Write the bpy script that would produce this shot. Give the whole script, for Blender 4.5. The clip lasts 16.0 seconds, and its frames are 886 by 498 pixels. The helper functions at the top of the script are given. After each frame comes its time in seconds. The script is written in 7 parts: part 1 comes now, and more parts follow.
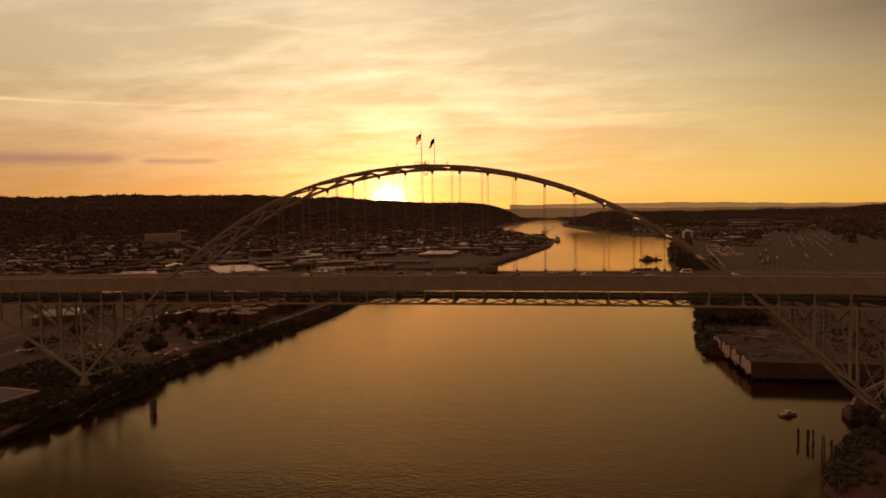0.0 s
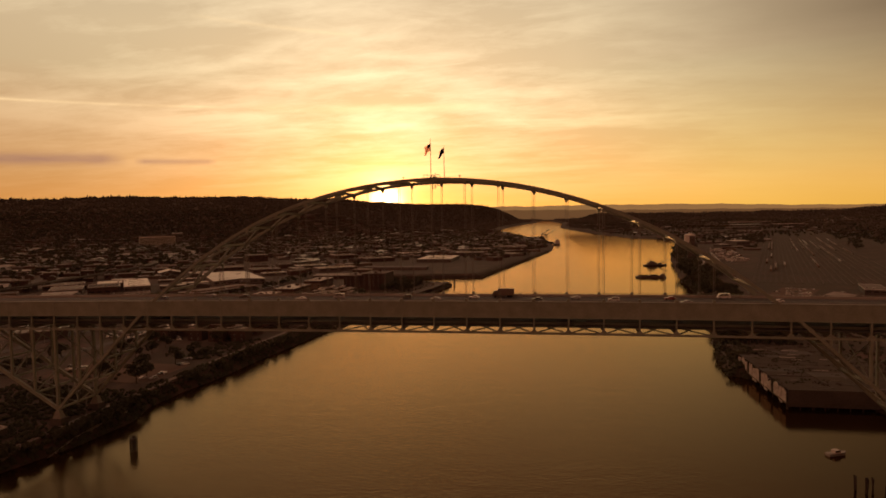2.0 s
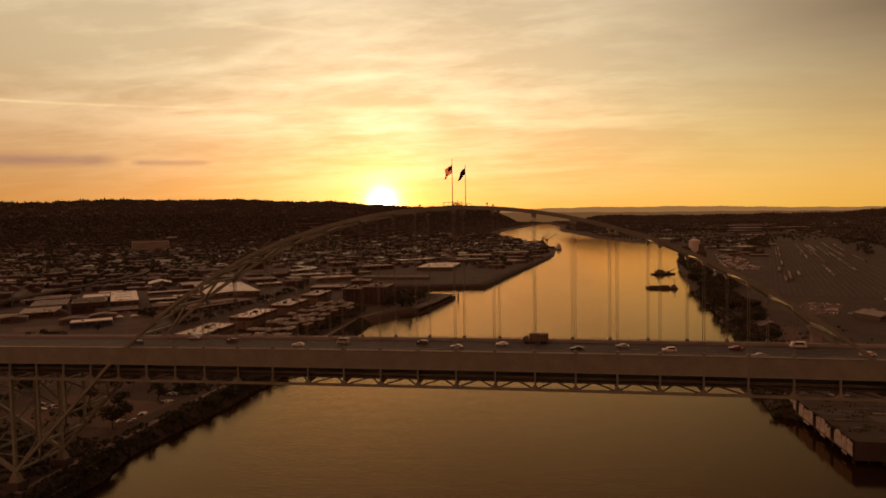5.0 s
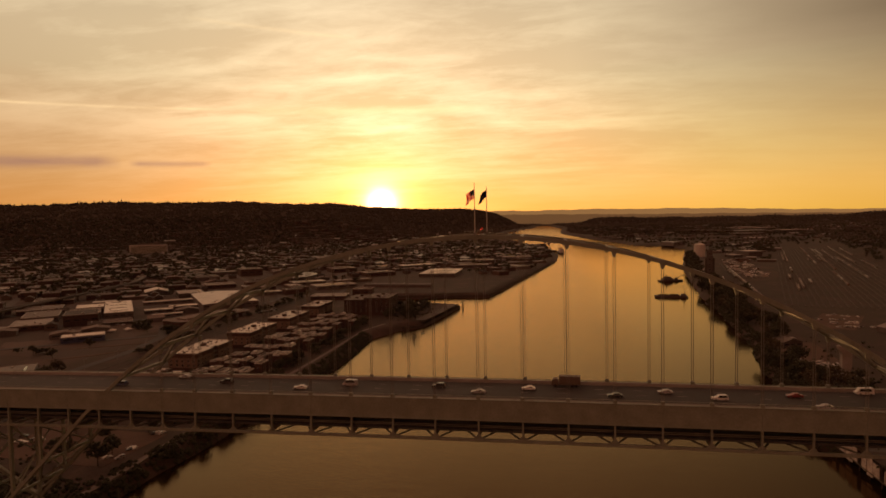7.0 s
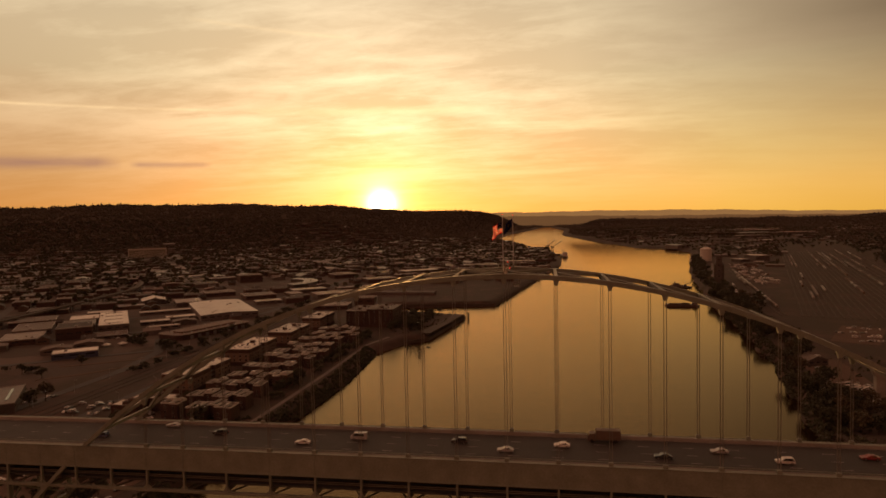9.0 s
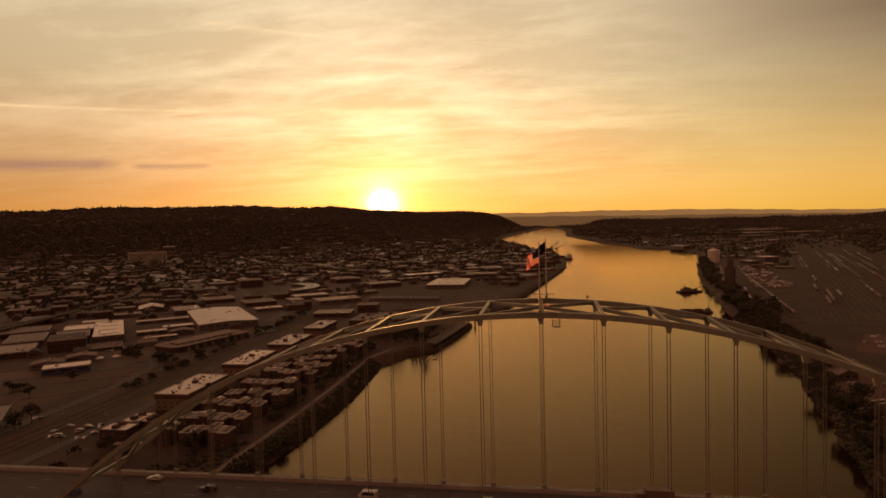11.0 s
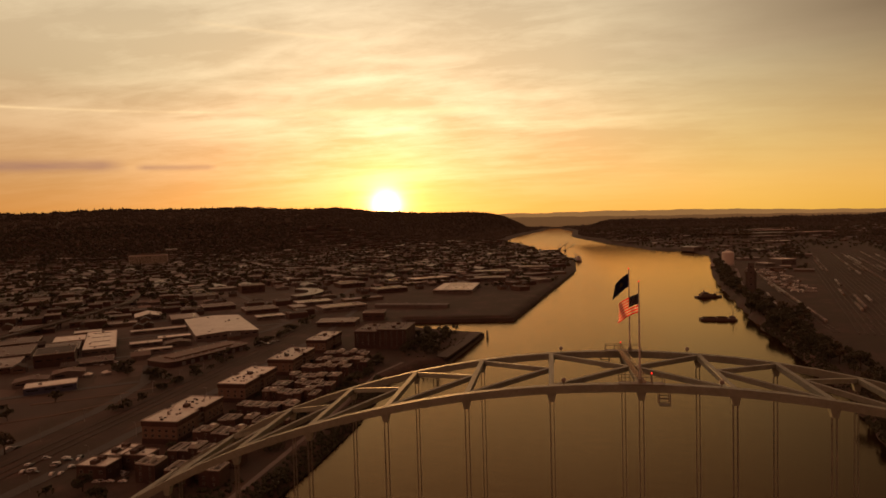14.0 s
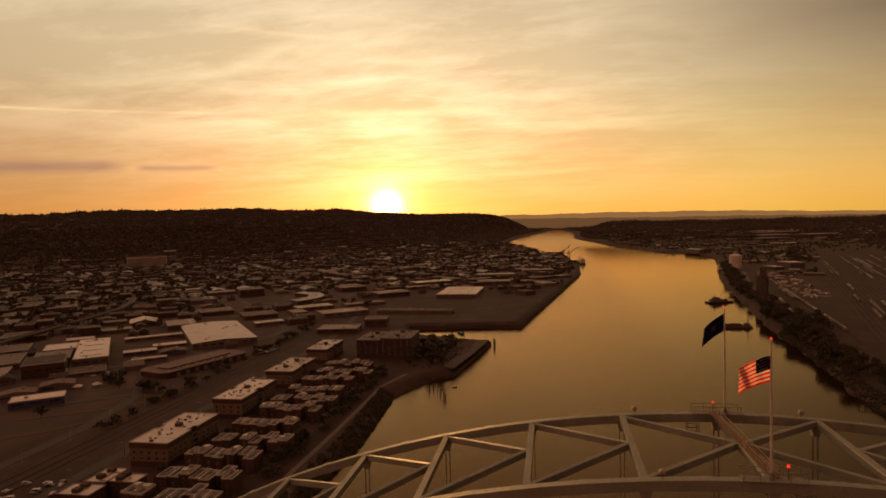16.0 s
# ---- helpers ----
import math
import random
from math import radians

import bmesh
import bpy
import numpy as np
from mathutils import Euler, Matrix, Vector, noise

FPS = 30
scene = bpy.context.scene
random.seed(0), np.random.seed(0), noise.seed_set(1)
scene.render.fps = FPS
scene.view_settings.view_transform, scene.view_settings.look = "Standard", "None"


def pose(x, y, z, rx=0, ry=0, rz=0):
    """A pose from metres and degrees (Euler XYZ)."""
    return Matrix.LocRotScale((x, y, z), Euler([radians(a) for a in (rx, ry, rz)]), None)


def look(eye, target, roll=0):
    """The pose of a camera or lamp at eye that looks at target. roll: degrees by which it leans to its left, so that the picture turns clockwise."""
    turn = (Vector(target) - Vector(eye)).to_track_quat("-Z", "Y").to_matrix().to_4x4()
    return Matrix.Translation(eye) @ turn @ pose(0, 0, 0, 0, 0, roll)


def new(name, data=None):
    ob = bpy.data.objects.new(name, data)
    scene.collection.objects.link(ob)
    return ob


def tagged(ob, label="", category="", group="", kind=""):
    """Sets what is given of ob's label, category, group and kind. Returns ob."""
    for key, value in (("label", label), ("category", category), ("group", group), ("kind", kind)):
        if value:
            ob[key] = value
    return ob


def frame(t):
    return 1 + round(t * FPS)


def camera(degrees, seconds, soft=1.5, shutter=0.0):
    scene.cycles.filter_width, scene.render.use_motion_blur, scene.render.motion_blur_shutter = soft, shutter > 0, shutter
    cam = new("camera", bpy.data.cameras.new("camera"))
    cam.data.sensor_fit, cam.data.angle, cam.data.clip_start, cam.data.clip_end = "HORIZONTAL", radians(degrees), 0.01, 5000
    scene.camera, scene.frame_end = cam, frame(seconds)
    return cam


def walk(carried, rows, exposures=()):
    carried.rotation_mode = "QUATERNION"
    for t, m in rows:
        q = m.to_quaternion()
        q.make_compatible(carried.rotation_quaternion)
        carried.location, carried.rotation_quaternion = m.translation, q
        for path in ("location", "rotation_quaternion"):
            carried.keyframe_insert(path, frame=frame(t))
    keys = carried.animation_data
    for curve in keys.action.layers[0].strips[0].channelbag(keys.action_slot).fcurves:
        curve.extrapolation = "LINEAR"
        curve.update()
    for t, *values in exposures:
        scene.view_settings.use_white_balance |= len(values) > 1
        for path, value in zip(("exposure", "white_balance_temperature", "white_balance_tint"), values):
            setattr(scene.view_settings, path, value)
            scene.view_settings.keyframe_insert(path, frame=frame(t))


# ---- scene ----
cam = camera(72.0, 16.0, soft=1.7)
ROWS = [
    (0.0, look((58.40, -272.65, 92.50), (40.60, -174.38, 87.42), -1.02)),
    (0.5, look((55.65, -266.15, 94.40), (37.98, -167.84, 89.35), -1.02)),
    (3.4, look((40.15, -228.40, 105.60), (23.20, -129.97, 100.68), -1.03)),
    (6.5, look((23.65, -191.25, 119.05), (7.06, -92.75, 114.35), -1.10)),
    (9.0, look((11.10, -162.40, 131.40), (-5.52, -63.90, 126.82), -1.18)),
    (11.5, look((-0.50, -130.95, 138.95), (-17.43, -32.50, 134.37), -1.52)),
    (12.5, look((-5.00, -117.40, 140.60), (-22.12, -18.98, 135.98), -1.60)),
    (14.0, look((-13.32, -97.15, 142.85), (-30.73, 1.21, 138.34), -1.64)),
    (16.0, look((-23.85, -71.95, 146.60), (-41.30, 26.42, 142.23), -1.58)),
]
# the glare of the sun warms the picture but for the moment when the rib covers it
GLARE = (0.27, 6900, 16.5)
CLEAR = (0.08, 5900, 4.0)
walk(cam, ROWS, [(0.0, *GLARE), (3.05, *GLARE), (3.25, *CLEAR), (3.65, *CLEAR), (3.85, *GLARE), (16.0, *GLARE)])

# ---- light ----
SUN_AZ, SUN_EL = -15.2, 1.7      # degrees to the right of +y, above the level
sun_dir = Vector((math.sin(radians(SUN_AZ)) * math.cos(radians(SUN_EL)), math.cos(radians(SUN_AZ)) * math.cos(radians(SUN_EL)), math.sin(radians(SUN_EL))))


class Nodes:
    """Short ways to wire a node tree."""

    def __init__(self, tree, fresh=True):
        self.t = tree
        if fresh:
            tree.nodes.clear()

    def add(self, kind, **props):
        n = self.t.nodes.new(kind)
        for key, value in props.items():
            setattr(n, key, value)
        return n

    def put(self, socket, value):
        if hasattr(value, "is_output"):
            self.t.links.new(value, socket)
        else:
            socket.default_value = value

    def math(self, op, a, b=0.0, c=0.0, clamp=False):
        n = self.add("ShaderNodeMath", operation=op, use_clamp=clamp)
        for s, v in zip(n.inputs, (a, b, c)):
            self.put(s, v)
        return n.outputs[0]

    def vec(self, op, a, b=(0, 0, 0)):
        n = self.add("ShaderNodeVectorMath", operation=op)
        self.put(n.inputs[0], a)
        self.put(n.inputs[1], b)
        return n.outputs["Value"] if op in ("DOT_PRODUCT", "LENGTH") else n.outputs[0]

    def scale(self, a, k):
        n = self.add("ShaderNodeVectorMath", operation="SCALE")
        self.put(n.inputs[0], a)
        self.put(n.inputs["Scale"], k)
        return n.outputs[0]

    def mix(self, f, a, b, mode="MIX"):
        n = self.add("ShaderNodeMix", data_type="RGBA", blend_type=mode)
        self.put(n.inputs[0], f)
        self.put(n.inputs[6], a if hasattr(a, "is_output") else (*a, 1))
        self.put(n.inputs[7], b if hasattr(b, "is_output") else (*b, 1))
        return n.outputs[2]

    def ramp(self, f, stops):
        n = self.add("ShaderNodeValToRGB")
        e = n.color_ramp.elements
        while len(e) < len(stops):
            e.new(0.5)
        for el, (p, c) in zip(e, stops):
            el.position = p
            el.color = (*c, 1) if isinstance(c, tuple) else (c, c, c, 1)
        self.put(n.inputs[0], f)
        return n.outputs[0]

    def noise(self, v, scale, detail=4.0, rough=0.55, distort=0.0):
        n = self.add("ShaderNodeTexNoise")
        self.put(n.inputs["Vector"], v)
        for key, value in (("Scale", scale), ("Detail", detail), ("Roughness", rough), ("Distortion", distort)):
            self.put(n.inputs[key], value)
        return n.outputs["Fac"]


def make_world():
    world = bpy.data.worlds.new("evening_sky")
    scene.world = world
    world.use_nodes = True
    n = Nodes(world.node_tree)
    way = n.vec("NORMALIZE", n.add("ShaderNodeTexCoord").outputs["Generated"])
    sep = n.add("ShaderNodeSeparateXYZ")
    n.put(sep.inputs[0], way)
    up = sep.outputs[2]
    high = n.math("MAXIMUM", up, 0.0)
    sky = n.add("ShaderNodeTexSky", sky_type="NISHITA", sun_disc=False)
    sky.sun_elevation, sky.sun_rotation = radians(SUN_EL), radians(SUN_AZ)
    toward = n.vec("DOT_PRODUCT", way, tuple(sun_dir))
    angle = n.math("ARCCOSINE", n.math("MINIMUM", toward, 0.99999))           # radians from the sun
    facing = n.math("MULTIPLY_ADD", toward, 0.5, 0.5)
    # the sky away from the sun, then the lit half
    away = n.ramp(high, [(0.0, (0.46, 0.124, 0.050)), (0.2, (0.46, 0.126, 0.052)), (0.6, (0.46, 0.19, 0.10)), (1.0, (0.50, 0.235, 0.135))])
    lit = n.ramp(high, [(0.0, (0.68, 0.285, 0.045)), (0.05, (0.64, 0.294, 0.083)), (0.12, (0.57, 0.328, 0.135)), (0.22, (0.495, 0.40, 0.222)), (0.34, (0.43, 0.372, 0.232)), (0.44, (0.39, 0.20, 0.085)), (0.56, (0.36, 0.150, 0.066)), (0.78, (0.43, 0.195, 0.105)), (1.0, (0.50, 0.235, 0.135))])
    base = n.mix(n.ramp(facing, [(0.35, 0.0), (0.95, 1.0)]), away, lit)
    # bands of thin cloud, flattened towards the level
    flat = n.add("ShaderNodeCombineXYZ")
    lift = n.math("ADD", high, 0.10)
    n.put(flat.inputs[0], n.math("DIVIDE", sep.outputs[0], lift))
    n.put(flat.inputs[1], n.math("MULTIPLY", n.math("DIVIDE", sep.outputs[1], lift), 1.0))
    n.put(flat.inputs[2], 3.7)
    soft = n.noise(flat.outputs[0], 0.62, 6.0, 0.52, 0.35)
    fine = n.noise(n.vec("MULTIPLY", flat.outputs[0], (0.6, 1.5, 1)), 1.7, 8.0, 0.57, 0.5)
    tuft = n.noise(n.vec("MULTIPLY", flat.outputs[0], (1.0, 1.7, 1)), 4.2, 8.0, 0.66, 0.4)
    cloud = n.ramp(n.math("MULTIPLY_ADD", tuft, 0.22, n.math("MULTIPLY_ADD", fine, 0.38, n.math("MULTIPLY", soft, 0.60))), [(0.53, 0.0), (0.71, 1.0)])
    cover = n.math("MULTIPLY", cloud, n.ramp(high, [(0.0, 0.0), (0.05, 0.25), (0.16, 1.0), (0.6, 0.8)]))
    wide = n.math("EXPONENT", n.math("MULTIPLY", angle, -1 / radians(15)))
    broad = n.math("EXPONENT", n.math("MULTIPLY", angle, -1 / radians(24)))
    grey = n.vec("MULTIPLY", base, (0.92, 0.90, 0.91))
    bright = n.vec("ADD", base, n.vec("MULTIPLY", n.mix(1.0, (1, 1, 1), n.math("MULTIPLY_ADD", broad, 0.78, 0.01), "MULTIPLY"), (0.60, 0.55, 0.40)))
    az = n.math("ARCTAN2", sep.outputs[0], sep.outputs[1])
    calm = n.ramp(n.math("MULTIPLY_ADD", az, 0.5, 0.5), [(0.50, 1.0), (0.66, 0.35)])      # the clouds thin out to the right
    base = n.mix(n.math("MULTIPLY_ADD", n.math("SUBTRACT", cover, 0.4), calm, 0.4), grey, bright)
    veil = n.math("MULTIPLY", n.ramp(n.math("MULTIPLY_ADD", az, 0.5, 0.5), [(0.52, 0.0), (0.74, 1.0)]), n.ramp(high, [(0.05, 0.0), (0.26, 1.0)]))
    base = n.mix(veil, base, n.vec("MULTIPLY", base, (0.27, 0.245, 0.212)))
    gold = n.math("MULTIPLY", n.ramp(n.math("MULTIPLY_ADD", az, 0.5, 0.5), [(0.44, 0.0), (0.64, 1.0)]), n.ramp(high, [(0.0, 1.0), (0.10, 0.7), (0.24, 0.0)]))
    base = n.mix(gold, base, n.vec("MULTIPLY", base, (0.93, 1.24, 0.90)))
    dusk = n.math("MULTIPLY", n.ramp(n.math("MULTIPLY_ADD", az, 0.5, 0.5), [(0.14, 1.0), (0.36, 0.0)]), n.ramp(high, [(0.0, 1.0), (0.10, 0.9), (0.18, 0.5), (0.28, 0.0)]))
    base = n.mix(dusk, base, n.vec("MULTIPLY", base, (0.62, 0.60, 0.58)))
    # a low dusky cloud bank and two thin trails
    el = n.math("ARCSINE", up)

    def streak(a0, e0, a1, e1, thick, rough_by, floor=0.25):
        """How much of a thin streak between two directions (degrees) is met here."""
        slope = (e1 - e0) / (a1 - a0)
        line = n.math("MULTIPLY_ADD", az, slope, radians(e0 - slope * a0))
        off = n.math("DIVIDE", n.math("SUBTRACT", el, line), radians(thick))
        body = n.math("EXPONENT", n.math("MULTIPLY", n.math("MULTIPLY", off, off), -1.0))
        mid, half = (a0 + a1) / 2, abs(a1 - a0) / 2
        ends = n.ramp(n.math("ABSOLUTE", n.math("MULTIPLY", n.math("SUBTRACT", az, radians(mid)), 1 / radians(half))), [(0.75, 1.0), (1.0, 0.0)])
        torn = n.ramp(n.noise(flat.outputs[0], rough_by, 6.0, 0.6), [(0.35, floor), (0.6, 1.0)])
        return n.math("MULTIPLY", n.math("MULTIPLY", body, ends), torn)

    for a0, e0, a1, e1, thick, k in ((-52, 5.0, -37, 5.35, 0.45, 1.0), (-36.6, 5.2, -30, 5.3, 0.22, 0.8)):
        base = n.mix(n.math("MULTIPLY", streak(a0, e0, a1, e1, thick, 3.0, 0.7), k), base, (0.21, 0.10, 0.08))
    for a0, e0, a1, e1, thick, k in ((-50, 9.45, -29, 10.0, 0.11, 0.5), (-32, 17.3, -17, 16.4, 0.16, 0.2), (-28, 10.0, -5, 10.3, 0.35, 0.35)):
        base = n.mix(n.math("MULTIPLY", streak(a0, e0, a1, e1, thick, 2.0), k), base, (0.95, 0.72, 0.38))
    # glow round the sun and its disc
    near = n.math("EXPONENT", n.math("MULTIPLY", angle, -1 / radians(2.4)))
    spot = n.math("DIVIDE", angle, radians(1.0))
    disc = n.mix(1.0, (1, 1, 1), n.math("EXPONENT", n.math("MULTIPLY", n.math("MULTIPLY", spot, spot), -1.0)), "MULTIPLY")
    total = n.vec("ADD", base, n.vec("MULTIPLY", n.mix(1.0, (1, 1, 1), wide, "MULTIPLY"), (0.42, 0.255, 0.12)))
    total = n.vec("ADD", total, n.vec("MULTIPLY", n.mix(1.0, (1, 1, 1), near, "MULTIPLY"), (1.0, 0.34, 0.02)))
    rim = n.math("DIVIDE", angle, radians(2.1))
    rim = n.mix(1.0, (1, 1, 1), n.math("EXPONENT", n.math("MULTIPLY", n.math("MULTIPLY", rim, rim), -1.0)), "MULTIPLY")
    total = n.vec("ADD", total, n.vec("MULTIPLY", rim, (1.2, 0.85, 0.36)))
    total = n.vec("ADD", total, n.vec("MULTIPLY", disc, (7.0, 5.0, 2.2)))
    total = n.vec("ADD", total, n.scale(sky.outputs[0], 0.02))
    back = n.add("ShaderNodeBackground")
    n.put(back.inputs[0], total)
    back.inputs[1].default_value = 1.0
    n.put(n.add("ShaderNodeOutputWorld").inputs[0], back.outputs[0])


make_world()
sun = new("sun", bpy.data.lights.new("sun", "SUN"))
sun.data.energy, sun.data.angle, sun.data.color = 3.0, radians(0.8), (1.0, 0.50, 0.16)
sun.matrix_world = look(sun_dir * 100, (0, 0, 0))


# ---- materials ----
def material(name, colour, rough=0.7, second=None, scale=1.0, fine=8.0, bump=0.0, metal=0.0, amount=1.0, vary=0.0, spec=0.5):
    """A surface: two colours broken up at a large and a fine scale, in metres, with relief; vary: a change from object to object."""
    m = bpy.data.materials.new(name)
    m.use_nodes = True
    n = Nodes(m.node_tree)
    b = n.add("ShaderNodeBsdfPrincipled")
    n.put(n.add("ShaderNodeOutputMaterial").inputs[0], b.outputs[0])
    second = second or tuple(c * 0.62 for c in colour)
    where = n.add("ShaderNodeNewGeometry").outputs["Position"]
    big = n.noise(where, 1 / scale, 5.0, 0.6)
    small = n.noise(where, fine / scale, 3.0, 0.6)
    f = n.ramp(n.math("MULTIPLY_ADD", small, 0.4, n.math("MULTIPLY", big, 0.6)), [(0.36, 0.0), (0.64, 1.0)])
    col = n.mix(n.math("MULTIPLY", f, amount), colour, second)
    if vary:
        r = n.math("FRACT", n.math("ADD", n.add("ShaderNodeObjectInfo").outputs["Random"], n.add("ShaderNodeNewGeometry").outputs["Random Per Island"]))
        col = n.mix(1.0, col, n.ramp(r, [(0.0, 1 - vary), (1.0, 1 + vary)]), "MULTIPLY")
    n.put(b.inputs["Base Color"], col)
    n.put(b.inputs["Roughness"], n.math("MULTIPLY_ADD", small, 0.2, rough - 0.1, clamp=True))
    b.inputs["Metallic"].default_value = metal
    b.inputs["Specular IOR Level"].default_value = spec
    if bump:
        k = n.add("ShaderNodeBump")
        k.inputs["Distance"].default_value = bump
        k.inputs["Strength"].default_value = 0.6
        n.put(k.inputs["Height"], small)
        n.put(b.inputs["Normal"], k.outputs[0])
    return m


def water_material():
    """Brown, silt-laden river water with wind ripples; its reflections are warmed by colour."""
    m = bpy.data.materials.new("river_water")
    m.use_nodes = True
    n = Nodes(m.node_tree)
    where = n.add("ShaderNodeNewGeometry").outputs["Position"]
    ripple = n.noise(n.vec("MULTIPLY", where, (0.28, 0.75, 1)), 1.0, 3.0, 0.55)
    chop = n.noise(n.vec("MULTIPLY", where, (0.05, 0.11, 1)), 1.0, 2.0, 0.5)
    calm = n.noise(n.vec("MULTIPLY", where, (0.006, 0.0025, 1)), 1.0, 3.0, 0.5)
    k = n.add("ShaderNodeBump")
    k.inputs["Distance"].default_value = 0.40
    sep = n.add("ShaderNodeSeparateXYZ")
    n.put(sep.inputs[0], where)
    lee = n.ramp(n.math("MULTIPLY", n.math("ABSOLUTE", n.math("ADD", sep.outputs[0], 15.0)), 0.0025), [(0.24, 1.0), (0.42, 0.22)])      # sheltered under the banks
    n.put(k.inputs["Strength"], n.math("MULTIPLY", lee, n.ramp(calm, [(0.35, 0.22), (0.65, 0.45)])))
    n.put(k.inputs["Height"], n.math("MULTIPLY_ADD", chop, 0.8, ripple))
    body = n.add("ShaderNodeBsdfDiffuse")
    body.inputs[0].default_value = (0.015, 0.0085, 0.004, 1)
    # warm light put into the gloss colour: every reflection turns orange
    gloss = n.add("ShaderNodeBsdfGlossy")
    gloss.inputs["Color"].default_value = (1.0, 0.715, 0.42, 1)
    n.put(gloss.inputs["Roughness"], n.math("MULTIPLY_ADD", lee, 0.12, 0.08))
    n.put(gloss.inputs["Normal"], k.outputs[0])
    edge = n.add("ShaderNodeFresnel")
    edge.inputs[0].default_value = 1.40
    n.put(edge.inputs["Normal"], k.outputs[0])
    mix = n.add("ShaderNodeMixShader")
    n.put(mix.inputs[0], edge.outputs[0])
    n.put(mix.inputs[1], body.outputs[0])
    n.put(mix.inputs[2], gloss.outputs[0])
    n.put(n.add("ShaderNodeOutputMaterial").inputs[0], mix.outputs[0])
    return m


M = {}
M["steel"] = material("weathered_grey_green_steel", (0.235, 0.262, 0.215), 0.64, (0.155, 0.172, 0.138), 6.0, 10.0)
# steel with shade put into its colour; also serves other dark steelwork
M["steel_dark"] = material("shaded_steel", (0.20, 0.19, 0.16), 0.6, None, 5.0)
M["asphalt"] = material("asphalt", (0.055, 0.052, 0.05), 0.85, (0.035, 0.034, 0.033), 9.0, 20.0)
M["asphalt_pale"] = material("worn_pale_asphalt", (0.070, 0.058, 0.050), 0.85, (0.045, 0.038, 0.033), 9.0, 20.0)
M["concrete"] = material("concrete", (0.30, 0.28, 0.25), 0.85, (0.20, 0.18, 0.16), 7.0, 12.0, 0.03)


def ground_material():
    """Earth with town lots in the street grid, and a dark forest floor on the hills."""
    m = material("earth", (0.062, 0.034, 0.026), 0.95, (0.028, 0.018, 0.014), 34.0, 22.0)
    n = Nodes(m.node_tree, False)
    b = next(k for k in n.t.nodes if k.type == "BSDF_PRINCIPLED")
    soil = b.inputs["Base Color"].links[0].from_socket
    where = n.add("ShaderNodeNewGeometry").outputs["Position"]
    turn = n.add("ShaderNodeVectorRotate", rotation_type="Z_AXIS")
    n.put(turn.inputs["Vector"], where)
    turn.inputs["Angle"].default_value = -math.atan2(0.61, 0.79)
    lots = n.add("ShaderNodeTexVoronoi", distance="CHEBYCHEV", voronoi_dimensions="2D")
    n.put(lots.inputs["Vector"], turn.outputs[0])
    lots.inputs["Scale"].default_value = 1 / 34
    tone = n.add("ShaderNodeSeparateColor")
    n.put(tone.inputs[0], lots.outputs["Color"])
    lot = n.ramp(tone.outputs[0], [(0.0, (0.040, 0.028, 0.020)), (0.35, (0.054, 0.037, 0.030)), (0.6, (0.076, 0.048, 0.038)), (0.85, (0.060, 0.044, 0.038)), (1.0, (0.114, 0.080, 0.065))])
    rut = n.noise(n.vec("MULTIPLY", where, (0.16, 0.03, 1)), 1.0, 6.0, 0.68)
    soil = n.mix(n.ramp(rut, [(0.50, 0.0), (0.66, 0.75)]), soil, (0.085, 0.048, 0.034))
    grass = n.noise(where, 0.022, 5.0, 0.65)
    soil = n.mix(n.ramp(grass, [(0.42, 0.0), (0.54, 0.9)]), soil, (0.030, 0.020, 0.012))
    sep = n.add("ShaderNodeSeparateXYZ")
    n.put(sep.inputs[0], where)
    town = n.math("MULTIPLY", n.ramp(n.math("MULTIPLY", n.math("ADD", sep.outputs[0], 40.0), -0.001), [(0.325, 0.0), (0.34, 0.75)]), n.ramp(n.math("MULTIPLY", sep.outputs[2], 0.01), [(0.10, 1.0), (0.16, 0.0)]))
    col = n.mix(town, soil, lot)
    col = n.mix(n.ramp(n.math("MULTIPLY", sep.outputs[2], 0.01), [(0.14, 0.0), (0.28, 1.0)]), col, (0.052, 0.042, 0.030))
    n.put(b.inputs["Base Color"], col)
    return m


M["earth"] = ground_material()
M["concrete_dark"] = material("stained_dark_concrete", (0.085, 0.070, 0.060), 0.9, (0.048, 0.040, 0.033), 6.0, 14.0, 0.03)
M["roof_moss"] = material("mossy_brown_roof", (0.050, 0.036, 0.026), 0.95, (0.028, 0.021, 0.015), 5.0, 9.0)
M["rust"] = material("rusty_brown_steel", (0.17, 0.085, 0.045), 0.75, (0.10, 0.055, 0.034), 2.0, 10.0)
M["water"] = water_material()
M["road_paint"] = material("worn_road_paint", (0.42, 0.40, 0.36), 0.8, (0.16, 0.15, 0.14), 3.0)
M["pole"] = material("white_pole_paint", (0.55, 0.54, 0.5), 0.4, (0.42, 0.4, 0.36), 3.0)


def cloth_material(name, colour):
    """Thin flag cloth that lets light through."""
    m = material(name, colour, 0.9, tuple(c * 0.8 for c in colour), 1.0)
    n = Nodes(m.node_tree, False)
    b = next(k for k in n.t.nodes if k.type == "BSDF_PRINCIPLED")
    o = next(k for k in n.t.nodes if k.type == "OUTPUT_MATERIAL")
    thin = n.add("ShaderNodeBsdfTranslucent")
    thin.inputs[0].default_value = (*[min(1.0, c * 1.5) for c in colour], 1)
    mix = n.add("ShaderNodeMixShader")
    mix.inputs[0].default_value = 0.72
    n.put(mix.inputs[1], b.outputs[0])
    n.put(mix.inputs[2], thin.outputs[0])
    n.put(o.inputs[0], mix.outputs[0])
    return m


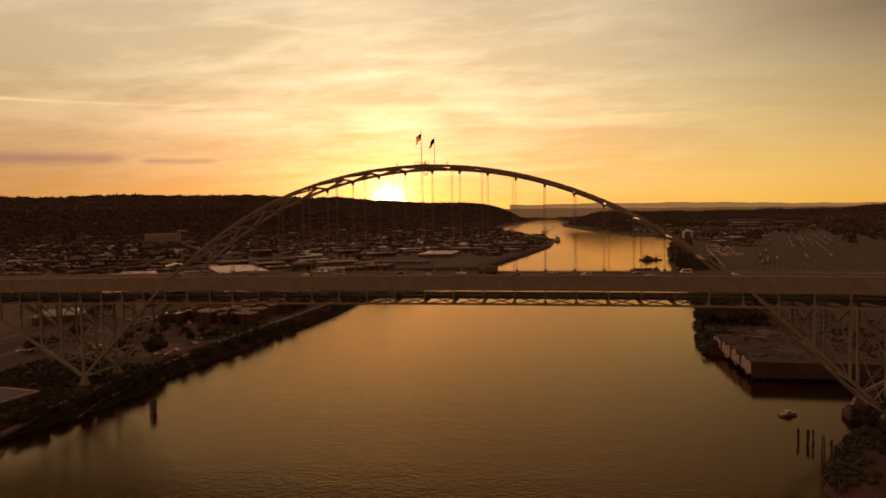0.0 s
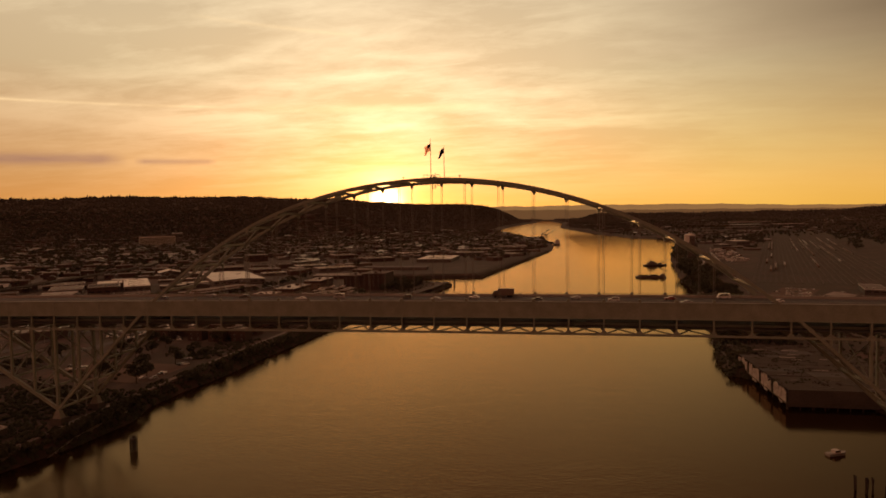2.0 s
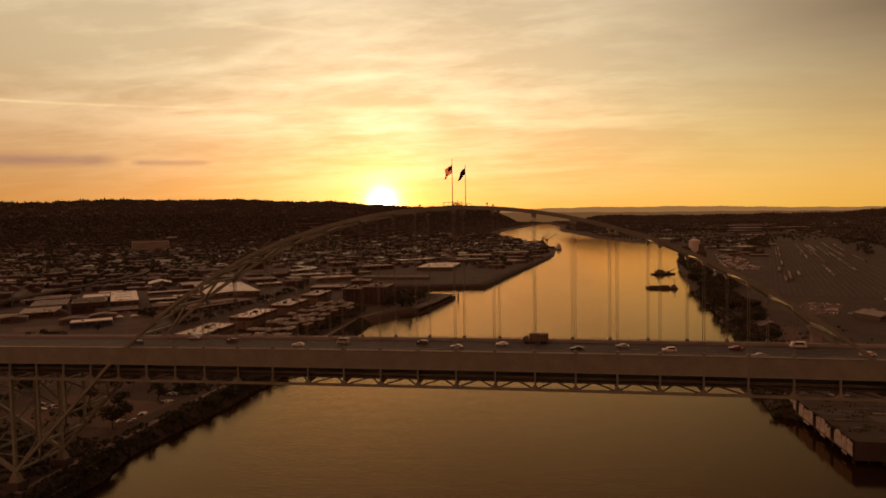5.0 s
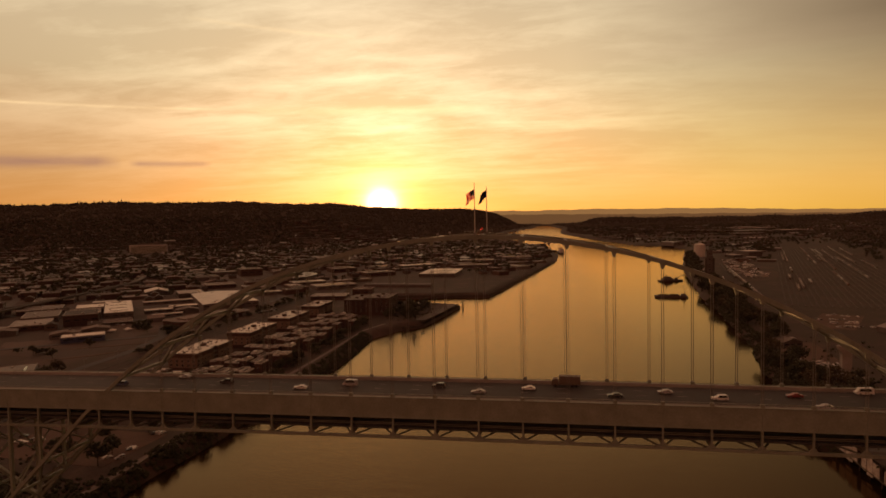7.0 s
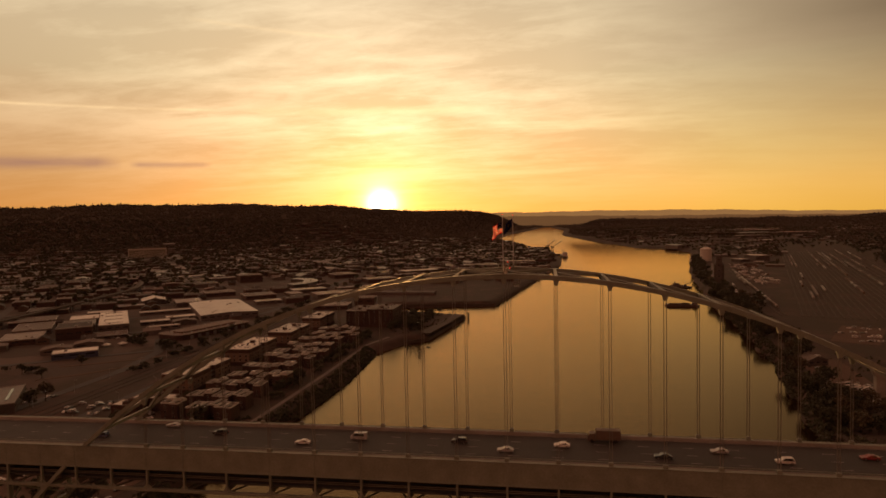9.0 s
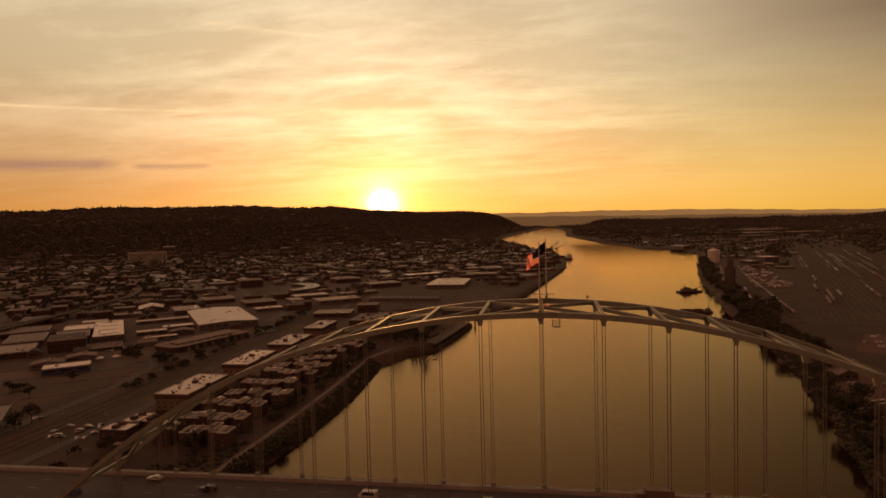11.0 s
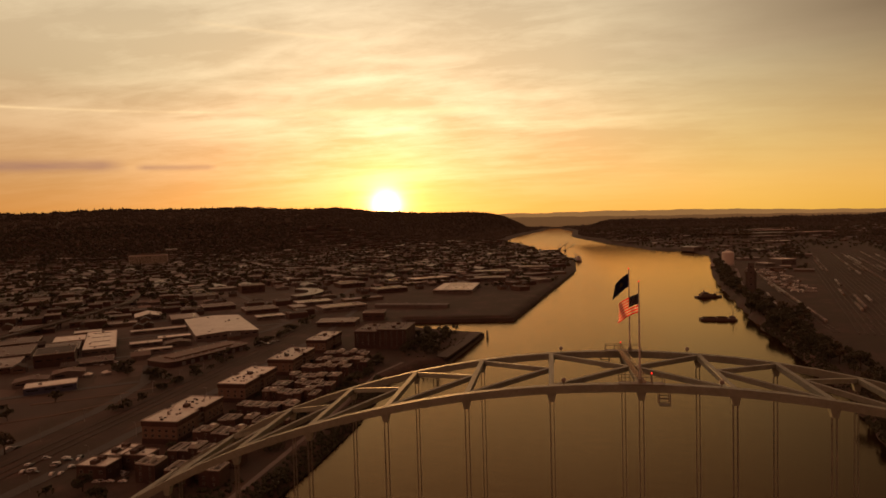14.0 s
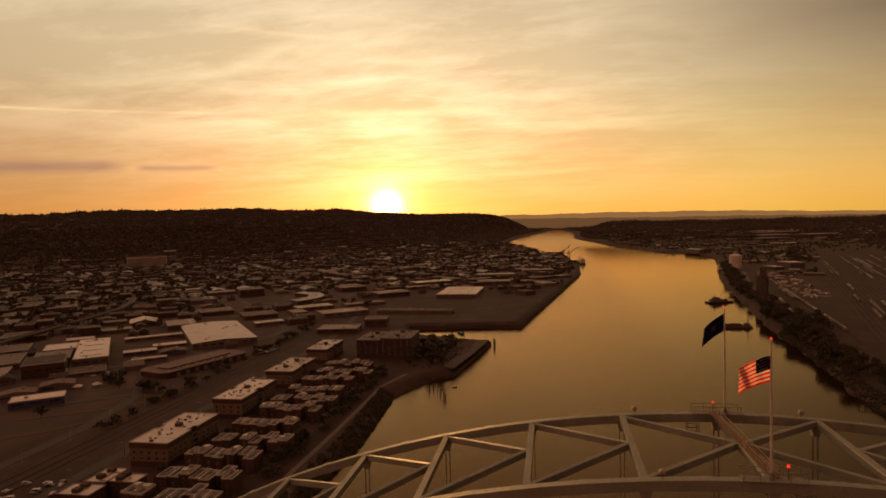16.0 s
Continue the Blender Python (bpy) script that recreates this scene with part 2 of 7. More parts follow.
M["flag_white"] = cloth_material("flag_white_cloth", (0.62, 0.56, 0.52))
M["flag_red"] = cloth_material("flag_red_cloth", (0.90, 0.015, 0.03))
M["flag_blue"] = cloth_material("flag_navy_cloth", (0.015, 0.02, 0.06))
M["flag_gold"] = cloth_material("flag_gold_cloth", (0.16, 0.11, 0.04))


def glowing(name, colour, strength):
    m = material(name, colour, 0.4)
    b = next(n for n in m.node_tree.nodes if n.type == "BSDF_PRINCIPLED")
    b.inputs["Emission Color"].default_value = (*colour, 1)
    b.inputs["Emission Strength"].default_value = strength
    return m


M["roof_white"] = material("white_roof_membrane", (0.56, 0.56, 0.50), 0.5, (0.40, 0.39, 0.35), 14.0, 5.0)
# lit haze over the far ridges, put into the colour as an even glow
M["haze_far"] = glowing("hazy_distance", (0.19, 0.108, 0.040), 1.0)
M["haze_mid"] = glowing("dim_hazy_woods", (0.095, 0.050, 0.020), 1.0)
M["red_lamp"] = glowing("red_beacon_glass", (1.0, 0.04, 0.02), 0.9)


# ---- mesh helpers ----
class Shape:
    """Gathers corners and faces of one mesh."""

    def __init__(self):
        self.v, self.f = [], []

    def add(self, corners, faces):
        o = len(self.v)
        self.v += [tuple(c) for c in corners]
        self.f += [tuple(i + o for i in f) for f in faces]
        return self

    def box(self, x0, y0, z0, x1, y1, z1):
        return self.add([(x0, y0, z0), (x1, y0, z0), (x1, y1, z0), (x0, y1, z0), (x0, y0, z1), (x1, y0, z1), (x1, y1, z1), (x0, y1, z1)],
                        [(0, 3, 2, 1), (4, 5, 6, 7), (0, 1, 5, 4), (1, 2, 6, 5), (2, 3, 7, 6), (3, 0, 4, 7)])

    def beam(self, a, b, w, h, up=(0, 0, 1)):
        """A bar from a to b, w wide (sideways) and h deep."""
        a, b = Vector(a), Vector(b)
        d = (b - a).normalized()
        s = d.cross(Vector(up))
        s = s.normalized() if s.length > 1e-4 else Vector((1, 0, 0))
        u = s.cross(d).normalized()
        c = [p + s * (i * w / 2) + u * (j * h / 2) for p in (a, b) for i, j in ((-1, -1), (1, -1), (1, 1), (-1, 1))]
        return self.add(c, [(0, 1, 2, 3), (7, 6, 5, 4), (0, 4, 5, 1), (1, 5, 6, 2), (2, 6, 7, 3), (3, 7, 4, 0)])

    def tube(self, a, b, r0, r1=None, sides=8):
        a, b = Vector(a), Vector(b)
        r1 = r0 if r1 is None else r1
        d = (b - a).normalized()
        s = d.orthogonal().normalized()
        u = d.cross(s)
        ring = [(math.cos(2 * math.pi * i / sides), math.sin(2 * math.pi * i / sides)) for i in range(sides)]
        c = [p + (s * x + u * y) * r for p, r in ((a, r0), (b, r1)) for x, y in ring]
        f = [(i, (i + 1) % sides, sides + (i + 1) % sides, sides + i) for i in range(sides)]
        f += [tuple(range(sides - 1, -1, -1)), tuple(range(sides, 2 * sides))]
        return self.add(c, f)

    def prism(self, outline, z0, z1):
        k = len(outline)
        c = [(x, y, z0) for x, y in outline] + [(x, y, z1) for x, y in outline]
        f = [tuple(range(k - 1, -1, -1)), tuple(range(k, 2 * k))]
        f += [(i, (i + 1) % k, k + (i + 1) % k, k + i) for i in range(k)]
        return self.add(c, f)

    def sweep(self, rings, closed=False):
        """Rings of equal length joined to a tube with end caps."""
        k = len(rings[0])
        c = [p for r in rings for p in r]
        f = [(j * k + i, j * k + (i + 1) % k, (j + 1) * k + (i + 1) % k, (j + 1) * k + i) for j in range(len(rings) - 1) for i in range(k)]
        f += [tuple(range(k - 1, -1, -1)), tuple(range((len(rings) - 1) * k, len(rings) * k))]
        return self.add(c, f)

    def mesh(self, name, mat, smooth=False):
        me = bpy.data.meshes.new(name)
        me.from_pydata(self.v, [], self.f)
        me.materials.append(mat)
        if smooth:
            me.shade_smooth()
        me.update()
        return me


def part(name, shape, mat, parent, label="", at=None, smooth=False):
    """One mesh under a thing or a part. shape: a Shape or a mesh to share."""
    me = shape if isinstance(shape, bpy.types.Mesh) else shape.mesh(name, mat, smooth)
    ob = new(name, me)
    ob.parent = parent
    if at is not None:
        ob.matrix_basis = at
    if label:
        tagged(ob, label)
    return ob


def thing(name, label, category, at=None, group="", kind=""):
    ob = new(name)
    if at is not None:
        ob.matrix_basis = at
    return tagged(ob, label, category, group, kind)


def single(name, shape, mat, label, category, at=None, group="", kind="", smooth=False):
    ob = new(name, shape if isinstance(shape, bpy.types.Mesh) else shape.mesh(name, mat, smooth))
    if at is not None:
        ob.matrix_basis = at
    return tagged(ob, label, category, group, kind)


# ---- ground, river and hills ----
def far(x, y):
    """A place far up the valley drawn in along its line of sight from the bridge, so that the land ends within five kilometres."""
    true = math.hypot(x, y + 150)
    r = true if true < 3000 else 3000 + (math.sqrt(1 + 0.0066 * (true - 3000)) - 1) / 0.0033
    return x * r / true, (y + 150) * r / true - 150


def lift(x, y):
    """How far the drawn-in land and water lie above the river's level."""
    r = np.hypot(x, np.asarray(y, float) + 150)
    over = np.maximum(r - 3000, 0)
    return 125 * (1 - r / (r + 0.00165 * over ** 2 + 1e-9))


LEFT_BANK = [(-175, -900), (-175, -48), (-164, -9), (-161, 25), (-168, 50), (-167, 80), (-163, 105), (-161, 130), (-160, 165), (-153, 234), (-150, 312), (-156, 424), (-137, 470), (-118, 488), (-97, 644),
             (-203, 690), (-218, 740), (-67, 755), (52, 1560), (62, 1900), (32, 2440), (-72, 2600), (-90, 2850)]
LEFT_BANK += [far(x, y) for x, y in ((-184, 3460), (-291, 3860), (-312, 4285), (-296, 5430), (-204, 6690), (-113, 7890), (-77, 9200), (30, 10000))]
RIGHT_BANK = [(146, -900), (146, -62), (152, -40), (166, -16), (196, 16), (206, 60), (206, 128), (172, 138), (155, 148), (155, 176), (166, 222), (178, 285), (205, 406), (212, 464), (232, 614), (240, 720), (311, 1173), (346, 1365),
              (425, 1703), (515, 2090), (510, 2340), (455, 2440), (395, 2500), (358, 2830)]
RIGHT_BANK += [far(x, y) for x, y in ((285, 3240), (216, 4060), (140, 4720), (165, 5600), (235, 7050), (175, 7880), (110, 9440), (90, 10000))]
river = np.array(LEFT_BANK + RIGHT_BANK[::-1], float)


def river_distance(x, y):
    """Metres from the water's edge, positive on land."""
    x, y = np.asarray(x, float), np.asarray(y, float)
    best = np.full(x.shape, 1e9)
    inside = np.zeros(x.shape, bool)
    for (ax, ay), (bx, by) in zip(river, np.roll(river, -1, 0)):
        dx, dy = bx - ax, by - ay
        k = np.clip(((x - ax) * dx + (y - ay) * dy) / (dx * dx + dy * dy), 0, 1)
        best = np.minimum(best, np.hypot(x - ax - k * dx, y - ay - k * dy))
        if dy:
            inside ^= ((ay > y) != (by > y)) & (x < ax + (y - ay) * dx / dy)
    return np.where(inside, -best, best)


def smooth01(a):
    a = np.clip(a, 0, 1)
    return a * a * (3 - 2 * a)


RIDGE = [(-180, 60, 3600), (-75, 196, 3900), (-46, 240, 3950), (-39, 243, 3950), (-33.7, 252, 3950), (-28, 245, 3950), (-20.5, 240, 3950), (-17, 214, 4050), (-13, 200, 4150), (-7, 188, 4350), (-3.5, 176, 4500),
         (0, 156, 4620), (4, 126, 4620), (9, 108, 4550), (16, 104, 4550), (24, 100, 4500), (40, 98, 4300), (75, 80, 4000), (180, 60, 3600)]


def wobble(x, y):
    return (np.sin(x * 0.0061 + 1.3) * np.cos(y * 0.0053 - 0.4) + 0.6 * np.sin(x * 0.017 - y * 0.013) + 0.4 * np.sin(x * 0.041 + 2.0) * np.sin(y * 0.037))


def land_height(x, y, d=None):
    x, y = np.asarray(x, float), np.asarray(y, float)
    d = river_distance(x, y) if d is None else d
    d = d + (2.4 * np.sin(x * 0.093 + 0.7) * np.sin(y * 0.071) + 1.6 * np.sin(x * 0.21 - y * 0.16) - 1.0) * (x > 100)
    z = -4 + 11.0 * smooth01((d + 6) / 16) + 2.5 * smooth01((d - 60) / 400)
    r, az = np.hypot(x, y), np.degrees(np.arctan2(x, y))
    a, h, rr = np.array(RIDGE).T
    top, far = np.interp(az, a, h), np.interp(az, a, rr)
    foot = np.interp(az, [-180, -46, -20, -8, 0, 10, 180], [1900, 2350, 2700, 3400, 3950, 3950, 3300])
    rise = smooth01((r - foot) / (far - foot)) ** 1.15
    z = z + (top - 9) * rise * (1 + 0.055 * wobble(x, y)) * smooth01((d - 10) / 420)
    # low wooded bluff beyond the rail yard
    bluff = smooth01((x - 700 - 0.26 * (y - 1300)) / 330) * smooth01((y - 700) / 700) * (1 - smooth01((y - 3600) / 600))
    return np.maximum(z + 52 * bluff * (1 + 0.06 * wobble(x * 2, y * 2)), lift(x, y) + np.where(d < 12, -4 + 11.0 * smooth01((d + 6) / 16), 7 + 0.02 * np.minimum(d, 500)) * (r > 3000) - 900 * (r <= 3000))


def make_ground():
    az = np.radians(np.concatenate([np.arange(-180, -66, 4.0), np.arange(-66, 52, 0.36), np.arange(52, 180, 4.0)]))
    r = np.concatenate([[0.5], np.geomspace(30, 4780, 400)])
    cx, cy = 0.0, -60.0
    R, A = np.meshgrid(r, az, indexing="ij")
    X, Y = cx + R * np.sin(A), cy + R * np.cos(A)
    keep = np.stack([X, Y, land_height(X, Y)], -1).reshape(-1, 3)
    n, k = len(r), len(az)
    i, j = np.meshgrid(np.arange(n - 1), np.arange(k), indexing="ij")
    j2 = (j + 1) % k
    faces = np.stack([i * k + j, i * k + j2, (i + 1) * k + j2, (i + 1) * k + j], -1).reshape(-1, 4)[:, ::-1]
    me = bpy.data.meshes.new("ground")
    me.from_pydata(keep.tolist(), [], faces.tolist())
    me.materials.append(M["earth"])
    me.shade_smooth()
    tagged(new("ground", me), "dark brown earth and grass on both river banks rising to hills", "ground", kind="structure")
    wx, wy = np.meshgrid(np.array([-1500.0, -500.0, 0.0, 500.0, 1500.0]), np.concatenate([[-1000.0, 2800.0], np.arange(2900, 4811, 50.0)]), indexing="ij")
    w = Shape().add(np.stack([wx, wy, lift(wx, wy)], -1).reshape(-1, 3).tolist(), [(a * wx.shape[1] + b, (a + 1) * wx.shape[1] + b, (a + 1) * wx.shape[1] + b + 1, a * wx.shape[1] + b + 1) for a in range(4) for b in range(wx.shape[1] - 1)])
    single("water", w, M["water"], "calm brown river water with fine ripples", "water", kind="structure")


make_ground()

# ---- the arch bridge ----
P = 13.665            # panel length
WIDE = 23.9           # between the two rib planes
DECK = 66.0           # top of the tie girders at midspan
PIER = 14             # panels from midspan to the river piers
ENDS = 26             # panels of deck built each way


def grade(x):
    return 0.0018 * x


def deck_z(x):
    return grade(x) - 0.00003 * x * x


def panel(k):
    """Where the k-th panel point lies: the panels are shorter towards the left pier."""
    return k * P if k > -7 else -7 * P + (k + 7) * 12.05


def rib_z(k):
    """Middle of the rib, k panels from midspan: an arch that runs out straight under the deck."""
    c = min(max(k, -10.0), 10.27)
    sag = 4.0 * min(1.0, max(0.0, (-c - 5) / 5)) ** 1.5
    return 116.28 - 0.5 * c * c - 0.00045 * c ** 4 + grade(c * P) - sag - (0.955 if k > 0 else 1.0) * abs(k - c) * P


def rib_half(k):
    return 0.62 + 0.3 * (abs(k) / PIER) ** 2


def leg_z(x):
    """Middle of the straight haunch outside the piers."""
    foot = panel(PIER if x > 0 else -PIER)
    return rib_z(foot / P) + 0.6 * abs(x - foot)


def support_z(x):
    """Middle of the rib or the haunch at x."""
    return rib_z(x / P) if panel(-PIER) <= x <= panel(PIER) else leg_z(x)


def box_ring(x, y, z, half_w, half_h):
    return [(x, y - half_w, z - half_h), (x, y + half_w, z - half_h), (x, y + half_w, z + half_h), (x, y - half_w, z + half_h)]


def gusset(x, y, z):
    s = Shape()
    s.add([(x - 0.85, y - 0.45, z + 0.5), (x + 0.85, y - 0.45, z + 0.5), (x + 0.42, y - 0.45, z - 1.3), (x - 0.42, y - 0.45, z - 1.3),
           (x - 0.85, y + 0.45, z + 0.5), (x + 0.85, y + 0.45, z + 0.5), (x + 0.42, y + 0.45, z - 1.3), (x - 0.42, y + 0.45, z - 1.3)],
          [(0, 1, 2, 3), (7, 6, 5, 4), (0, 4, 5, 1), (1, 5, 6, 2), (2, 6, 7, 3), (3, 7, 4, 0)])
    return s


def make_bridge():
    bridge = thing("arch_bridge", "long double-deck steel tied-arch bridge with pale weathered paint over the river", "bridge")
    S, D = M["steel"], M["steel_dark"]
    xs = [i * P / 2 for i in range(-2 * ENDS, 2 * ENDS + 1)]
    for y, out in ((0.0, -1), (WIDE, 1)):
        rib = part("arch_rib", Shape().sweep([box_ring(x, y, rib_z(x / P), 0.6, rib_half(x / P)) for x in np.linspace(panel(-PIER), panel(PIER), 216).tolist()]), S, bridge)
        for k in range(-10, 11):
            # flange splice plates stand proud of the rib
            x, z = (k + 0.5) * P, rib_z(k + 0.5)
            slope = (rib_z(k + 0.55) - rib_z(k + 0.45)) / (0.1 * P)
            a = Vector((x - 0.7, y, z - 0.7 * slope))
            b = Vector((x + 0.7, y, z + 0.7 * slope))
            part("splice_plate", Shape().beam(a, b, 1.26, 2 * rib_half(k) + 0.06), S, rib)
        for sgn in (-1, 1):
            foot = panel(sgn * PIER)
            part("haunch", Shape().sweep([box_ring(foot + sgn * 6.0 * i, y, leg_z(foot + sgn * 6.0 * i), 0.6, 0.88) for i in range(12)]), S, bridge)
        girder = part("tie_girder", Shape().sweep([box_ring(x, y, DECK + deck_z(x) - 3.2, 0.55, 3.2) for x in xs]), S, bridge)
        for x in (panel(k) for k in range(-ENDS, ENDS + 1)):
            part("stiffener", Shape().box(x - 0.12, y + out * 0.55 - 0.1, DECK + deck_z(x) - 6.3, x + 0.12, y + out * 0.55 + 0.1, DECK + deck_z(x) - 0.15), S, girder)
        part("flange", Shape().sweep([box_ring(x, y, DECK + deck_z(x) - 6.42, 0.75, 0.10) for x in xs]), S, girder)
        part("flange", Shape().sweep([box_ring(x, y, DECK + deck_z(x) + 0.05, 0.75, 0.07) for x in xs]), S, girder)
        part("lower_chord", Shape().sweep([box_ring(x, y, 53.25 + deck_z(x), 0.45, 0.42) for x in xs]), S, bridge)
        for k in range(-ENDS - 4, ENDS + 1):
            x = panel(k)
            dz = deck_z(x)
            part("post", Shape().beam((x, y, 53.2 + dz), (x, y, DECK - 6.3 + dz), 0.55, 0.75), S, bridge)
            if k % 1 == 0 and abs(k) < 20:
                part("knee_plate", Shape().add([(x - 1.6, y - 0.1, 53.6 + dz), (x + 1.6, y - 0.1, 53.6 + dz), (x + 0.3, y - 0.1, 55.0 + dz), (x - 0.3, y - 0.1, 55.0 + dz),
                                               (x - 1.6, y + 0.1, 53.6 + dz), (x + 1.6, y + 0.1, 53.6 + dz), (x + 0.3, y + 0.1, 55.0 + dz), (x - 0.3, y + 0.1, 55.0 + dz)],
                                              [(0, 1, 2, 3), (7, 6, 5, 4), (0, 4, 5, 1), (1, 5, 6, 2), (2, 6, 7, 3), (3, 7, 4, 0)]), S, bridge)
            if abs(k) < 9:
                part("gusset", gusset(x, y, rib_z(k) - rib_half(k)), S, bridge)
                for s in (-0.32, 0.32):
                    for t in (-0.2, 0.2):
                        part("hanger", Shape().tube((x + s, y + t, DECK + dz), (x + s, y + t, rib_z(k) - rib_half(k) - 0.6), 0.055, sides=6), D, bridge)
                part("hanger_socket", Shape().box(x - 0.6, y - 0.4, DECK + dz + 0.02, x + 0.6, y + 0.4, DECK + dz + 1.1), S, bridge)
            # spandrel posts carry the deck where the rib dips under it
            if 11 <= abs(k) <= 20 and abs(k) != PIER:
                foot = support_z(x)
                if foot < 51:
                    part("spandrel_post", Shape().beam((x, y, foot + 0.8), (x, y, 53.0 + dz), 0.9, 1.1), S, bridge)
        for sgn in (-1, 1):
            x = panel(sgn * PIER)
            base = support_z(x) - 1.2
            part("spandrel_post", Shape().beam((x, y, base), (x, y, 53.0 + deck_z(x)), 1.1, 1.3), S, bridge)
            part("bearing", Shape().sweep([[(x - 2.2, y - 1.6, base - 3.0), (x + 2.2, y - 1.6, base - 3.0), (x + 2.2, y + 1.6, base - 3.0), (x - 2.2, y + 1.6, base - 3.0)],
                                           [(x - 1.0, y - 1.0, base + 0.4), (x + 1.0, y - 1.0, base + 0.4), (x + 1.0, y + 1.0, base + 0.4), (x - 1.0, y + 1.0, base + 0.4)]]), D, bridge)
            pier = part("pier", Shape().sweep([[(x - a, y - b, z), (x + a, y - b, z), (x + a, y + b, z), (x - a, y + b, z)] for a, b, z in
                                               ((4.6, 3.9, -4), (4.6, 3.9, 3.0), (3.6, 2.9, 3.6), (2.9, 2.2, base - 2.98))]), M["concrete_dark"], bridge, "stained concrete pier")
    # frames and braces between the two sides
    for sgn in (-1, 1):
        for k in range(11, 18):
            x = panel(sgn * k)
            foot, top = support_z(x), 53.0 + deck_z(x)
            part("cross_strut", Shape().beam((x, 0.6, foot), (x, WIDE - 0.6, foot), 0.8, 0.9), S, bridge)
            n = max(1, round((top - foot) / 19))
            for i in range(n):
                z0, z1 = foot + (top - foot) * i / n, foot + (top - foot) * (i + 1) / n
                for a, b in ((0.5, WIDE - 0.5), (WIDE - 0.5, 0.5)):
                    part("cross_brace", Shape().beam((x, a, z0 + 0.5), (x, b, z1 - 0.5), 0.4, 0.45, (1, 0, 0)), S, bridge)
        for a, b in ((10, 11), (11, 12), (12, 13), (13, PIER), (15, PIER), (16, 15), (17, 16)):
            xa, xb = panel(sgn * a), panel(sgn * b)
            for e in (0.5, WIDE - 0.5):
                part("lateral_brace", Shape().beam((xa, e, support_z(xa)), (xb, WIDE / 2, support_z(xb)), 0.5, 0.5), S, bridge)
    for k in range(-9, 10):
        a, b = (k * P, 0.55, rib_z(k) + 0.12), (k * P, WIDE - 0.55, rib_z(k) + 0.12)
        part("cross_strut", Shape().beam(a, b, 0.85, 0.96), S, bridge)
        if k and abs(k) < 10:
            q = k - (1 if k > 0 else -1)
            mid = (q * P + (0.4 if k > 0 else -0.4), WIDE / 2, rib_z(q) + 0.12)
            for e in (a, b):
                part("lateral_brace", Shape().beam(e, mid, 0.65, 0.85), S, bridge)
    # decks, floor beams and bottom bracing
    for z, h, name, mat in ((DECK - 0.75, 0.7, "upper_deck", M["asphalt"]), (56.2, 0.6, "lower_deck", M["asphalt"])):
        part(name, Shape().sweep([[(x, 0.62, z + deck_z(x) - h), (x, WIDE - 0.62, z + deck_z(x) - h), (x, WIDE - 0.62, z + deck_z(x)), (x, 0.62, z + deck_z(x))] for x in xs]), mat, bridge)
    for k in range(-ENDS - 4, ENDS + 1):
        x = panel(k)
        dz = deck_z(x)
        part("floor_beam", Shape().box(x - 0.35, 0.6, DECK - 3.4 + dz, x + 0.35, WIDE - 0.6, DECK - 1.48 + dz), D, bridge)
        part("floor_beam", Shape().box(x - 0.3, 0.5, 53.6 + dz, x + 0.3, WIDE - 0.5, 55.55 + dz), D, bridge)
        if k < ENDS:
            x2 = panel(k + 1)
            d2 = deck_z(x2)
            for a, b in ((0.4, WIDE - 0.4), (WIDE - 0.4, 0.4)):
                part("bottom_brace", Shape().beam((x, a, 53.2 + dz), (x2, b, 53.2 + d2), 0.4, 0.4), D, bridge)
    # concrete barriers with rails, lane lines
    for y in (1.0, WIDE - 1.0):
        part("barrier", Shape().sweep([[(x, y - 0.28, DECK - 0.76 + deck_z(x)), (x, y + 0.28, DECK - 0.76 + deck_z(x)), (x, y + 0.12, DECK + 0.25 + deck_z(x)), (x, y - 0.12, DECK + 0.25 + deck_z(x))] for x in xs]), M["concrete"], bridge)
        rail = part("railing", Shape().sweep([box_ring(x, y, DECK + 0.75 + deck_z(x), 0.06, 0.06) for x in xs]), S, bridge)
        post = Shape()
        for i in range(-2 * ENDS * 2, 2 * ENDS * 2):
            x = i * P / 4
            post.box(x - 0.06, y - 0.06, DECK + 0.2 + deck_z(x), x + 0.06, y + 0.06, DECK + 0.8 + deck_z(x))
        tagged(part("baluster", post, S, rail), kind="stuff")
        for z in (57.0, 57.5):
            part("lower_railing", Shape().sweep([box_ring(x, y, z + deck_z(x), 0.08, 0.10) for x in xs]), D, bridge)
    lines = Shape()
    for lane in range(1, 4):
        y = 1.0 + lane * (WIDE - 2) / 4
        for i in range(-28, 29):
            x = i * 12.2
            lines.box(x, y - 0.08, DECK - 0.75 + deck_z(x) - 0.03, x + 3.0, y + 0.08, DECK - 0.75 + deck_z(x) + 0.03)
    for y in (1.75, WIDE - 1.75):
        for x0, x1 in zip(xs, xs[1:]):
            lines.add([(x0, y - 0.07, DECK - 0.735 + deck_z(x0)), (x1, y - 0.07, DECK - 0.735 + deck_z(x1)), (x1, y + 0.07, DECK - 0.735 + deck_z(x1)), (x0, y + 0.07, DECK - 0.735 + deck_z(x0))], [(0, 1, 2, 3)])
    tagged(part("lane_marking", lines, M["road_paint"], bridge, "worn white lane lines"), kind="stuff")
    # inspection walk across the crown, its lights and the cage under the rib
    zc = rib_z(0) + rib_half(0)
    def along(y, side):
        return 0.4 - y / WIDE + side * 0.42
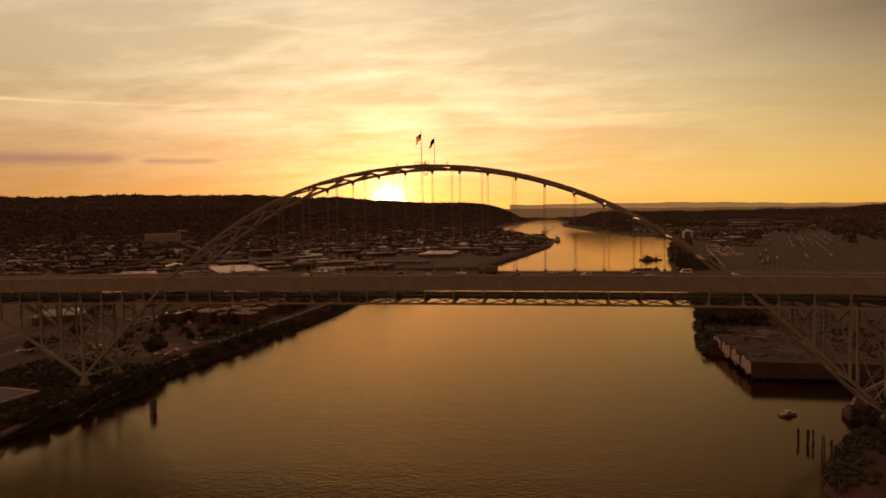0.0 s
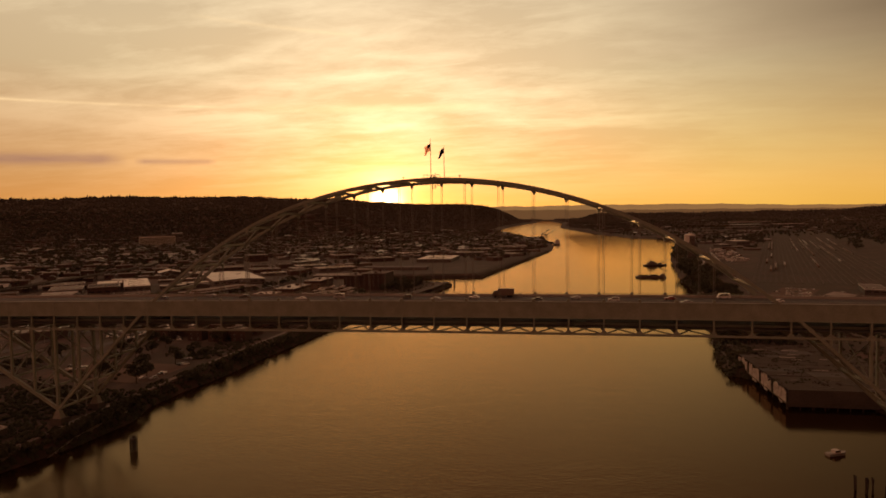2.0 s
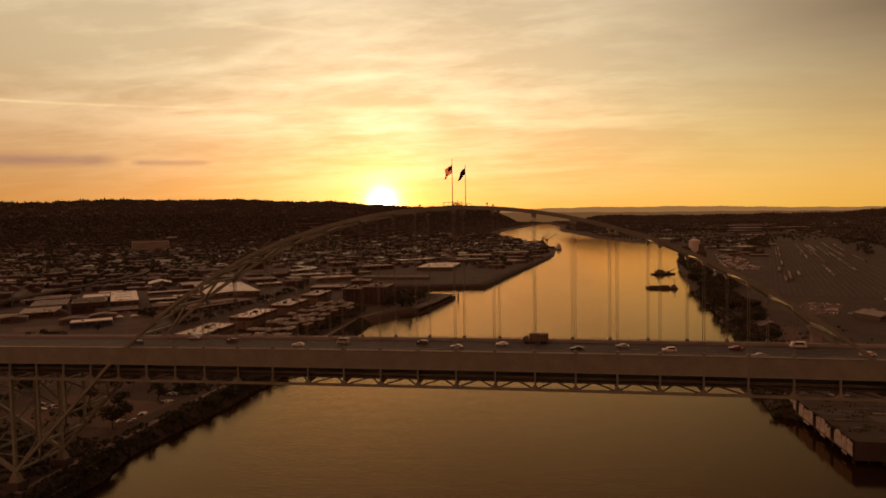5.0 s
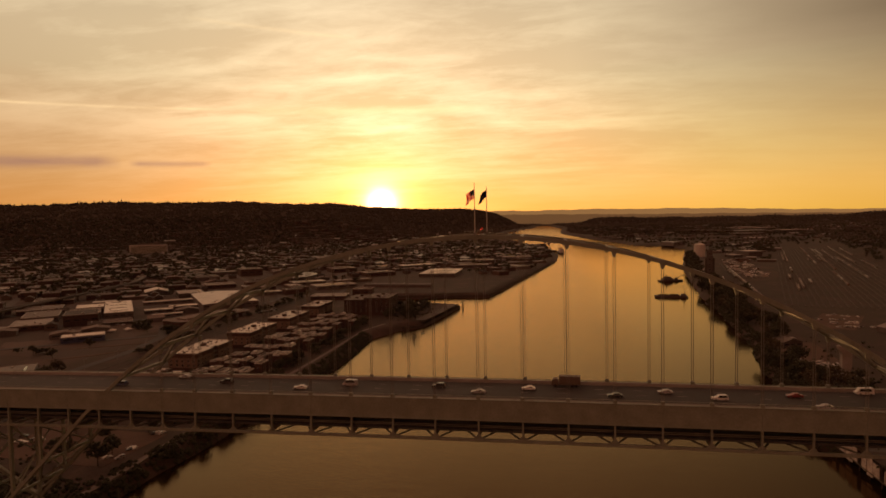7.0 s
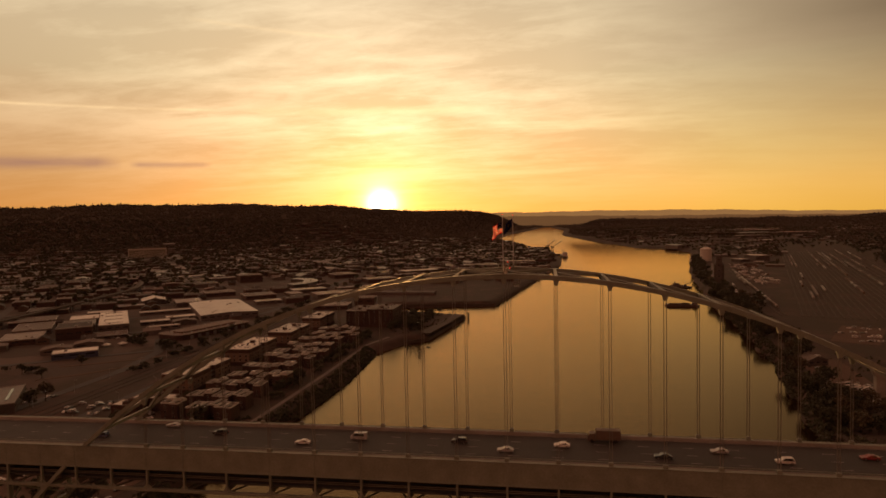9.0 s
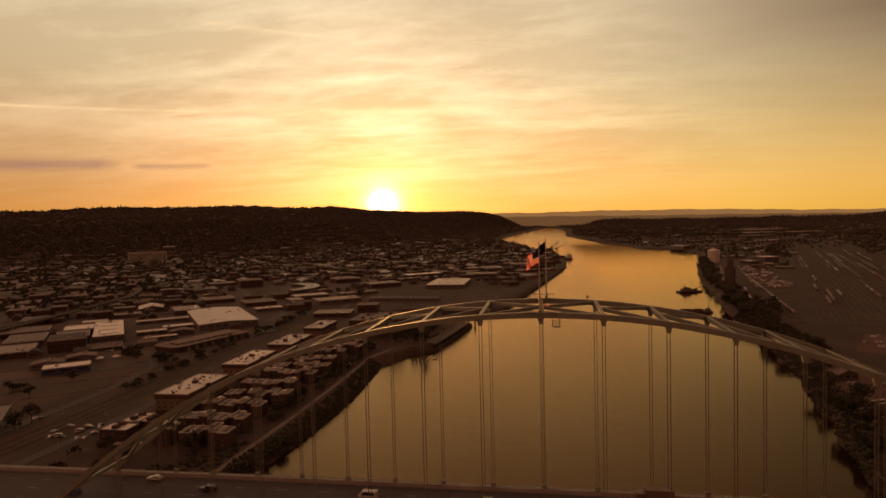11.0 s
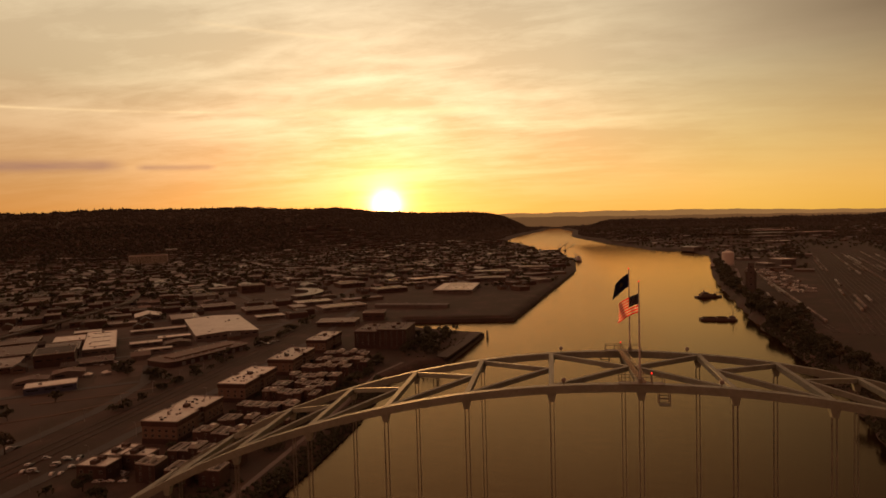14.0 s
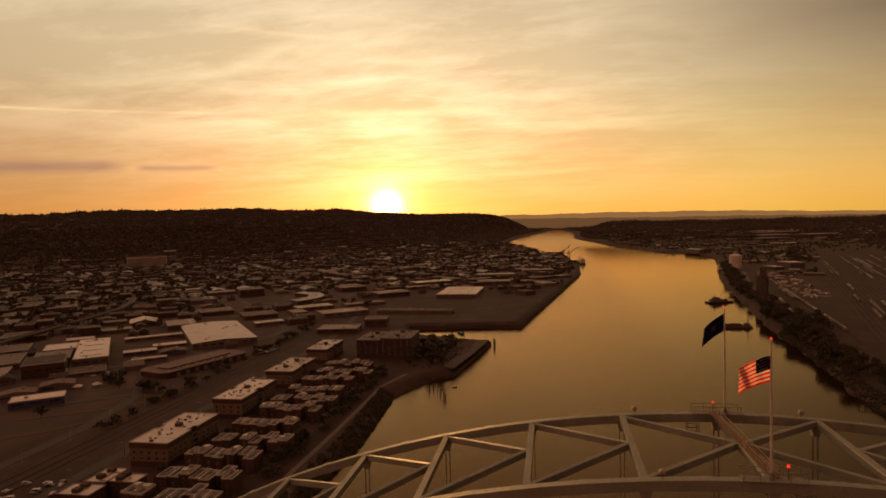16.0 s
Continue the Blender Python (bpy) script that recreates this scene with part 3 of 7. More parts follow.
    walkway = part("crown_walkway", Shape().sweep([[(along(y, -1), y, zc + 0.05), (along(y, 1), y, zc + 0.05), (along(y, 1), y, zc + 0.15), (along(y, -1), y, zc + 0.15)] for y in (0.3, WIDE - 0.3)]), M["rust"], bridge, "narrow rusty walkway")
    for side in (-1, 1):
        for z in (0.6, 1.1):
            part("handrail", Shape().tube((along(0.3, side), 0.3, zc + z), (along(WIDE - 0.3, side), WIDE - 0.3, zc + z), 0.05, sides=6), M["rust"], walkway)
        for i in range(13):
            y = 0.4 + i * (WIDE - 0.8) / 12
            part("handrail_post", Shape().tube((along(y, side), y, zc + 0.1), (along(y, side), y, zc + 1.12), 0.04, sides=6), M["rust"], walkway)
    for y, n in ((0.0, 1), (WIDE, -1)):
        ped = part("platform", Shape().box(-3.4, y - 0.9, zc + 0.02, 3.4, y + 0.9, zc + 0.10), D, bridge)
        for x in (-3.3, -1.6, 1.6, 3.3):
            for s in (-0.85, 0.85):
                part("platform_post", Shape().tube((x, y + s, zc + 0.1), (x, y + s, zc + 1.2), 0.05, sides=6), S, ped)
        for s in (-0.85, 0.85):
            part("platform_rail", Shape().tube((-3.3, y + s, zc + 1.18), (3.3, y + s, zc + 1.18), 0.05, sides=6), S, ped)
        for x, h in (((1.6, 1.5),) if n > 0 else ((-0.4, 1.5),)):
            mast = part("beacon_mast", Shape().tube((x, y, zc + 0.1), (x, y, zc + h), 0.08, sides=6), D, bridge)
            part("beacon_light", Shape().tube((x, y, zc + h), (x, y, zc + h + 0.3), 0.15, 0.11, sides=10), M["red_lamp"], mast, "lit red beacon")
        for k in (-0.86, 0.86):
            x, z = k * P, rib_z(k) + rib_half(k)
            lamp = part("floodlight", Shape().tube((x, y, z), (x, y, z + 0.55), 0.07, sides=6), D, bridge)
            part("lamp_head", Shape().sweep([[(x - a, y - b, z + h), (x + a, y - b, z + h), (x + a, y + b, z + h), (x - a, y + b, z + h)] for a, b, h in ((0.14, 0.14, 0.45), (0.34, 0.3, 0.65), (0.34, 0.3, 0.95), (0.2, 0.18, 1.1))]), M["concrete"], lamp, "pale lamp housing")
    for x0, y0, drop in ((2.6, 0.0, 0.55), (-4.2, WIDE, 0.55)):
        top = rib_z(0) - drop
        cage = part("inspection_cage", Shape().box(x0, y0 - 0.8, top - 2.1, x0 + 1.6, y0 + 0.8, top - 2.0), D, bridge, "hanging maintenance cage")
        for x in (x0, x0 + 1.6):
            for y in (y0 - 0.8, y0 + 0.8):
                part("upright", Shape().beam((x, y, top - 2.0), (x, y, top), 0.12, 0.12), D, cage)
        for z in (1.4, 0.8):
            for y in (y0 - 0.8, y0 + 0.8):
                part("rail", Shape().beam((x0, y, top - z), (x0 + 1.6, y, top - z), 0.1, 0.1), D, cage)
            for x in (x0, x0 + 1.6):
                part("rail", Shape().beam((x, y0 - 0.8, top - z), (x, y0 + 0.8, top - z), 0.1, 0.1), D, cage)
    return bridge


bridge = make_bridge()


# ---- flags ----
def cloth(w, h, droop, nx=26, ny=14, phase=0.0, run=0.72):
    """Corners of a flag blown to -x from its pole: rows from the top, waved and sagging."""
    grid = []
    for j in range(ny + 1):
        row = []
        for i in range(nx + 1):
            u, v = i / nx, j / ny
            x = -u * w * run
            z = -v * h - droop * u - 0.45 * u * u * h * 0.6
            y = 0.62 * u * math.sin(6.5 * u + 2.2 * v + phase) + 0.16 * math.sin(14 * u + 3 * v)
            row.append((x, y, z))
        grid.append(row)
    return grid


def cloth_piece(grid, i0, i1, j0, j1, mat, off=0.0):
    s = Shape()
    k = i1 - i0 + 1
    for side in (off + 0.012, -off - 0.012):
        s.add([(x, y + side, z) for row in grid[j0:j1 + 1] for x, y, z in row[i0:i1 + 1]],
              [(a * k + b, a * k + b + 1, (a + 1) * k + b + 1, (a + 1) * k + b) for a in range(j1 - j0) for b in range(k - 1)])
    return s


def make_flag(x, y, stripes, label):
    z0 = rib_z(0) + rib_half(0) + 0.1
    pole = thing("flagpole", label, "flagpole", pose(x, y, z0), group="flagpoles on the arch crown")
    part("pole", Shape().tube((0, 0, 0), (0, 0, 15.7), 0.17, 0.09, 10), M["pole"], pole)
    part("base", Shape().tube((0, 0, 0), (0, 0, 0.7), 0.35, 0.25, 10), M["steel_dark"], pole)
    part("finial", Shape().tube((0, 0, 15.7), (0, 0, 15.9), 0.11, 0.11, 10), M["red_lamp"], pole, "small red lamp at the tip")
    if stripes:
        g = cloth(5.0, 2.9, 1.2, 26, 26, 0.4, 0.66)
        flag = part("flag", cloth_piece(g, 0, 26, 0, 26, None), M["flag_white"], pole, "striped red and white flag with a dark blue corner", pose(-0.1, 0.05, 13.9, 0, 0, -28))
        for i in range(13):
            if i % 2 == 0:
                part("stripe", cloth_piece(g, 11 if i < 7 else 0, 26, 2 * i, 2 * i + 2, None, 0.02), M["flag_red"], flag)
        part("canton", cloth_piece(g, 0, 11, 0, 14, None, 0.035), M["flag_blue"], flag)
        for r in range(4):
            for c in range(4):
                i, j = 1 + c * 2 + r % 2, 2 + r * 3
                part("star", cloth_piece(g, i, i + 1, j, j + 1, None, 0.05), M["flag_white"], flag)
    else:
        g = cloth(4.2, 2.6, 1.9, 24, 14, 1.6, 0.70)
        flag = part("flag", cloth_piece(g, 0, 24, 0, 14, None), M["flag_blue"], pole, "dark navy flag with a pale emblem", pose(-0.1, 0.05, 14.9, 0, 0, -26))
        part("emblem", cloth_piece(g, 9, 14, 5, 9, None, 0.02), M["flag_gold"], flag)
    return pole


make_flag(-0.15, 0.0, True, "tall white flagpole with a striped flag on the bridge arch")
make_flag(1.3, WIDE, False, "tall white flagpole with a dark navy flag on the bridge arch")
# ---- builders for buildings, trees, vehicles and boats ----
rng = random.Random(11)


RIVER_SIDES = [(*a, *b) for a, b in zip(river.tolist(), np.roll(river, -1, 0).tolist())]


def ground_at(x, y):
    """Height of the land, straight from the sheet's own formula."""
    near, inside = 1e18, False
    for ax, ay, bx, by in RIVER_SIDES:
        dx, dy = bx - ax, by - ay
        k = min(1.0, max(0.0, ((x - ax) * dx + (y - ay) * dy) / (dx * dx + dy * dy)))
        near = min(near, (x - ax - k * dx) ** 2 + (y - ay - k * dy) ** 2)
        if (ay > y) != (by > y) and x < ax + (y - ay) * dx / dy:
            inside = not inside
    return float(land_height(x, y, -math.sqrt(near) if inside else math.sqrt(near)))


def place(x, y, turn=0.0, sink=0.15):
    return pose(x, y, ground_at(x, y) - sink, 0, 0, turn)


def spread(ob, poses):
    """Set a built thing at the first pose and copies of it, sharing its meshes, at the others."""
    ob.matrix_basis = poses[0]
    family = [(o, o.parent) for o in (ob, *ob.children_recursive)]
    for m in poses[1:]:
        made = {}
        for o, up in family:
            made[o] = o.copy()
            scene.collection.objects.link(made[o])
            if o is not ob:
                made[o].parent = made[up]
        made[ob].matrix_basis = m


class Joined:
    """Many far repeats gathered into one mesh."""

    def __init__(self):
        self.v, self.f, self.i, self.mats, self.n = [], [], [], [], 0

    def add(self, ob, poses, skip=()):
        if not poses:
            return
        for o in (ob, *ob.children_recursive):
            if o.type != "MESH" or o.name.split(".")[0] in skip:
                continue
            chain, up = o.matrix_basis.copy(), o.parent
            while up is not None and up is not ob:
                chain, up = up.matrix_basis @ chain, up.parent
            co = np.array([(*v.co, 1.0) for v in o.data.vertices])
            mat = o.data.materials[0]
            if mat not in self.mats:
                self.mats.append(mat)
            faces = [tuple(p.vertices) for p in o.data.polygons]
            for m in poses:
                self.v.append((co @ np.array(m @ chain).T)[:, :3])
                self.f += [tuple(k + self.n for k in f) for f in faces]
                self.i += [self.mats.index(mat)] * len(faces)
                self.n += len(co)

    def finish(self, name, label, category):
        if not self.v:
            return
        me = bpy.data.meshes.new(name)
        me.from_pydata(np.concatenate(self.v).tolist(), [], self.f)
        for m in self.mats:
            me.materials.append(m)
        me.polygons.foreach_set("material_index", self.i)
        me.update()
        tagged(new(name, me), label, category, kind="stuff")


def near_first(poses, n):
    """The n poses nearest to the bridge, then the rest."""
    order = sorted(poses, key=lambda m: m.translation.length)
    return order[:n], order[n:]


def roof_shell(w, d, z, thick=0.35):
    """A flat roof slab that sits inside a raised rim."""
    return Shape().box(-w / 2 + thick, -d / 2 + thick, z - 0.3, w / 2 - thick, d / 2 - thick, z)


def rim_shape(w, d, z, rim, t=0.35):
    s = Shape()
    s.box(-w / 2, -d / 2, z - 0.25, w / 2, -d / 2 + t, z + rim).box(-w / 2, d / 2 - t, z - 0.25, w / 2, d / 2, z + rim)
    s.box(-w / 2, -d / 2 + t, z - 0.25, -w / 2 + t, d / 2 - t, z + rim).box(w / 2 - t, -d / 2 + t, z - 0.25, w / 2, d / 2 - t, z + rim)
    return s


def window_mesh(w, h):
    s = Shape()
    t = 0.14
    s.box(-w / 2, -0.10, 0, w / 2, 0.06, t).box(-w / 2, -0.10, h - t, w / 2, 0.06, h).box(-w / 2, -0.10, t, -w / 2 + t, 0.06, h - t).box(w / 2 - t, -0.10, t, w / 2, 0.06, h - t)
    s.box(-0.06, -0.08, t, 0.06, 0.04, h - t)
    return s.mesh("window", M["frame"])


def pane_mesh(w, h):
    return Shape().box(-w / 2 + 0.1, -0.03, 0.1, w / 2 - 0.1, 0.0, h - 0.1).mesh("pane", M["glass"])


def put_windows(wall, w, d, storeys, first, step, sides, bay, ww=1.7, wh=1.7, notch=0.0):
    me, pa = window_mesh(ww, wh), pane_mesh(ww, wh)
    for side in sides:
        length = w if side in "NS" else d
        n = max(1, int((length - 1.5) / bay))
        for s in range(storeys):
            for i in range(n):
                a = (i + 0.5) * length / n - length / 2
                if side in "EW" and abs(a) < notch:
                    continue
                z = first + s * step
                m = {"S": pose(a, -d / 2, z), "N": pose(a, d / 2, z, 0, 0, 180), "E": pose(w / 2, a, z, 0, 0, 90), "W": pose(-w / 2, a, z, 0, 0, -90)}[side]
                win = part("window", me, None, wall, at=m)
                part("pane", pa, None, win)


def apartment(w, d, h, label, wall_mat, roof_mat, sides="ES", bay=4.6, balconies=True, group=""):
    """A block of flats; the long ones have a notch halfway, a dark overhanging top storey and balconies in the notch."""
    b = thing("apartment_building", label, "apartment building", group=group)
    n = 2.6 if balconies else 0.0
    k = d * 0.07

    def plan(o):
        x, y = w / 2 + o, d / 2 + o
        if not n:
            return [(-x, -y), (x, -y), (x, y), (-x, y)]
        return [(-x, -y), (x, -y), (x, -k + o), (x - n, -k + o), (x - n, k - o), (x, k - o), (x, y), (-x, y), (-x, k - o), (-x + n, k - o), (-x + n, -k + o), (-x, -k + o)]

    wall = part("wall", Shape().prism(plan(0), -2, h), wall_mat, b)
    part("ground_floor", Shape().prism(plan(0.15), -2, 3.4), M["brick_dark"], b)
    if balconies:
        part("top_storey", Shape().prism(plan(0.45), h - 3.1, h + 0.02), M["brick_dark"], b)
    roof = part("roof", Shape().prism(plan(0.3), h + 0.03, h + 0.12), roof_mat, b)
    rim = plan(0.25)
    for (ax, ay), (bx, by) in zip(rim, rim[1:] + rim[:1]):
        part("parapet", Shape().beam((ax, ay, h + 0.315), (bx, by, h + 0.315), 0.35, 0.57), M["coping"] if balconies else M["coping_dull"], roof)
    r = random.Random(int(w * d * h))
    for i in range(int(w * d / 55)):
        x, y = r.uniform(-w / 2 + 4, w / 2 - 4), r.uniform(-d / 2 + 2, d / 2 - 2)
        a, c = r.uniform(0.4, 1.0), r.uniform(0.3, 0.9)
        unit = part("roof_unit", Shape().box(x - a, y - a * 0.7, h + 0.1, x + a, y + a * 0.7, h + c + 0.3), M["metal_unit"] if i % 3 else M["roof_dark"], roof)
        if a > 0.75:
            part("fan_grille", Shape().tube((x, y, h + c + 0.28), (x, y, h + c + 0.42), a * 0.5, sides=8), M["roof_dark"], unit)
    for i in (-0.22, 0.24) if "stair houses" in label or not balconies else (0.05,):
        part("stair_house", Shape().box(-1.9, i * d - 1.8, h, 1.6, i * d + 1.8, h + 2.2), M["brick_dark"], roof)
    st = int((h - 3.6) / 3.3)
    put_windows(wall, w, d, st, 4.4, 3.3, sides, bay, 2.0, 1.9, k + 1.2 if n else 0.0)
    if balconies:
        for s in range(st):
            z = 4.0 + s * 3.3
            bal = part("balcony", Shape().box(w / 2 - n - 0.05, -k + 0.2, z, w / 2 - 0.5, k - 0.2, z + 0.2), M["concrete"], b)
            part("railing", Shape().box(w / 2 - 0.6, -k + 0.2, z + 0.2, w / 2 - 0.52, k - 0.2, z + 1.2), M["steel_dark"], bal)
    return b


def townhouse(w, d, h, seed):
    r = random.Random(seed)
    b = thing("townhouse", "narrow brick townhouse with a white-rimmed flat roof terrace", "townhouse", group="riverside townhouses")
    wall = part("wall", Shape().box(-w / 2, -d / 2, -2, w / 2, d / 2, h), M["brick"] if seed % 2 else M["brick_dark"], b)
    roof = part("roof", roof_shell(w, d, h + 0.05, 0.3), M["roof_dull"] if seed == 1 else M["roof_grey"], b)
    part("parapet", rim_shape(w, d, h, 0.55 + 0.3 * r.random(), 0.3), M["coping"], roof)
    y = r.choice((-1, 1)) * d * 0.22
    if seed == 2:
        part("stair_house", Shape().box(-w * 0.36, y - 1.4, h, w * 0.05, y + 1.4, h + 1.7), M["coping"], roof)
        part("stair_roof", Shape().box(-w * 0.40, y - 1.6, h + 1.7, w * 0.09, y + 1.6, h + 1.9), M["roof_pale"], roof)
    else:
        part("roof_terrace", Shape().box(-w * 0.38, -y - 1.8, h + 0.06, w * 0.12, -y + 1.8, h + 0.16), M["roof_dark"], roof)
    part("terrace_wall", Shape().box(w * 0.16, -d / 2 + 0.3, h, w * 0.20, d / 2 - 0.3, h + 0.9), M["coping"], roof)
    part("roof_unit", Shape().box(w * 0.26, -y - 0.6, h, w * 0.42, -y + 0.6, h + 0.9), M["metal_unit"], roof)
    put_windows(wall, w, d, max(2, int(h / 3.2)), 1.2, 3.1, "NS", 2.7, 1.4, 1.7)
    return b


def warehouse(w, d, h, label, roof_mat, wall_mat, pitched=0.0, doors=4, lights=0, group="", name="warehouse"):
    """A long shed: walls, a flat or low gable roof along y, doors, skylights and roof units."""
    b = thing(name, label, "warehouse", group=group)
    wall = Shape()
    if pitched:
        k = pitched
        wall.add([(-w / 2, -d / 2, -3), (w / 2, -d / 2, -3), (w / 2, -d / 2, h), (0, -d / 2, h + k), (-w / 2, -d / 2, h),
                  (-w / 2, d / 2, -3), (w / 2, d / 2, -3), (w / 2, d / 2, h), (0, d / 2, h + k), (-w / 2, d / 2, h)],
                 [(0, 1, 2, 3, 4), (9, 8, 7, 6, 5), (0, 5, 6, 1), (1, 6, 7, 2), (4, 9, 5, 0), (2, 7, 8, 3), (3, 8, 9, 4)])
    else:
        wall.box(-w / 2, -d / 2, -3, w / 2, d / 2, h)
    wl = part("wall", wall, wall_mat, b)
    roof = Shape()
    if pitched:
        o, t = 0.5, 0.25
        for s in (-1, 1):
            e = (s * (w / 2 + o), h - o * pitched / (w / 2) + 0.02)
            c = [(e[0], -d / 2 - o, e[1]), (0, -d / 2 - o, h + pitched + 0.04), (0, d / 2 + o, h + pitched + 0.04), (e[0], d / 2 + o, e[1])]
            roof.add(c + [(x, y, z + t) for x, y, z in c], [(0, 3, 2, 1), (4, 5, 6, 7), (0, 1, 5, 4), (1, 2, 6, 5), (2, 3, 7, 6), (3, 0, 4, 7)])
    else:
        roof.box(-w / 2 + 0.3, -d / 2 + 0.3, h - 0.2, w / 2 - 0.3, d / 2 - 0.3, h + 0.08)
    rf = part("roof", roof, roof_mat, b)
    if not pitched:
        part("parapet", rim_shape(w + 0.1, d + 0.1, h, 0.5, 0.3), M["coping_dull"] if group else M["coping"], rf)
    r = random.Random(int(w * 7 + d * 3 + h))
    for i in range(min(6, 1 + int(w * d / 900))):
        x, y, a = r.uniform(-w * 0.42, w * 0.42), r.uniform(-d * 0.45, d * 0.45), r.uniform(0.7, 1.8)
        z = h + (pitched * (1 - abs(x) / (w / 2)) if pitched else 0)
        part("roof_vent" if i % 2 else "roof_unit", Shape().box(x - a, y - a, z - 0.3, x + a, y + a, z + r.uniform(0.8, 1.8)), M["metal_unit"], rf)
    for i in range(lights if not group else lights // 2):
        y = (i + 0.5) * d / lights - d / 2
        part("skylight", Shape().box(-w * 0.3, y - 0.9, h, w * 0.3, y + 0.9, h + (0.45 if not pitched else pitched * 0.72)), M["glass"], rf)
    for i in range(doors if not group else min(doors, 2)):
        y = (i + 0.5) * d / doors - d / 2
        part("door", Shape().box(w / 2 - 0.05, y - 1.9, 0, w / 2 + 0.08, y + 1.9, 4.0), M["door_metal"], wl)
        if group and i:
            continue
        x = (i + 0.5) * w / doors - w / 2
        part("window_band", Shape().box(x - w / doors * 0.32, -d / 2 - 0.08, h * 0.5, x + w / doors * 0.32, -d / 2 + 0.05, h * 0.5 + 1.3), M["glass"], wl)
    return b


def leafy_tree(seed, height, spread_r, mat, label, leaves=230, big=1.0, group="bank trees"):
    r = random.Random(seed)
    t = thing("tree", label, "tree", group=group)
    trunk = Shape().tube((0, 0, -1), (0.1, 0, height * 0.45), height * 0.028, height * 0.016, 7)
    limbs = []
    for i in range(7):
        a, z = r.uniform(0, 6.28), height * r.uniform(0.25, 0.5)
        end = Vector((math.cos(a) * spread_r * 0.6, math.sin(a) * spread_r * 0.6, z + height * r.uniform(0.15, 0.35)))
        trunk.tube((0.05, 0, z), end, height * 0.010, height * 0.004, 5)
        limbs.append(end)
    limbs.append(Vector((0, 0, height * 0.8)))
    part("trunk", trunk, M["bark"], t)
    crown = Shape()
    for i in range(leaves):
        c = r.choice(limbs)
        while True:
            v = Vector((r.uniform(-1, 1), r.uniform(-1, 1), r.uniform(-1, 1)))
            if 0.25 < v.length < 1:
                break
        p = c + Vector((v.x * spread_r * 0.55, v.y * spread_r * 0.55, v.z * height * 0.20))
        s = r.uniform(0.5, 1.15) * spread_r * 0.17 * big
        n = Vector((r.uniform(-1, 1), r.uniform(-1, 1), r.uniform(-0.4, 1))).normalized()
        u = n.orthogonal().normalized()
        w = n.cross(u)
        crown.add([p + u * s, p + w * s * 0.8 + n * s * 0.3, p - u * s * 0.9, p - w * s - n * s * 0.2, p + n * s * 0.8], [(0, 1, 4), (1, 2, 4), (2, 3, 4), (3, 0, 4), (3, 2, 1, 0)])
    part("crown", crown, mat, t)
    return t


def car_profile(kind):
    if kind == "van":
        return [(-2.6, 0.35), (2.55, 0.35), (2.6, 0.95), (2.2, 1.15), (1.6, 2.15), (-2.5, 2.25), (-2.6, 1.2)]
    if kind == "suv":
        return [(-2.35, 0.35), (2.3, 0.35), (2.35, 0.8), (2.2, 1.0), (1.1, 1.1), (0.35, 1.72), (-1.9, 1.75), (-2.3, 1.1)]
    return [(-2.3, 0.32), (2.25, 0.32), (2.3, 0.68), (2.1, 0.82), (0.95, 0.95), (0.2, 1.42), (-1.1, 1.45), (-1.75, 1.0), (-2.25, 0.92)]


def car(kind, paint, label, group="", full=True):
    c = thing("car" if kind != "van" else "van", label, "car" if kind != "van" else "van", group=group)
    prof = car_profile(kind)
    half = 0.92 if kind != "van" else 1.0
    top = max(z for _, z in prof)
    rings = []
    for y, k in ((-half, 0.97), (-half * 0.94, 1.0), (half * 0.94, 1.0), (half, 0.97)):
        rings.append([(x * (1 if z < 1.0 else 0.98), y * (1.0 if z < 1.0 else 0.84), z * k if z > 1.0 else z) for x, z in prof])
    part("body", Shape().sweep(rings), paint, c)
    z0, z1 = (1.25, top - 0.2) if kind == "van" else (1.02, top - 0.10)
    x0, x1 = {"van": (-1.9, 1.75), "suv": (-2.0, 0.85), "car": (-1.4, 0.72)}[kind]
    for s in (-1, 1):
        y = s * half * 0.86
        glass = Shape().add([(x0, y * 1.09, z0), (x1, y * 1.09, z0), (x1 - 0.55, y * 0.99, z1), (x0 + 0.4, y * 0.99, z1), (x0, y * 1.05, z0), (x1, y * 1.05, z0), (x1 - 0.55, y * 0.95, z1), (x0 + 0.4, y * 0.95, z1)],
                            [(0, 1, 2, 3), (7, 6, 5, 4), (0, 4, 5, 1), (1, 5, 6, 2), (2, 6, 7, 3), (3, 7, 4, 0)])
        part("side_window", glass, M["glass"], c)
    for x in (-1.45, 1.4):
        for y in (-half + 0.08, half - 0.08):
            wheel = part("wheel", Shape().tube((x, y - 0.11, 0.33), (x, y + 0.11, 0.33), 0.33, sides=12), M["tyre"], c)
            if full:
                part("rim", Shape().tube((x, y - 0.125, 0.33), (x, y + 0.125, 0.33), 0.19, sides=10), M["metal_unit"], wheel)
    for y in (-0.6, 0.6) if full else ():
        part("headlight", Shape().box(prof[2][0] - 0.12, y - 0.2, 0.58, prof[2][0] + 0.02, y + 0.2, 0.76), M["lamp_glass"], c)
        part("tail_light", Shape().box(prof[0][0] - 0.02, y - 0.2, 0.66, prof[0][0] + 0.12, y + 0.2, 0.84), M["tail_red"], c)
    return c


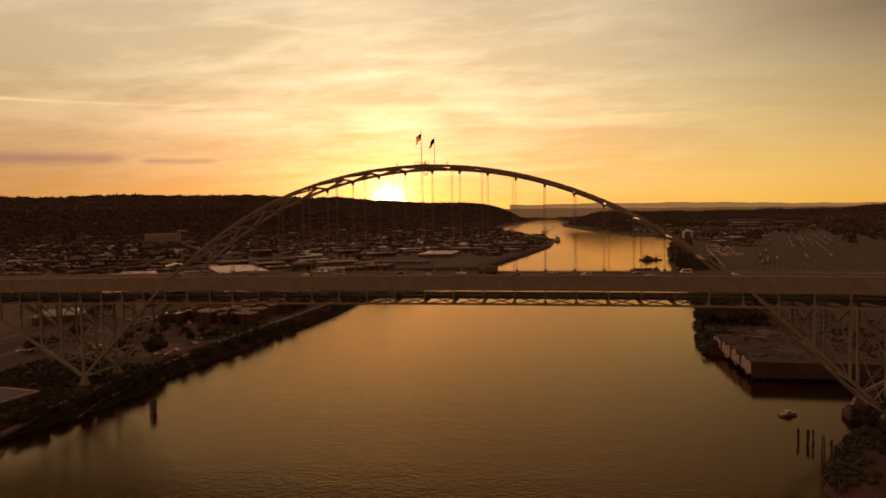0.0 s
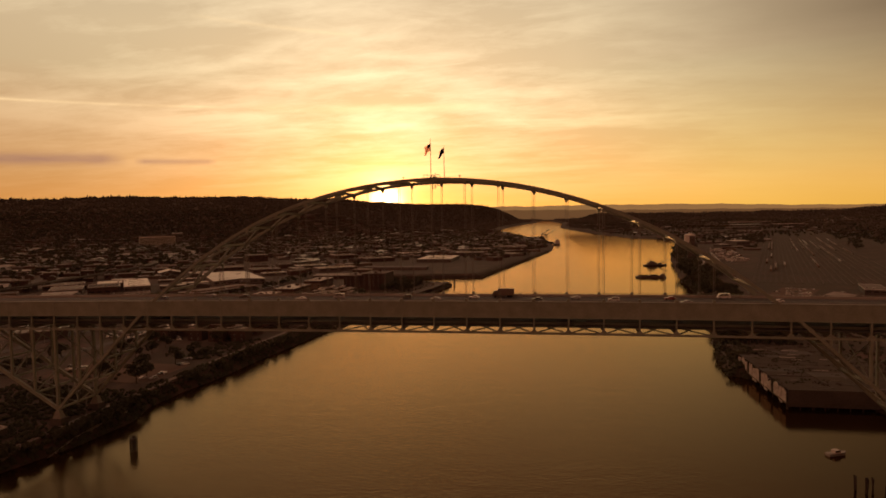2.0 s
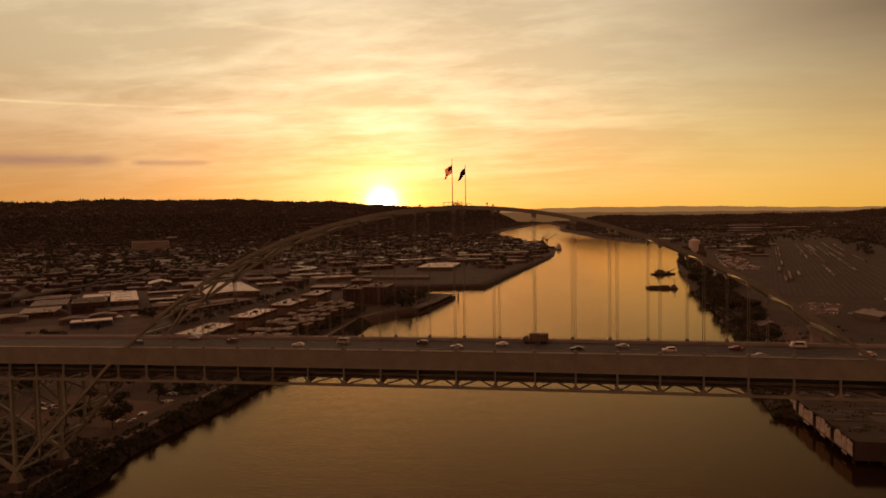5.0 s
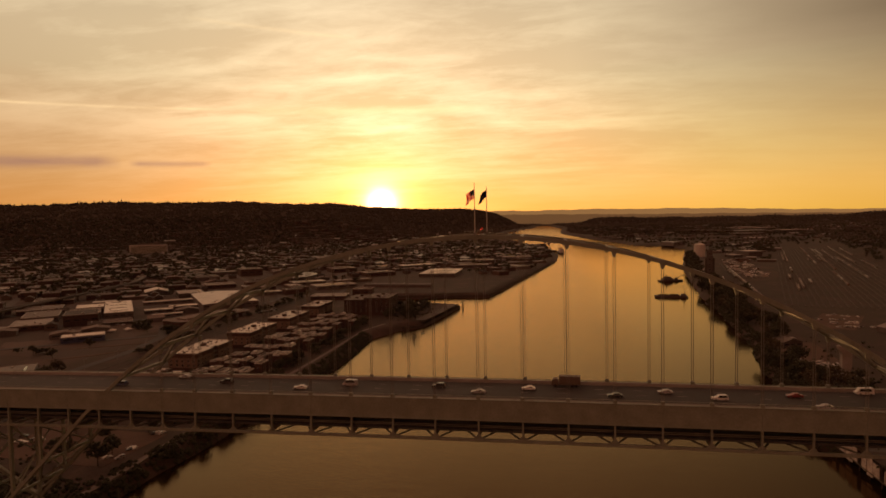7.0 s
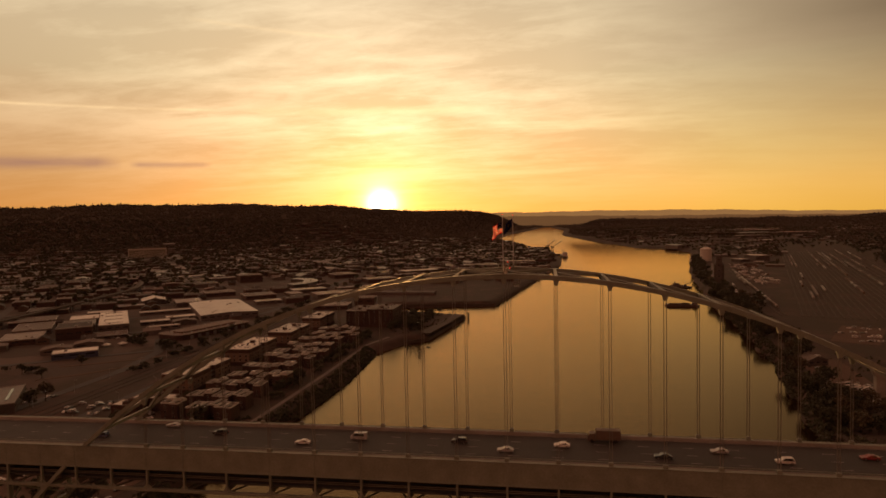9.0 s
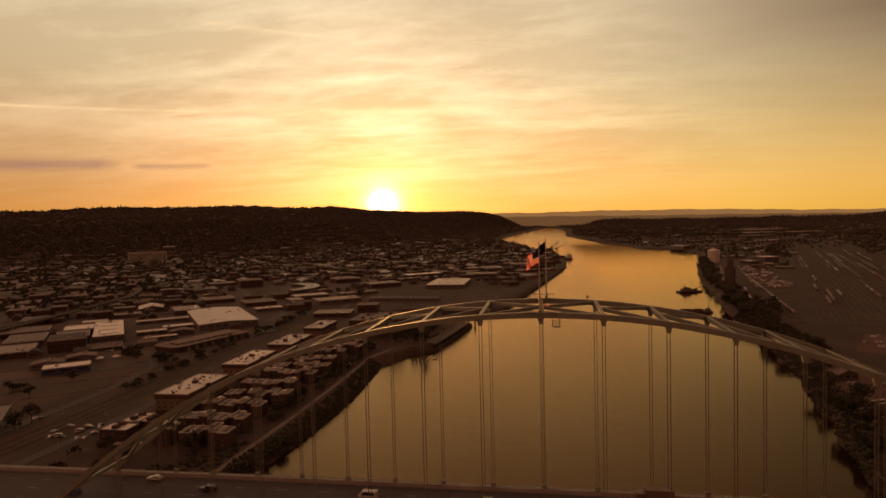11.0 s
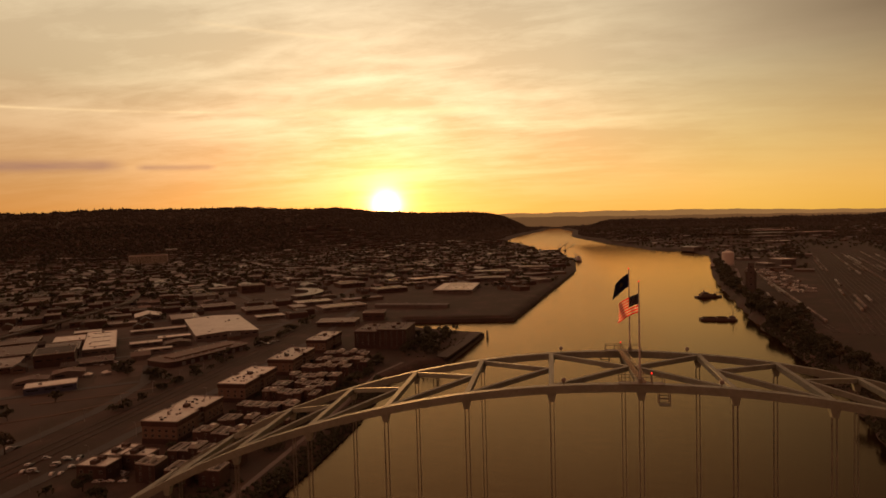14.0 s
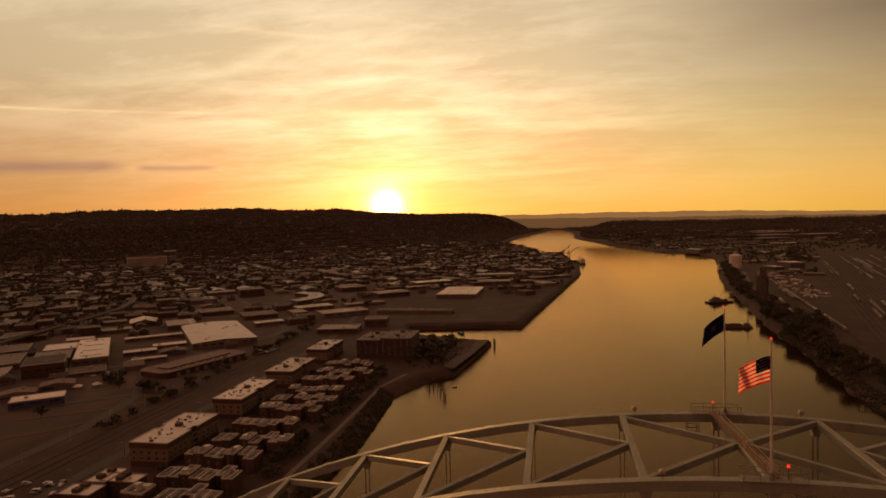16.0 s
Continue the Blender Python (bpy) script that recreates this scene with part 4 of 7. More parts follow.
def lorry(label):
    c = thing("box_truck", label, "truck")
    part("cargo_box", Shape().box(-5.0, -1.25, 1.0, 2.0, 1.25, 3.7), M["truck_tan"], c)
    cab = part("cab", Shape().sweep([[(2.2, y, 0.6), (4.4, y, 0.6), (4.45, y, 1.5), (3.9, y, 2.7), (2.2, y, 2.8)] for y in (-1.15, 1.15)]), M["truck_tan"], c)
    part("windscreen", Shape().add([(4.40, -1.0, 1.6), (4.40, 1.0, 1.6), (3.98, 0.95, 2.6), (3.98, -0.95, 2.6), (4.46, -1.0, 1.6), (4.46, 1.0, 1.6), (4.04, 0.95, 2.6), (4.04, -0.95, 2.6)],
                                   [(0, 3, 2, 1), (4, 5, 6, 7), (0, 1, 5, 4), (1, 2, 6, 5), (2, 3, 7, 6), (3, 0, 4, 7)]), M["glass"], cab)
    part("chassis", Shape().box(-5.0, -0.5, 0.6, 4.2, 0.5, 1.0), M["steel_dark"], c)
    for x in (-3.6, -2.5, 3.2):
        for y in (-1.05, 1.05):
            part("wheel", Shape().tube((x, y - 0.15, 0.5), (x, y + 0.15, 0.5), 0.5, sides=12), M["tyre"], c)
    return c


def hull(length, beam, depth, bow=0.2, sheer=0.0):
    """A hull along x with a pointed bow, from below the water to its deck."""
    rings = []
    for i in range(13):
        u = i / 12
        w = beam / 2 * (1 if u < 1 - bow else math.sqrt(max(0.02, 1 - ((u - 1 + bow) / bow) ** 2)))
        x = (u - 0.5) * length
        z = depth + sheer * max(0, (u - 0.6) / 0.4) ** 2
        rings.append([(x, -w * 0.8, -1.0), (x, w * 0.8, -1.0), (x, w, z), (x, -w, z)])
    return Shape().sweep(rings)


M["frame"] = material("window_frame_paint", (0.30, 0.28, 0.25), 0.6, None, 3.0)
M["glass"] = material("window_glass", (0.02, 0.02, 0.022), 0.12, (0.015, 0.015, 0.018), 3.0, spec=0.8)
M["brick"] = material("red_brown_brick", (0.082, 0.048, 0.037), 0.9, (0.054, 0.033, 0.026), 5.0, 30.0, 0.02, vary=0.2)
M["brick_dark"] = material("dark_brick", (0.075, 0.046, 0.036), 0.9, (0.05, 0.031, 0.025), 5.0, 30.0, 0.02, vary=0.2)
M["stucco"] = material("brown_stucco", (0.12, 0.088, 0.068), 0.9, (0.085, 0.062, 0.048), 6.0, 20.0, 0.01, vary=0.25)
M["stucco_tan"] = material("tan_stucco", (0.20, 0.145, 0.108), 0.9, (0.15, 0.108, 0.08), 6.0, 20.0, 0.01)
M["coping"] = material("pale_coping", (0.54, 0.54, 0.49), 0.55, (0.38, 0.37, 0.33), 4.0)
M["coping_dull"] = material("weathered_coping", (0.26, 0.23, 0.20), 0.7, (0.17, 0.15, 0.13), 4.0)
M["roof_pale"] = material("pale_roof_membrane", (0.60, 0.60, 0.54), 0.5, (0.42, 0.41, 0.37), 9.0, 8.0, vary=0.25)
M["roof_dull"] = material("dull_grey_brown_roof", (0.20, 0.178, 0.158), 0.6, (0.115, 0.100, 0.090), 12.0, 8.0, vary=0.5)
M["roof_grey"] = material("grey_roof_felt", (0.125, 0.108, 0.095), 0.7, (0.082, 0.071, 0.063), 9.0, 8.0, vary=0.45)
M["roof_metal"] = material("ribbed_metal_roof", (0.175, 0.155, 0.138), 0.45, (0.11, 0.096, 0.085), 12.0, 6.0, metal=0.4, vary=0.35)
M["roof_dark"] = material("dark_roof_felt", (0.058, 0.053, 0.048), 0.85, (0.035, 0.032, 0.029), 9.0, 8.0, vary=0.4)
# pink evening light on the far roofs, painted as base colour
M["roof_rose"] = material("pale_rose_roof", (0.58, 0.36, 0.28), 0.5, (0.42, 0.27, 0.21), 30.0, 8.0)
M["roof_rust"] = material("rusty_roof", (0.125, 0.072, 0.052), 0.7, (0.085, 0.052, 0.040), 9.0, 8.0, vary=0.3)
M["wall_grey"] = material("grey_shed_wall", (0.13, 0.11, 0.10), 0.8, (0.085, 0.072, 0.065), 8.0, 8.0, vary=0.4)
M["wall_blue"] = material("blue_shed_wall", (0.06, 0.075, 0.14), 0.7, (0.04, 0.05, 0.1), 8.0)
M["metal_unit"] = material("galvanised_unit", (0.38, 0.37, 0.35), 0.5, (0.26, 0.25, 0.23), 3.0, metal=0.5)
M["door_metal"] = material("roller_door", (0.22, 0.21, 0.2), 0.6, (0.15, 0.14, 0.13), 3.0, vary=0.4)
M["bark"] = material("bark", (0.06, 0.045, 0.03), 0.95, None, 1.0, 20.0)
M["leaf"] = material("deciduous_leaves", (0.048, 0.050, 0.026), 0.85, (0.030, 0.032, 0.017), 2.0, 8.0, vary=0.35)
M["leaf_dry"] = material("dry_leaves", (0.075, 0.060, 0.032), 0.85, (0.046, 0.039, 0.021), 2.0, 8.0, vary=0.35)
M["conifer"] = material("conifer_needles", (0.060, 0.048, 0.034), 0.95, (0.046, 0.037, 0.027), 240.0, 14.0, vary=0.12)
M["tyre"] = material("tyre_rubber", (0.02, 0.02, 0.02), 0.9)
M["lamp_glass"] = material("headlight_glass", (0.6, 0.6, 0.55), 0.2)
M["tail_red"] = material("tail_light_plastic", (0.3, 0.01, 0.01), 0.3)
M["truck_white"] = material("truck_white_paint", (0.55, 0.53, 0.5), 0.45, (0.42, 0.4, 0.37), 3.0)
M["truck_tan"] = material("dull_tan_paint", (0.14, 0.10, 0.075), 0.6, (0.10, 0.075, 0.058), 3.0)
M["freight_pale"] = material("faded_freight_paint", (0.25, 0.215, 0.19), 0.7, (0.12, 0.09, 0.072), 5.0, 8.0, vary=0.4)
M["timber_wet"] = material("wet_timber", (0.045, 0.033, 0.024), 0.8, (0.025, 0.02, 0.015), 2.0, 12.0, 0.02)
M["hull_dark"] = material("dark_hull_paint", (0.05, 0.045, 0.042), 0.6, (0.09, 0.05, 0.035), 5.0)
M["panel_white"] = material("peeling_white_panel", (0.50, 0.46, 0.42), 0.85, (0.20, 0.165, 0.14), 3.0, 9.0)
M["gravel"] = material("rail_ballast", (0.050, 0.037, 0.029), 0.95, (0.030, 0.023, 0.018), 6.0, 24.0)
M["rail"] = material("rusty_rail", (0.16, 0.11, 0.08), 0.6, (0.10, 0.07, 0.05), 9.0, metal=0.5)
M["dirt"] = material("bare_dirt", (0.10, 0.058, 0.040), 0.95, (0.062, 0.038, 0.027), 18.0, 16.0)
M["path"] = material("riverside_path", (0.155, 0.132, 0.115), 0.9, (0.11, 0.094, 0.082), 8.0, 12.0)
M["scrub"] = material("bank_scrub", (0.038, 0.042, 0.020), 0.95, (0.024, 0.025, 0.012), 3.0, 8.0)
PAINTS = [material(n, c, 0.3, tuple(a * 0.8 for a in c), 3.0, spec=0.6) for n, c in
          (("white_car_paint", (0.62, 0.61, 0.58)), ("silver_car_paint", (0.36, 0.36, 0.36)), ("black_car_paint", (0.025, 0.025, 0.028)), ("red_car_paint", (0.22, 0.03, 0.025)), ("blue_car_paint", (0.05, 0.07, 0.14)))]

# ---- traffic on the upper deck ----
PAINT_WORDS = ["white", "silver", "black", "dark red", "dark blue"]


def on_deck(x, lane):
    return pose(x, 1.0 + (lane + 0.5) * (WIDE - 2) / 4, DECK - 0.745 + deck_z(x), 0, 0, 180)


for kind, colour, x, lane in (("suv", 0, 73, 1), ("car", 1, 58, 2), ("car", 2, 42, 1), ("car", 0, 15, 2), ("car", 1, -1, 1), ("suv", 2, -15, 2), ("car", 0, -62, 1), ("suv", 2, -92, 2), ("car", 1, -112, 3), ("van", 1, -46, 2),
                              ("car", 3, 96, 2), ("van", 0, 118, 3), ("car", 0, 135, 1), ("car", 1, 100, 0), ("suv", 4, -130, 1)):
    c = car(kind, PAINTS[colour], PAINT_WORDS[colour] + {"car": " saloon car on the upper bridge deck", "suv": " sport utility car on the upper bridge deck", "van": " van driving on the upper bridge deck"}[kind], "traffic on the bridge")
    c.matrix_basis = on_deck(x, lane)
lorry("dull tan box truck on the upper bridge deck").matrix_basis = on_deck(27, 3)

# ---- left bank: riverside homes ----
for y0, y1, x0, x1, h, lab in ((246, 301, -272, -247.5, 14.5, "five-storey brown apartment block with a pale flat roof"), (335, 390, -271, -248.5, 14.5, "brown brick apartment block with a pale flat roof"),
                               (418, 470, -270, -246, 14.5, "brown brick apartment block with roof stair houses"), (510, 559, -271, -249.5, 14.0, "brown stucco apartment block with a pale flat roof beside the railway")):
    a = apartment(x1 - x0, y1 - y0, h, lab, M["stucco_tan"], M["roof_pale"])
    a.matrix_basis = place((x0 + x1) / 2, (y0 + y1) / 2)
for x, y, w, d, h, lab in ((-214, 562, 25, 50, 18.5, "dark brick riverside apartment tower with a flat roof"), (-184, 556, 32, 46, 21.5, "tall dark brick apartment tower beside the quay")):
    a = apartment(w, d, h, lab, M["brick_dark"], M["roof_grey"], bay=5.5, balconies=False)
    a.matrix_basis = place(x, y)
for x, y, w, d in ((-262, 196, 18, 12), (-250, 212, 20, 10), (-262, 214, 12, 18)):
    a = apartment(w, d, 8.5, "low brick courtyard apartment wing with a pale roof", M["brick"], M["roof_pale"], balconies=False)
    a.matrix_basis = place(x, y)
houses = [townhouse(6.1, 11.0, 9.3, 1), townhouse(6.1, 11.0, 10.3, 2), townhouse(6.1, 12.5, 8.7, 3)]
spots = [[], [], []]
for row, y in enumerate((196, 221, 250, 274, 304, 338, 362, 386, 420, 446, 476)):
    shift = 3.0 if row % 2 else 0.0
    for i in range(7 if row % 3 else 8):
        if row in (0, 3, 6) and i == 2:
            continue
        spots[rng.choice((0, 1, 2))].append(place(-233 + 6.25 * i + shift, y + rng.uniform(-1, 1) + (6 if i == 5 else 0), 0 if row % 2 else 180))
for h, s in zip(houses, spots):
    spread(h, s)

# the greenway, the street and railway beside it
def ribbon(name, points, width, mat, label, category, lift=0.12, step=12.0, kind="structure"):
    """A strip laid on the ground along points, with its edges a little below grade."""
    pts = []
    for (ax, ay), (bx, by) in zip(points, points[1:]):
        n = max(1, int(math.hypot(bx - ax, by - ay) / step))
        pts += [(ax + (bx - ax) * i / n, ay + (by - ay) * i / n) for i in range(n)]
    pts.append(points[-1])
    s = Shape()
    rings = []
    for i, (x, y) in enumerate(pts):
        a, b = pts[max(0, i - 1)], pts[min(len(pts) - 1, i + 1)]
        d = Vector((b[0] - a[0], b[1] - a[1], 0)).normalized()
        nrm = Vector((-d.y, d.x, 0))
        l, r = Vector((x, y, 0)) + nrm * width / 2, Vector((x, y, 0)) - nrm * width / 2
        zl, zr, zm = ground_at(l.x, l.y), ground_at(r.x, r.y), ground_at(x, y)
        z = max(zl, zr, zm)
        rings.append([(l.x, l.y, z - 1.0), (r.x, r.y, z - 1.0), (r.x, r.y, z + lift), (l.x, l.y, z + lift)])
    s.sweep(rings)
    return single(name, s, mat, label, category, kind=kind)


ribbon("pavement", [(-180, -120), (-176, -40), (-176, 40), (-176, 125), (-172, 234), (-170, 320), (-170, 430), (-158, 474)], 3.4, M["path"], "pale riverside walking path along the bank", "path")
ribbon("pavement", [(-104, 640), (-114, 560), (-124, 500)], 13, M["concrete_dark"], "worn concrete wharf along the low quay", "wharf", 0.15)
ribbon("railway_track", [(-103, 638), (-121, 503)], 2.4, M["path"], "old pale rail strip in the wharf", "railway track", 0.3)
ribbon("road", [(-300, 60), (-292, 190), (-290, 420), (-292, 620), (-330, 900)], 9, M["asphalt"], "grey street behind the riverside apartments", "road")
ribbon("road", [(-350, 60), (-352, 300), (-368, 380), (-408, 440), (-412, 530), (-378, 640), (-380, 800), (-430, 1200), (-520, 1700)], 9, M["asphalt"], "worn asphalt avenue beside the railway", "road")
for x in (-316, -323, -331):
    ribbon("railway_track", [(x, 40), (x, 300), (x - 4, 520), (x - 20, 800), (x - 75, 1200)], 2.6, M["gravel"], "single railway track on ballast behind the apartments", "railway track", 0.25)
# ---- the city on the left bank ----
TURN = math.degrees(math.atan2(0.61, 0.79))          # the street grid


def grid_to_world(u, v):
    a = radians(TURN)
    return u * math.cos(a) - v * math.sin(a), u * math.sin(a) + v * math.cos(a)


VIADUCT = [(-640, 330), (-656, 470), (-692, 652), (-731, 826), (-770, 905), (-815, 975)]
FIXED = [(x, y, 6) for (ax, ay), (bx, by) in zip(VIADUCT, VIADUCT[1:]) for x, y in [(ax + (bx - ax) * i / 5, ay + (by - ay) * i / 5) for i in range(5)]]            # discs kept free of other buildings


def put(b, x, y, turn, size):
    b.matrix_basis = place(x, y, turn)
    FIXED.append((x, y, size))


FIXED += [(-440, 300, 40), (-500, 330, 34), (-395, 420, 34), (-425, 440, 24), (-380, 350, 40), (-470, 300, 30)]       # open ground beside the tracks


def old_depot():
    """A low railway depot with rounded ends and a brown felt roof."""
    b = thing("railway_depot", "low railway depot with rounded ends and a brown roof", "depot")

    def plan(w, d, q):
        pts = []
        for sx, sy, a0 in ((1, 1, 0), (-1, 1, 90), (-1, -1, 180), (1, -1, 270)):
            pts += [(sx * (w / 2 - q) + q * math.cos(radians(a0 + 18 * i)), sy * (d / 2 - q) + q * math.sin(radians(a0 + 18 * i))) for i in range(6)]
        return pts

    wall = part("wall", Shape().prism(plan(40, 104, 10), -2, 5.2), M["brick"], b)
    roof = part("roof", Shape().prism(plan(41.2, 105.2, 10.6), 5.2, 5.7), M["roof_rust"], b)
    part("monitor_roof", Shape().prism(plan(18, 78, 4), 5.7, 7.0), M["roof_rust"], roof)
    for i in range(9):
        part("roof_vent", Shape().box(13, -42 + i * 10.2, 5.7, 14.6, -40.6 + i * 10.2, 6.7), M["metal_unit"], roof)
        part("roof_vent", Shape().box(-15, -38 + i * 9.6, 5.7, -14, -37 + i * 9.6, 6.4), M["metal_unit"], roof)
    for i in range(8):
        part("door", Shape().box(19.95, -38 + i * 10.4, 0, 20.12, -33.4 + i * 10.4, 4.0), M["door_metal"], wall)
    put(b, -381, 488, -19, 50)


put(warehouse(72, 150, 7.5, "huge warehouse with a white flat roof and seams", M["roof_white"], M["wall_grey"], 2.0, 8, 0), -447, 640, TURN, 90)
put(warehouse(36, 44, 6, "pale gabled shed with a bright metal roof", M["roof_white"], M["wall_grey"], 4.0, 2), -612, 724, TURN, 38)
for x, y, w, d in ((-521, 619, 66, 13), (-478, 534, 34, 15), (-468, 573, 36, 16), (-442, 500, 34, 9)):
    put(warehouse(w, d, 4.5, "long low shed with a pale roof beside the tracks", M["roof_pale"], M["wall_grey"], 0.0, 3), x, y, TURN, w * 0.5)
for u0, u1, v0, v1, h, lab, roof, wall in ((-114, -82, 674, 800, 9, "broad warehouse with a grey-white roof", "roof_pale", "wall_grey"), (-147, -115, 752, 792, 8, "lower warehouse wing with a grey-white roof", "roof_pale", "wall_grey"),
                                          (-152, -118, 697, 748, 7.5, "older warehouse with a stained roof", "roof_dull", "stucco"), (-154, -119, 648, 692, 13, "windowless dark brick block with a flat roof", "roof_dark", "brick_dark"),
                                          (-118, -84, 632, 662, 3.5, "low lean-to shed with a rusty roof", "roof_rust", "wall_grey"), (-200, -162, 700, 760, 7, "plain warehouse with a dull grey roof", "roof_grey", "wall_grey"),
                                          (-204, -166, 640, 690, 6, "low works hall with a dull brown roof", "roof_dull", "brick"), (-130, -100, 815, 835, 7, "small pale-roofed block behind the warehouses", "roof_pale", "stucco")):
    x, y = grid_to_world((u0 + u1) / 2, (v0 + v1) / 2)
    put(warehouse(u1 - u0, v1 - v0, h, lab, M[roof], M[wall], 0, 4, 4 if h == 9 else 0), x, y, TURN, max(u1 - u0, v1 - v0) * 0.5)
for x, y, t in ((-438, 396, 20), (-426, 405, 60)):
    tent = thing("white_canopy", "small white peaked canopy in a works yard", "canopy", place(x, y, t), group="canopies in the works yard")
    part("cover", Shape().add([(-3.6, -3.6, 2.6), (3.6, -3.6, 2.6), (3.6, 3.6, 2.6), (-3.6, 3.6, 2.6), (0, 0, 4.6), (0, 0, 4.35)], [(0, 1, 4), (1, 2, 4), (2, 3, 4), (3, 0, 4), (1, 0, 5), (2, 1, 5), (3, 2, 5), (0, 3, 5)]), M["roof_white"], tent)
    for px, py in ((-3.4, -3.4), (3.4, -3.4), (3.4, 3.4), (-3.4, 3.4)):
        part("leg", Shape().tube((px, py, -0.3), (px, py, 2.75), 0.07, sides=6), M["metal_unit"], tent)
put(warehouse(38, 20, 6, "blue-walled shed with a pale flat roof", M["roof_pale"], M["wall_blue"], 0, 3), -436, 352, TURN, 26)
put(warehouse(74, 128, 7, "wide riverside warehouse with a bright roof", M["roof_pale"], M["wall_grey"], 0, 6, 6), -196, 1088, 0, 85)
put(warehouse(46, 42, 15, "tall red brick block with a flat roof", M["roof_grey"], M["brick"], 0, 3), -622, 1066, TURN, 40)
old_depot()
for x, y in ((-640, 520), (-700, 610), (-560, 830), (-470, 800)):
    put(warehouse(50, 44, 6.5, "mid-size warehouse with a grey flat roof", M["roof_grey"], M["brick"], 0, 4), x, y, TURN, 40)

for x, y, w, d, h, roof, wall, lab in ((-345, 830, 72, 40, 7, "roof_dull", "wall_grey", "wide low warehouse with a dull brown roof"), (-415, 885, 60, 34, 6, "roof_metal", "wall_grey", "works shed with a ribbed metal roof"),
                                       (-330, 1060, 64, 44, 8, "roof_dull", "brick", "brick warehouse with a dull brown roof"), (-440, 1150, 54, 50, 9, "roof_grey", "brick", "square brick warehouse with a grey roof"),
                                       (-290, 1270, 90, 40, 7, "roof_pale", "wall_grey", "long warehouse with a pale roof near the quay"), (-422, 735, 40, 20, 5, "roof_pale", "wall_grey", "small shed with a pale roof by the tracks"),
                                       (-150, 1270, 70, 46, 8, "roof_dull", "wall_grey", "quay warehouse with a dull roof"), (-160, 1440, 90, 40, 8, "roof_metal", "wall_grey", "quay warehouse with a metal roof"), (-60, 1560, 80, 50, 9, "roof_dull", "wall_grey", "large quay shed with a dull brown roof")):
    put(warehouse(w, d, h, lab, M[roof], M[wall], 0, 4, 2), x, y, TURN if x < -280 else 8, max(w, d) * 0.55)


def low_block():
    put(warehouse(52, 34, 6, "low brick block with a pale brown roof behind the flats", M["roof_dull"], M["brick"], 0, 3), -300, 690, 8, 34)
    put(warehouse(30, 26, 11, "dark red brick block by the railway", M["roof_rust"], M["brick"], 0, 2), -262, 735, 8, 24)


low_block()


def curved_shed():
    """A long shed bent round a curve of the tracks."""
    b = thing("curved_warehouse", "long curved warehouse with a grey metal roof", "warehouse")
    def bent(r0, r1, z0, z1):
        rings = []
        for i in range(25):
            a = radians(-60 + i * 5)
            c, s = math.cos(a), math.sin(a)
            rings.append([(c * r0, s * r0, z0), (c * r1, s * r1, z0), (c * r1, s * r1, z1), (c * r0, s * r0, z1)])
        return Shape().sweep(rings)
    part("wall", bent(62, 88, -3, 6.5), M["wall_grey"], b)
    roof = part("roof", bent(61, 89, 6.52, 7.1), M["roof_metal"], b)
    for i in range(9):
        a = radians(-52 + i * 13)
        x, y = math.cos(a) * 75, math.sin(a) * 75
        part("roof_vent", Shape().box(x - 1.5, y - 1.5, 6.6, x + 1.5, y + 1.5, 8.4), M["metal_unit"], roof)
    return b


put(curved_shed(), -530, 985, 20, 100)

put(warehouse(16, 120, 5, "long low shed with a dull roof beside the dock basin", M["roof_dull"], M["wall_grey"], 1.5, 4), -234, 850, 88, 60)

# repeated kinds of building fill the street grid
kinds = [
    (warehouse(56, 38, 6.5, "flat-roofed warehouse with a dull grey roof", M["roof_dull"], M["wall_grey"], 0, 4, 3, "city warehouses"), 34),
    (warehouse(34, 60, 6.0, "long warehouse with a grey felt roof", M["roof_grey"], M["brick"], 0, 4, 0, "city warehouses"), 36),
    (warehouse(30, 46, 5.5, "gabled shed with a ribbed metal roof", M["roof_metal"], M["wall_grey"], 3.5, 3, 0, "city sheds", "shed"), 28),
    (warehouse(24, 28, 8.0, "small brick commercial block with a dark roof", M["roof_dark"], M["brick"], 0, 3, 0, "city blocks", "commercial_block"), 20),
    (warehouse(64, 44, 7.5, "large warehouse with a dark felt roof", M["roof_dark"], M["wall_grey"], 0, 5, 4, "city warehouses"), 40),
    (warehouse(20, 26, 11.0, "three-storey brick block with a grey roof", M["roof_grey"], M["brick_dark"], 0, 3, 0, "city blocks", "commercial_block"), 18),
    (warehouse(40, 24, 5.0, "low shop building with a dull grey roof", M["roof_dull"], M["stucco"], 0, 3, 0, "city blocks", "commercial_block"), 24),
    (warehouse(12, 14, 5.5, "small wooden house with a pitched dark roof", M["roof_dark"], M["stucco"], 3.0, 1, 0, "hillside houses", "house"), 9),
    (warehouse(26, 18, 5.0, "small works shed with a rusty roof", M["roof_rust"], M["wall_grey"], 2.0, 2, 0, "city sheds", "shed"), 16),
]
spots = [[] for _ in kinds]
r = random.Random(5)
tree_spots = []
cells = []
for i in range(-44, 66):
    for j in range(0, 66):
        x, y = grid_to_world(i * 56.0, j * 56.0)
        cells.append((x + r.uniform(-6, 6), y + r.uniform(-6, 6)))
cx, cy = np.array(cells).T
cd = river_distance(cx, cy)
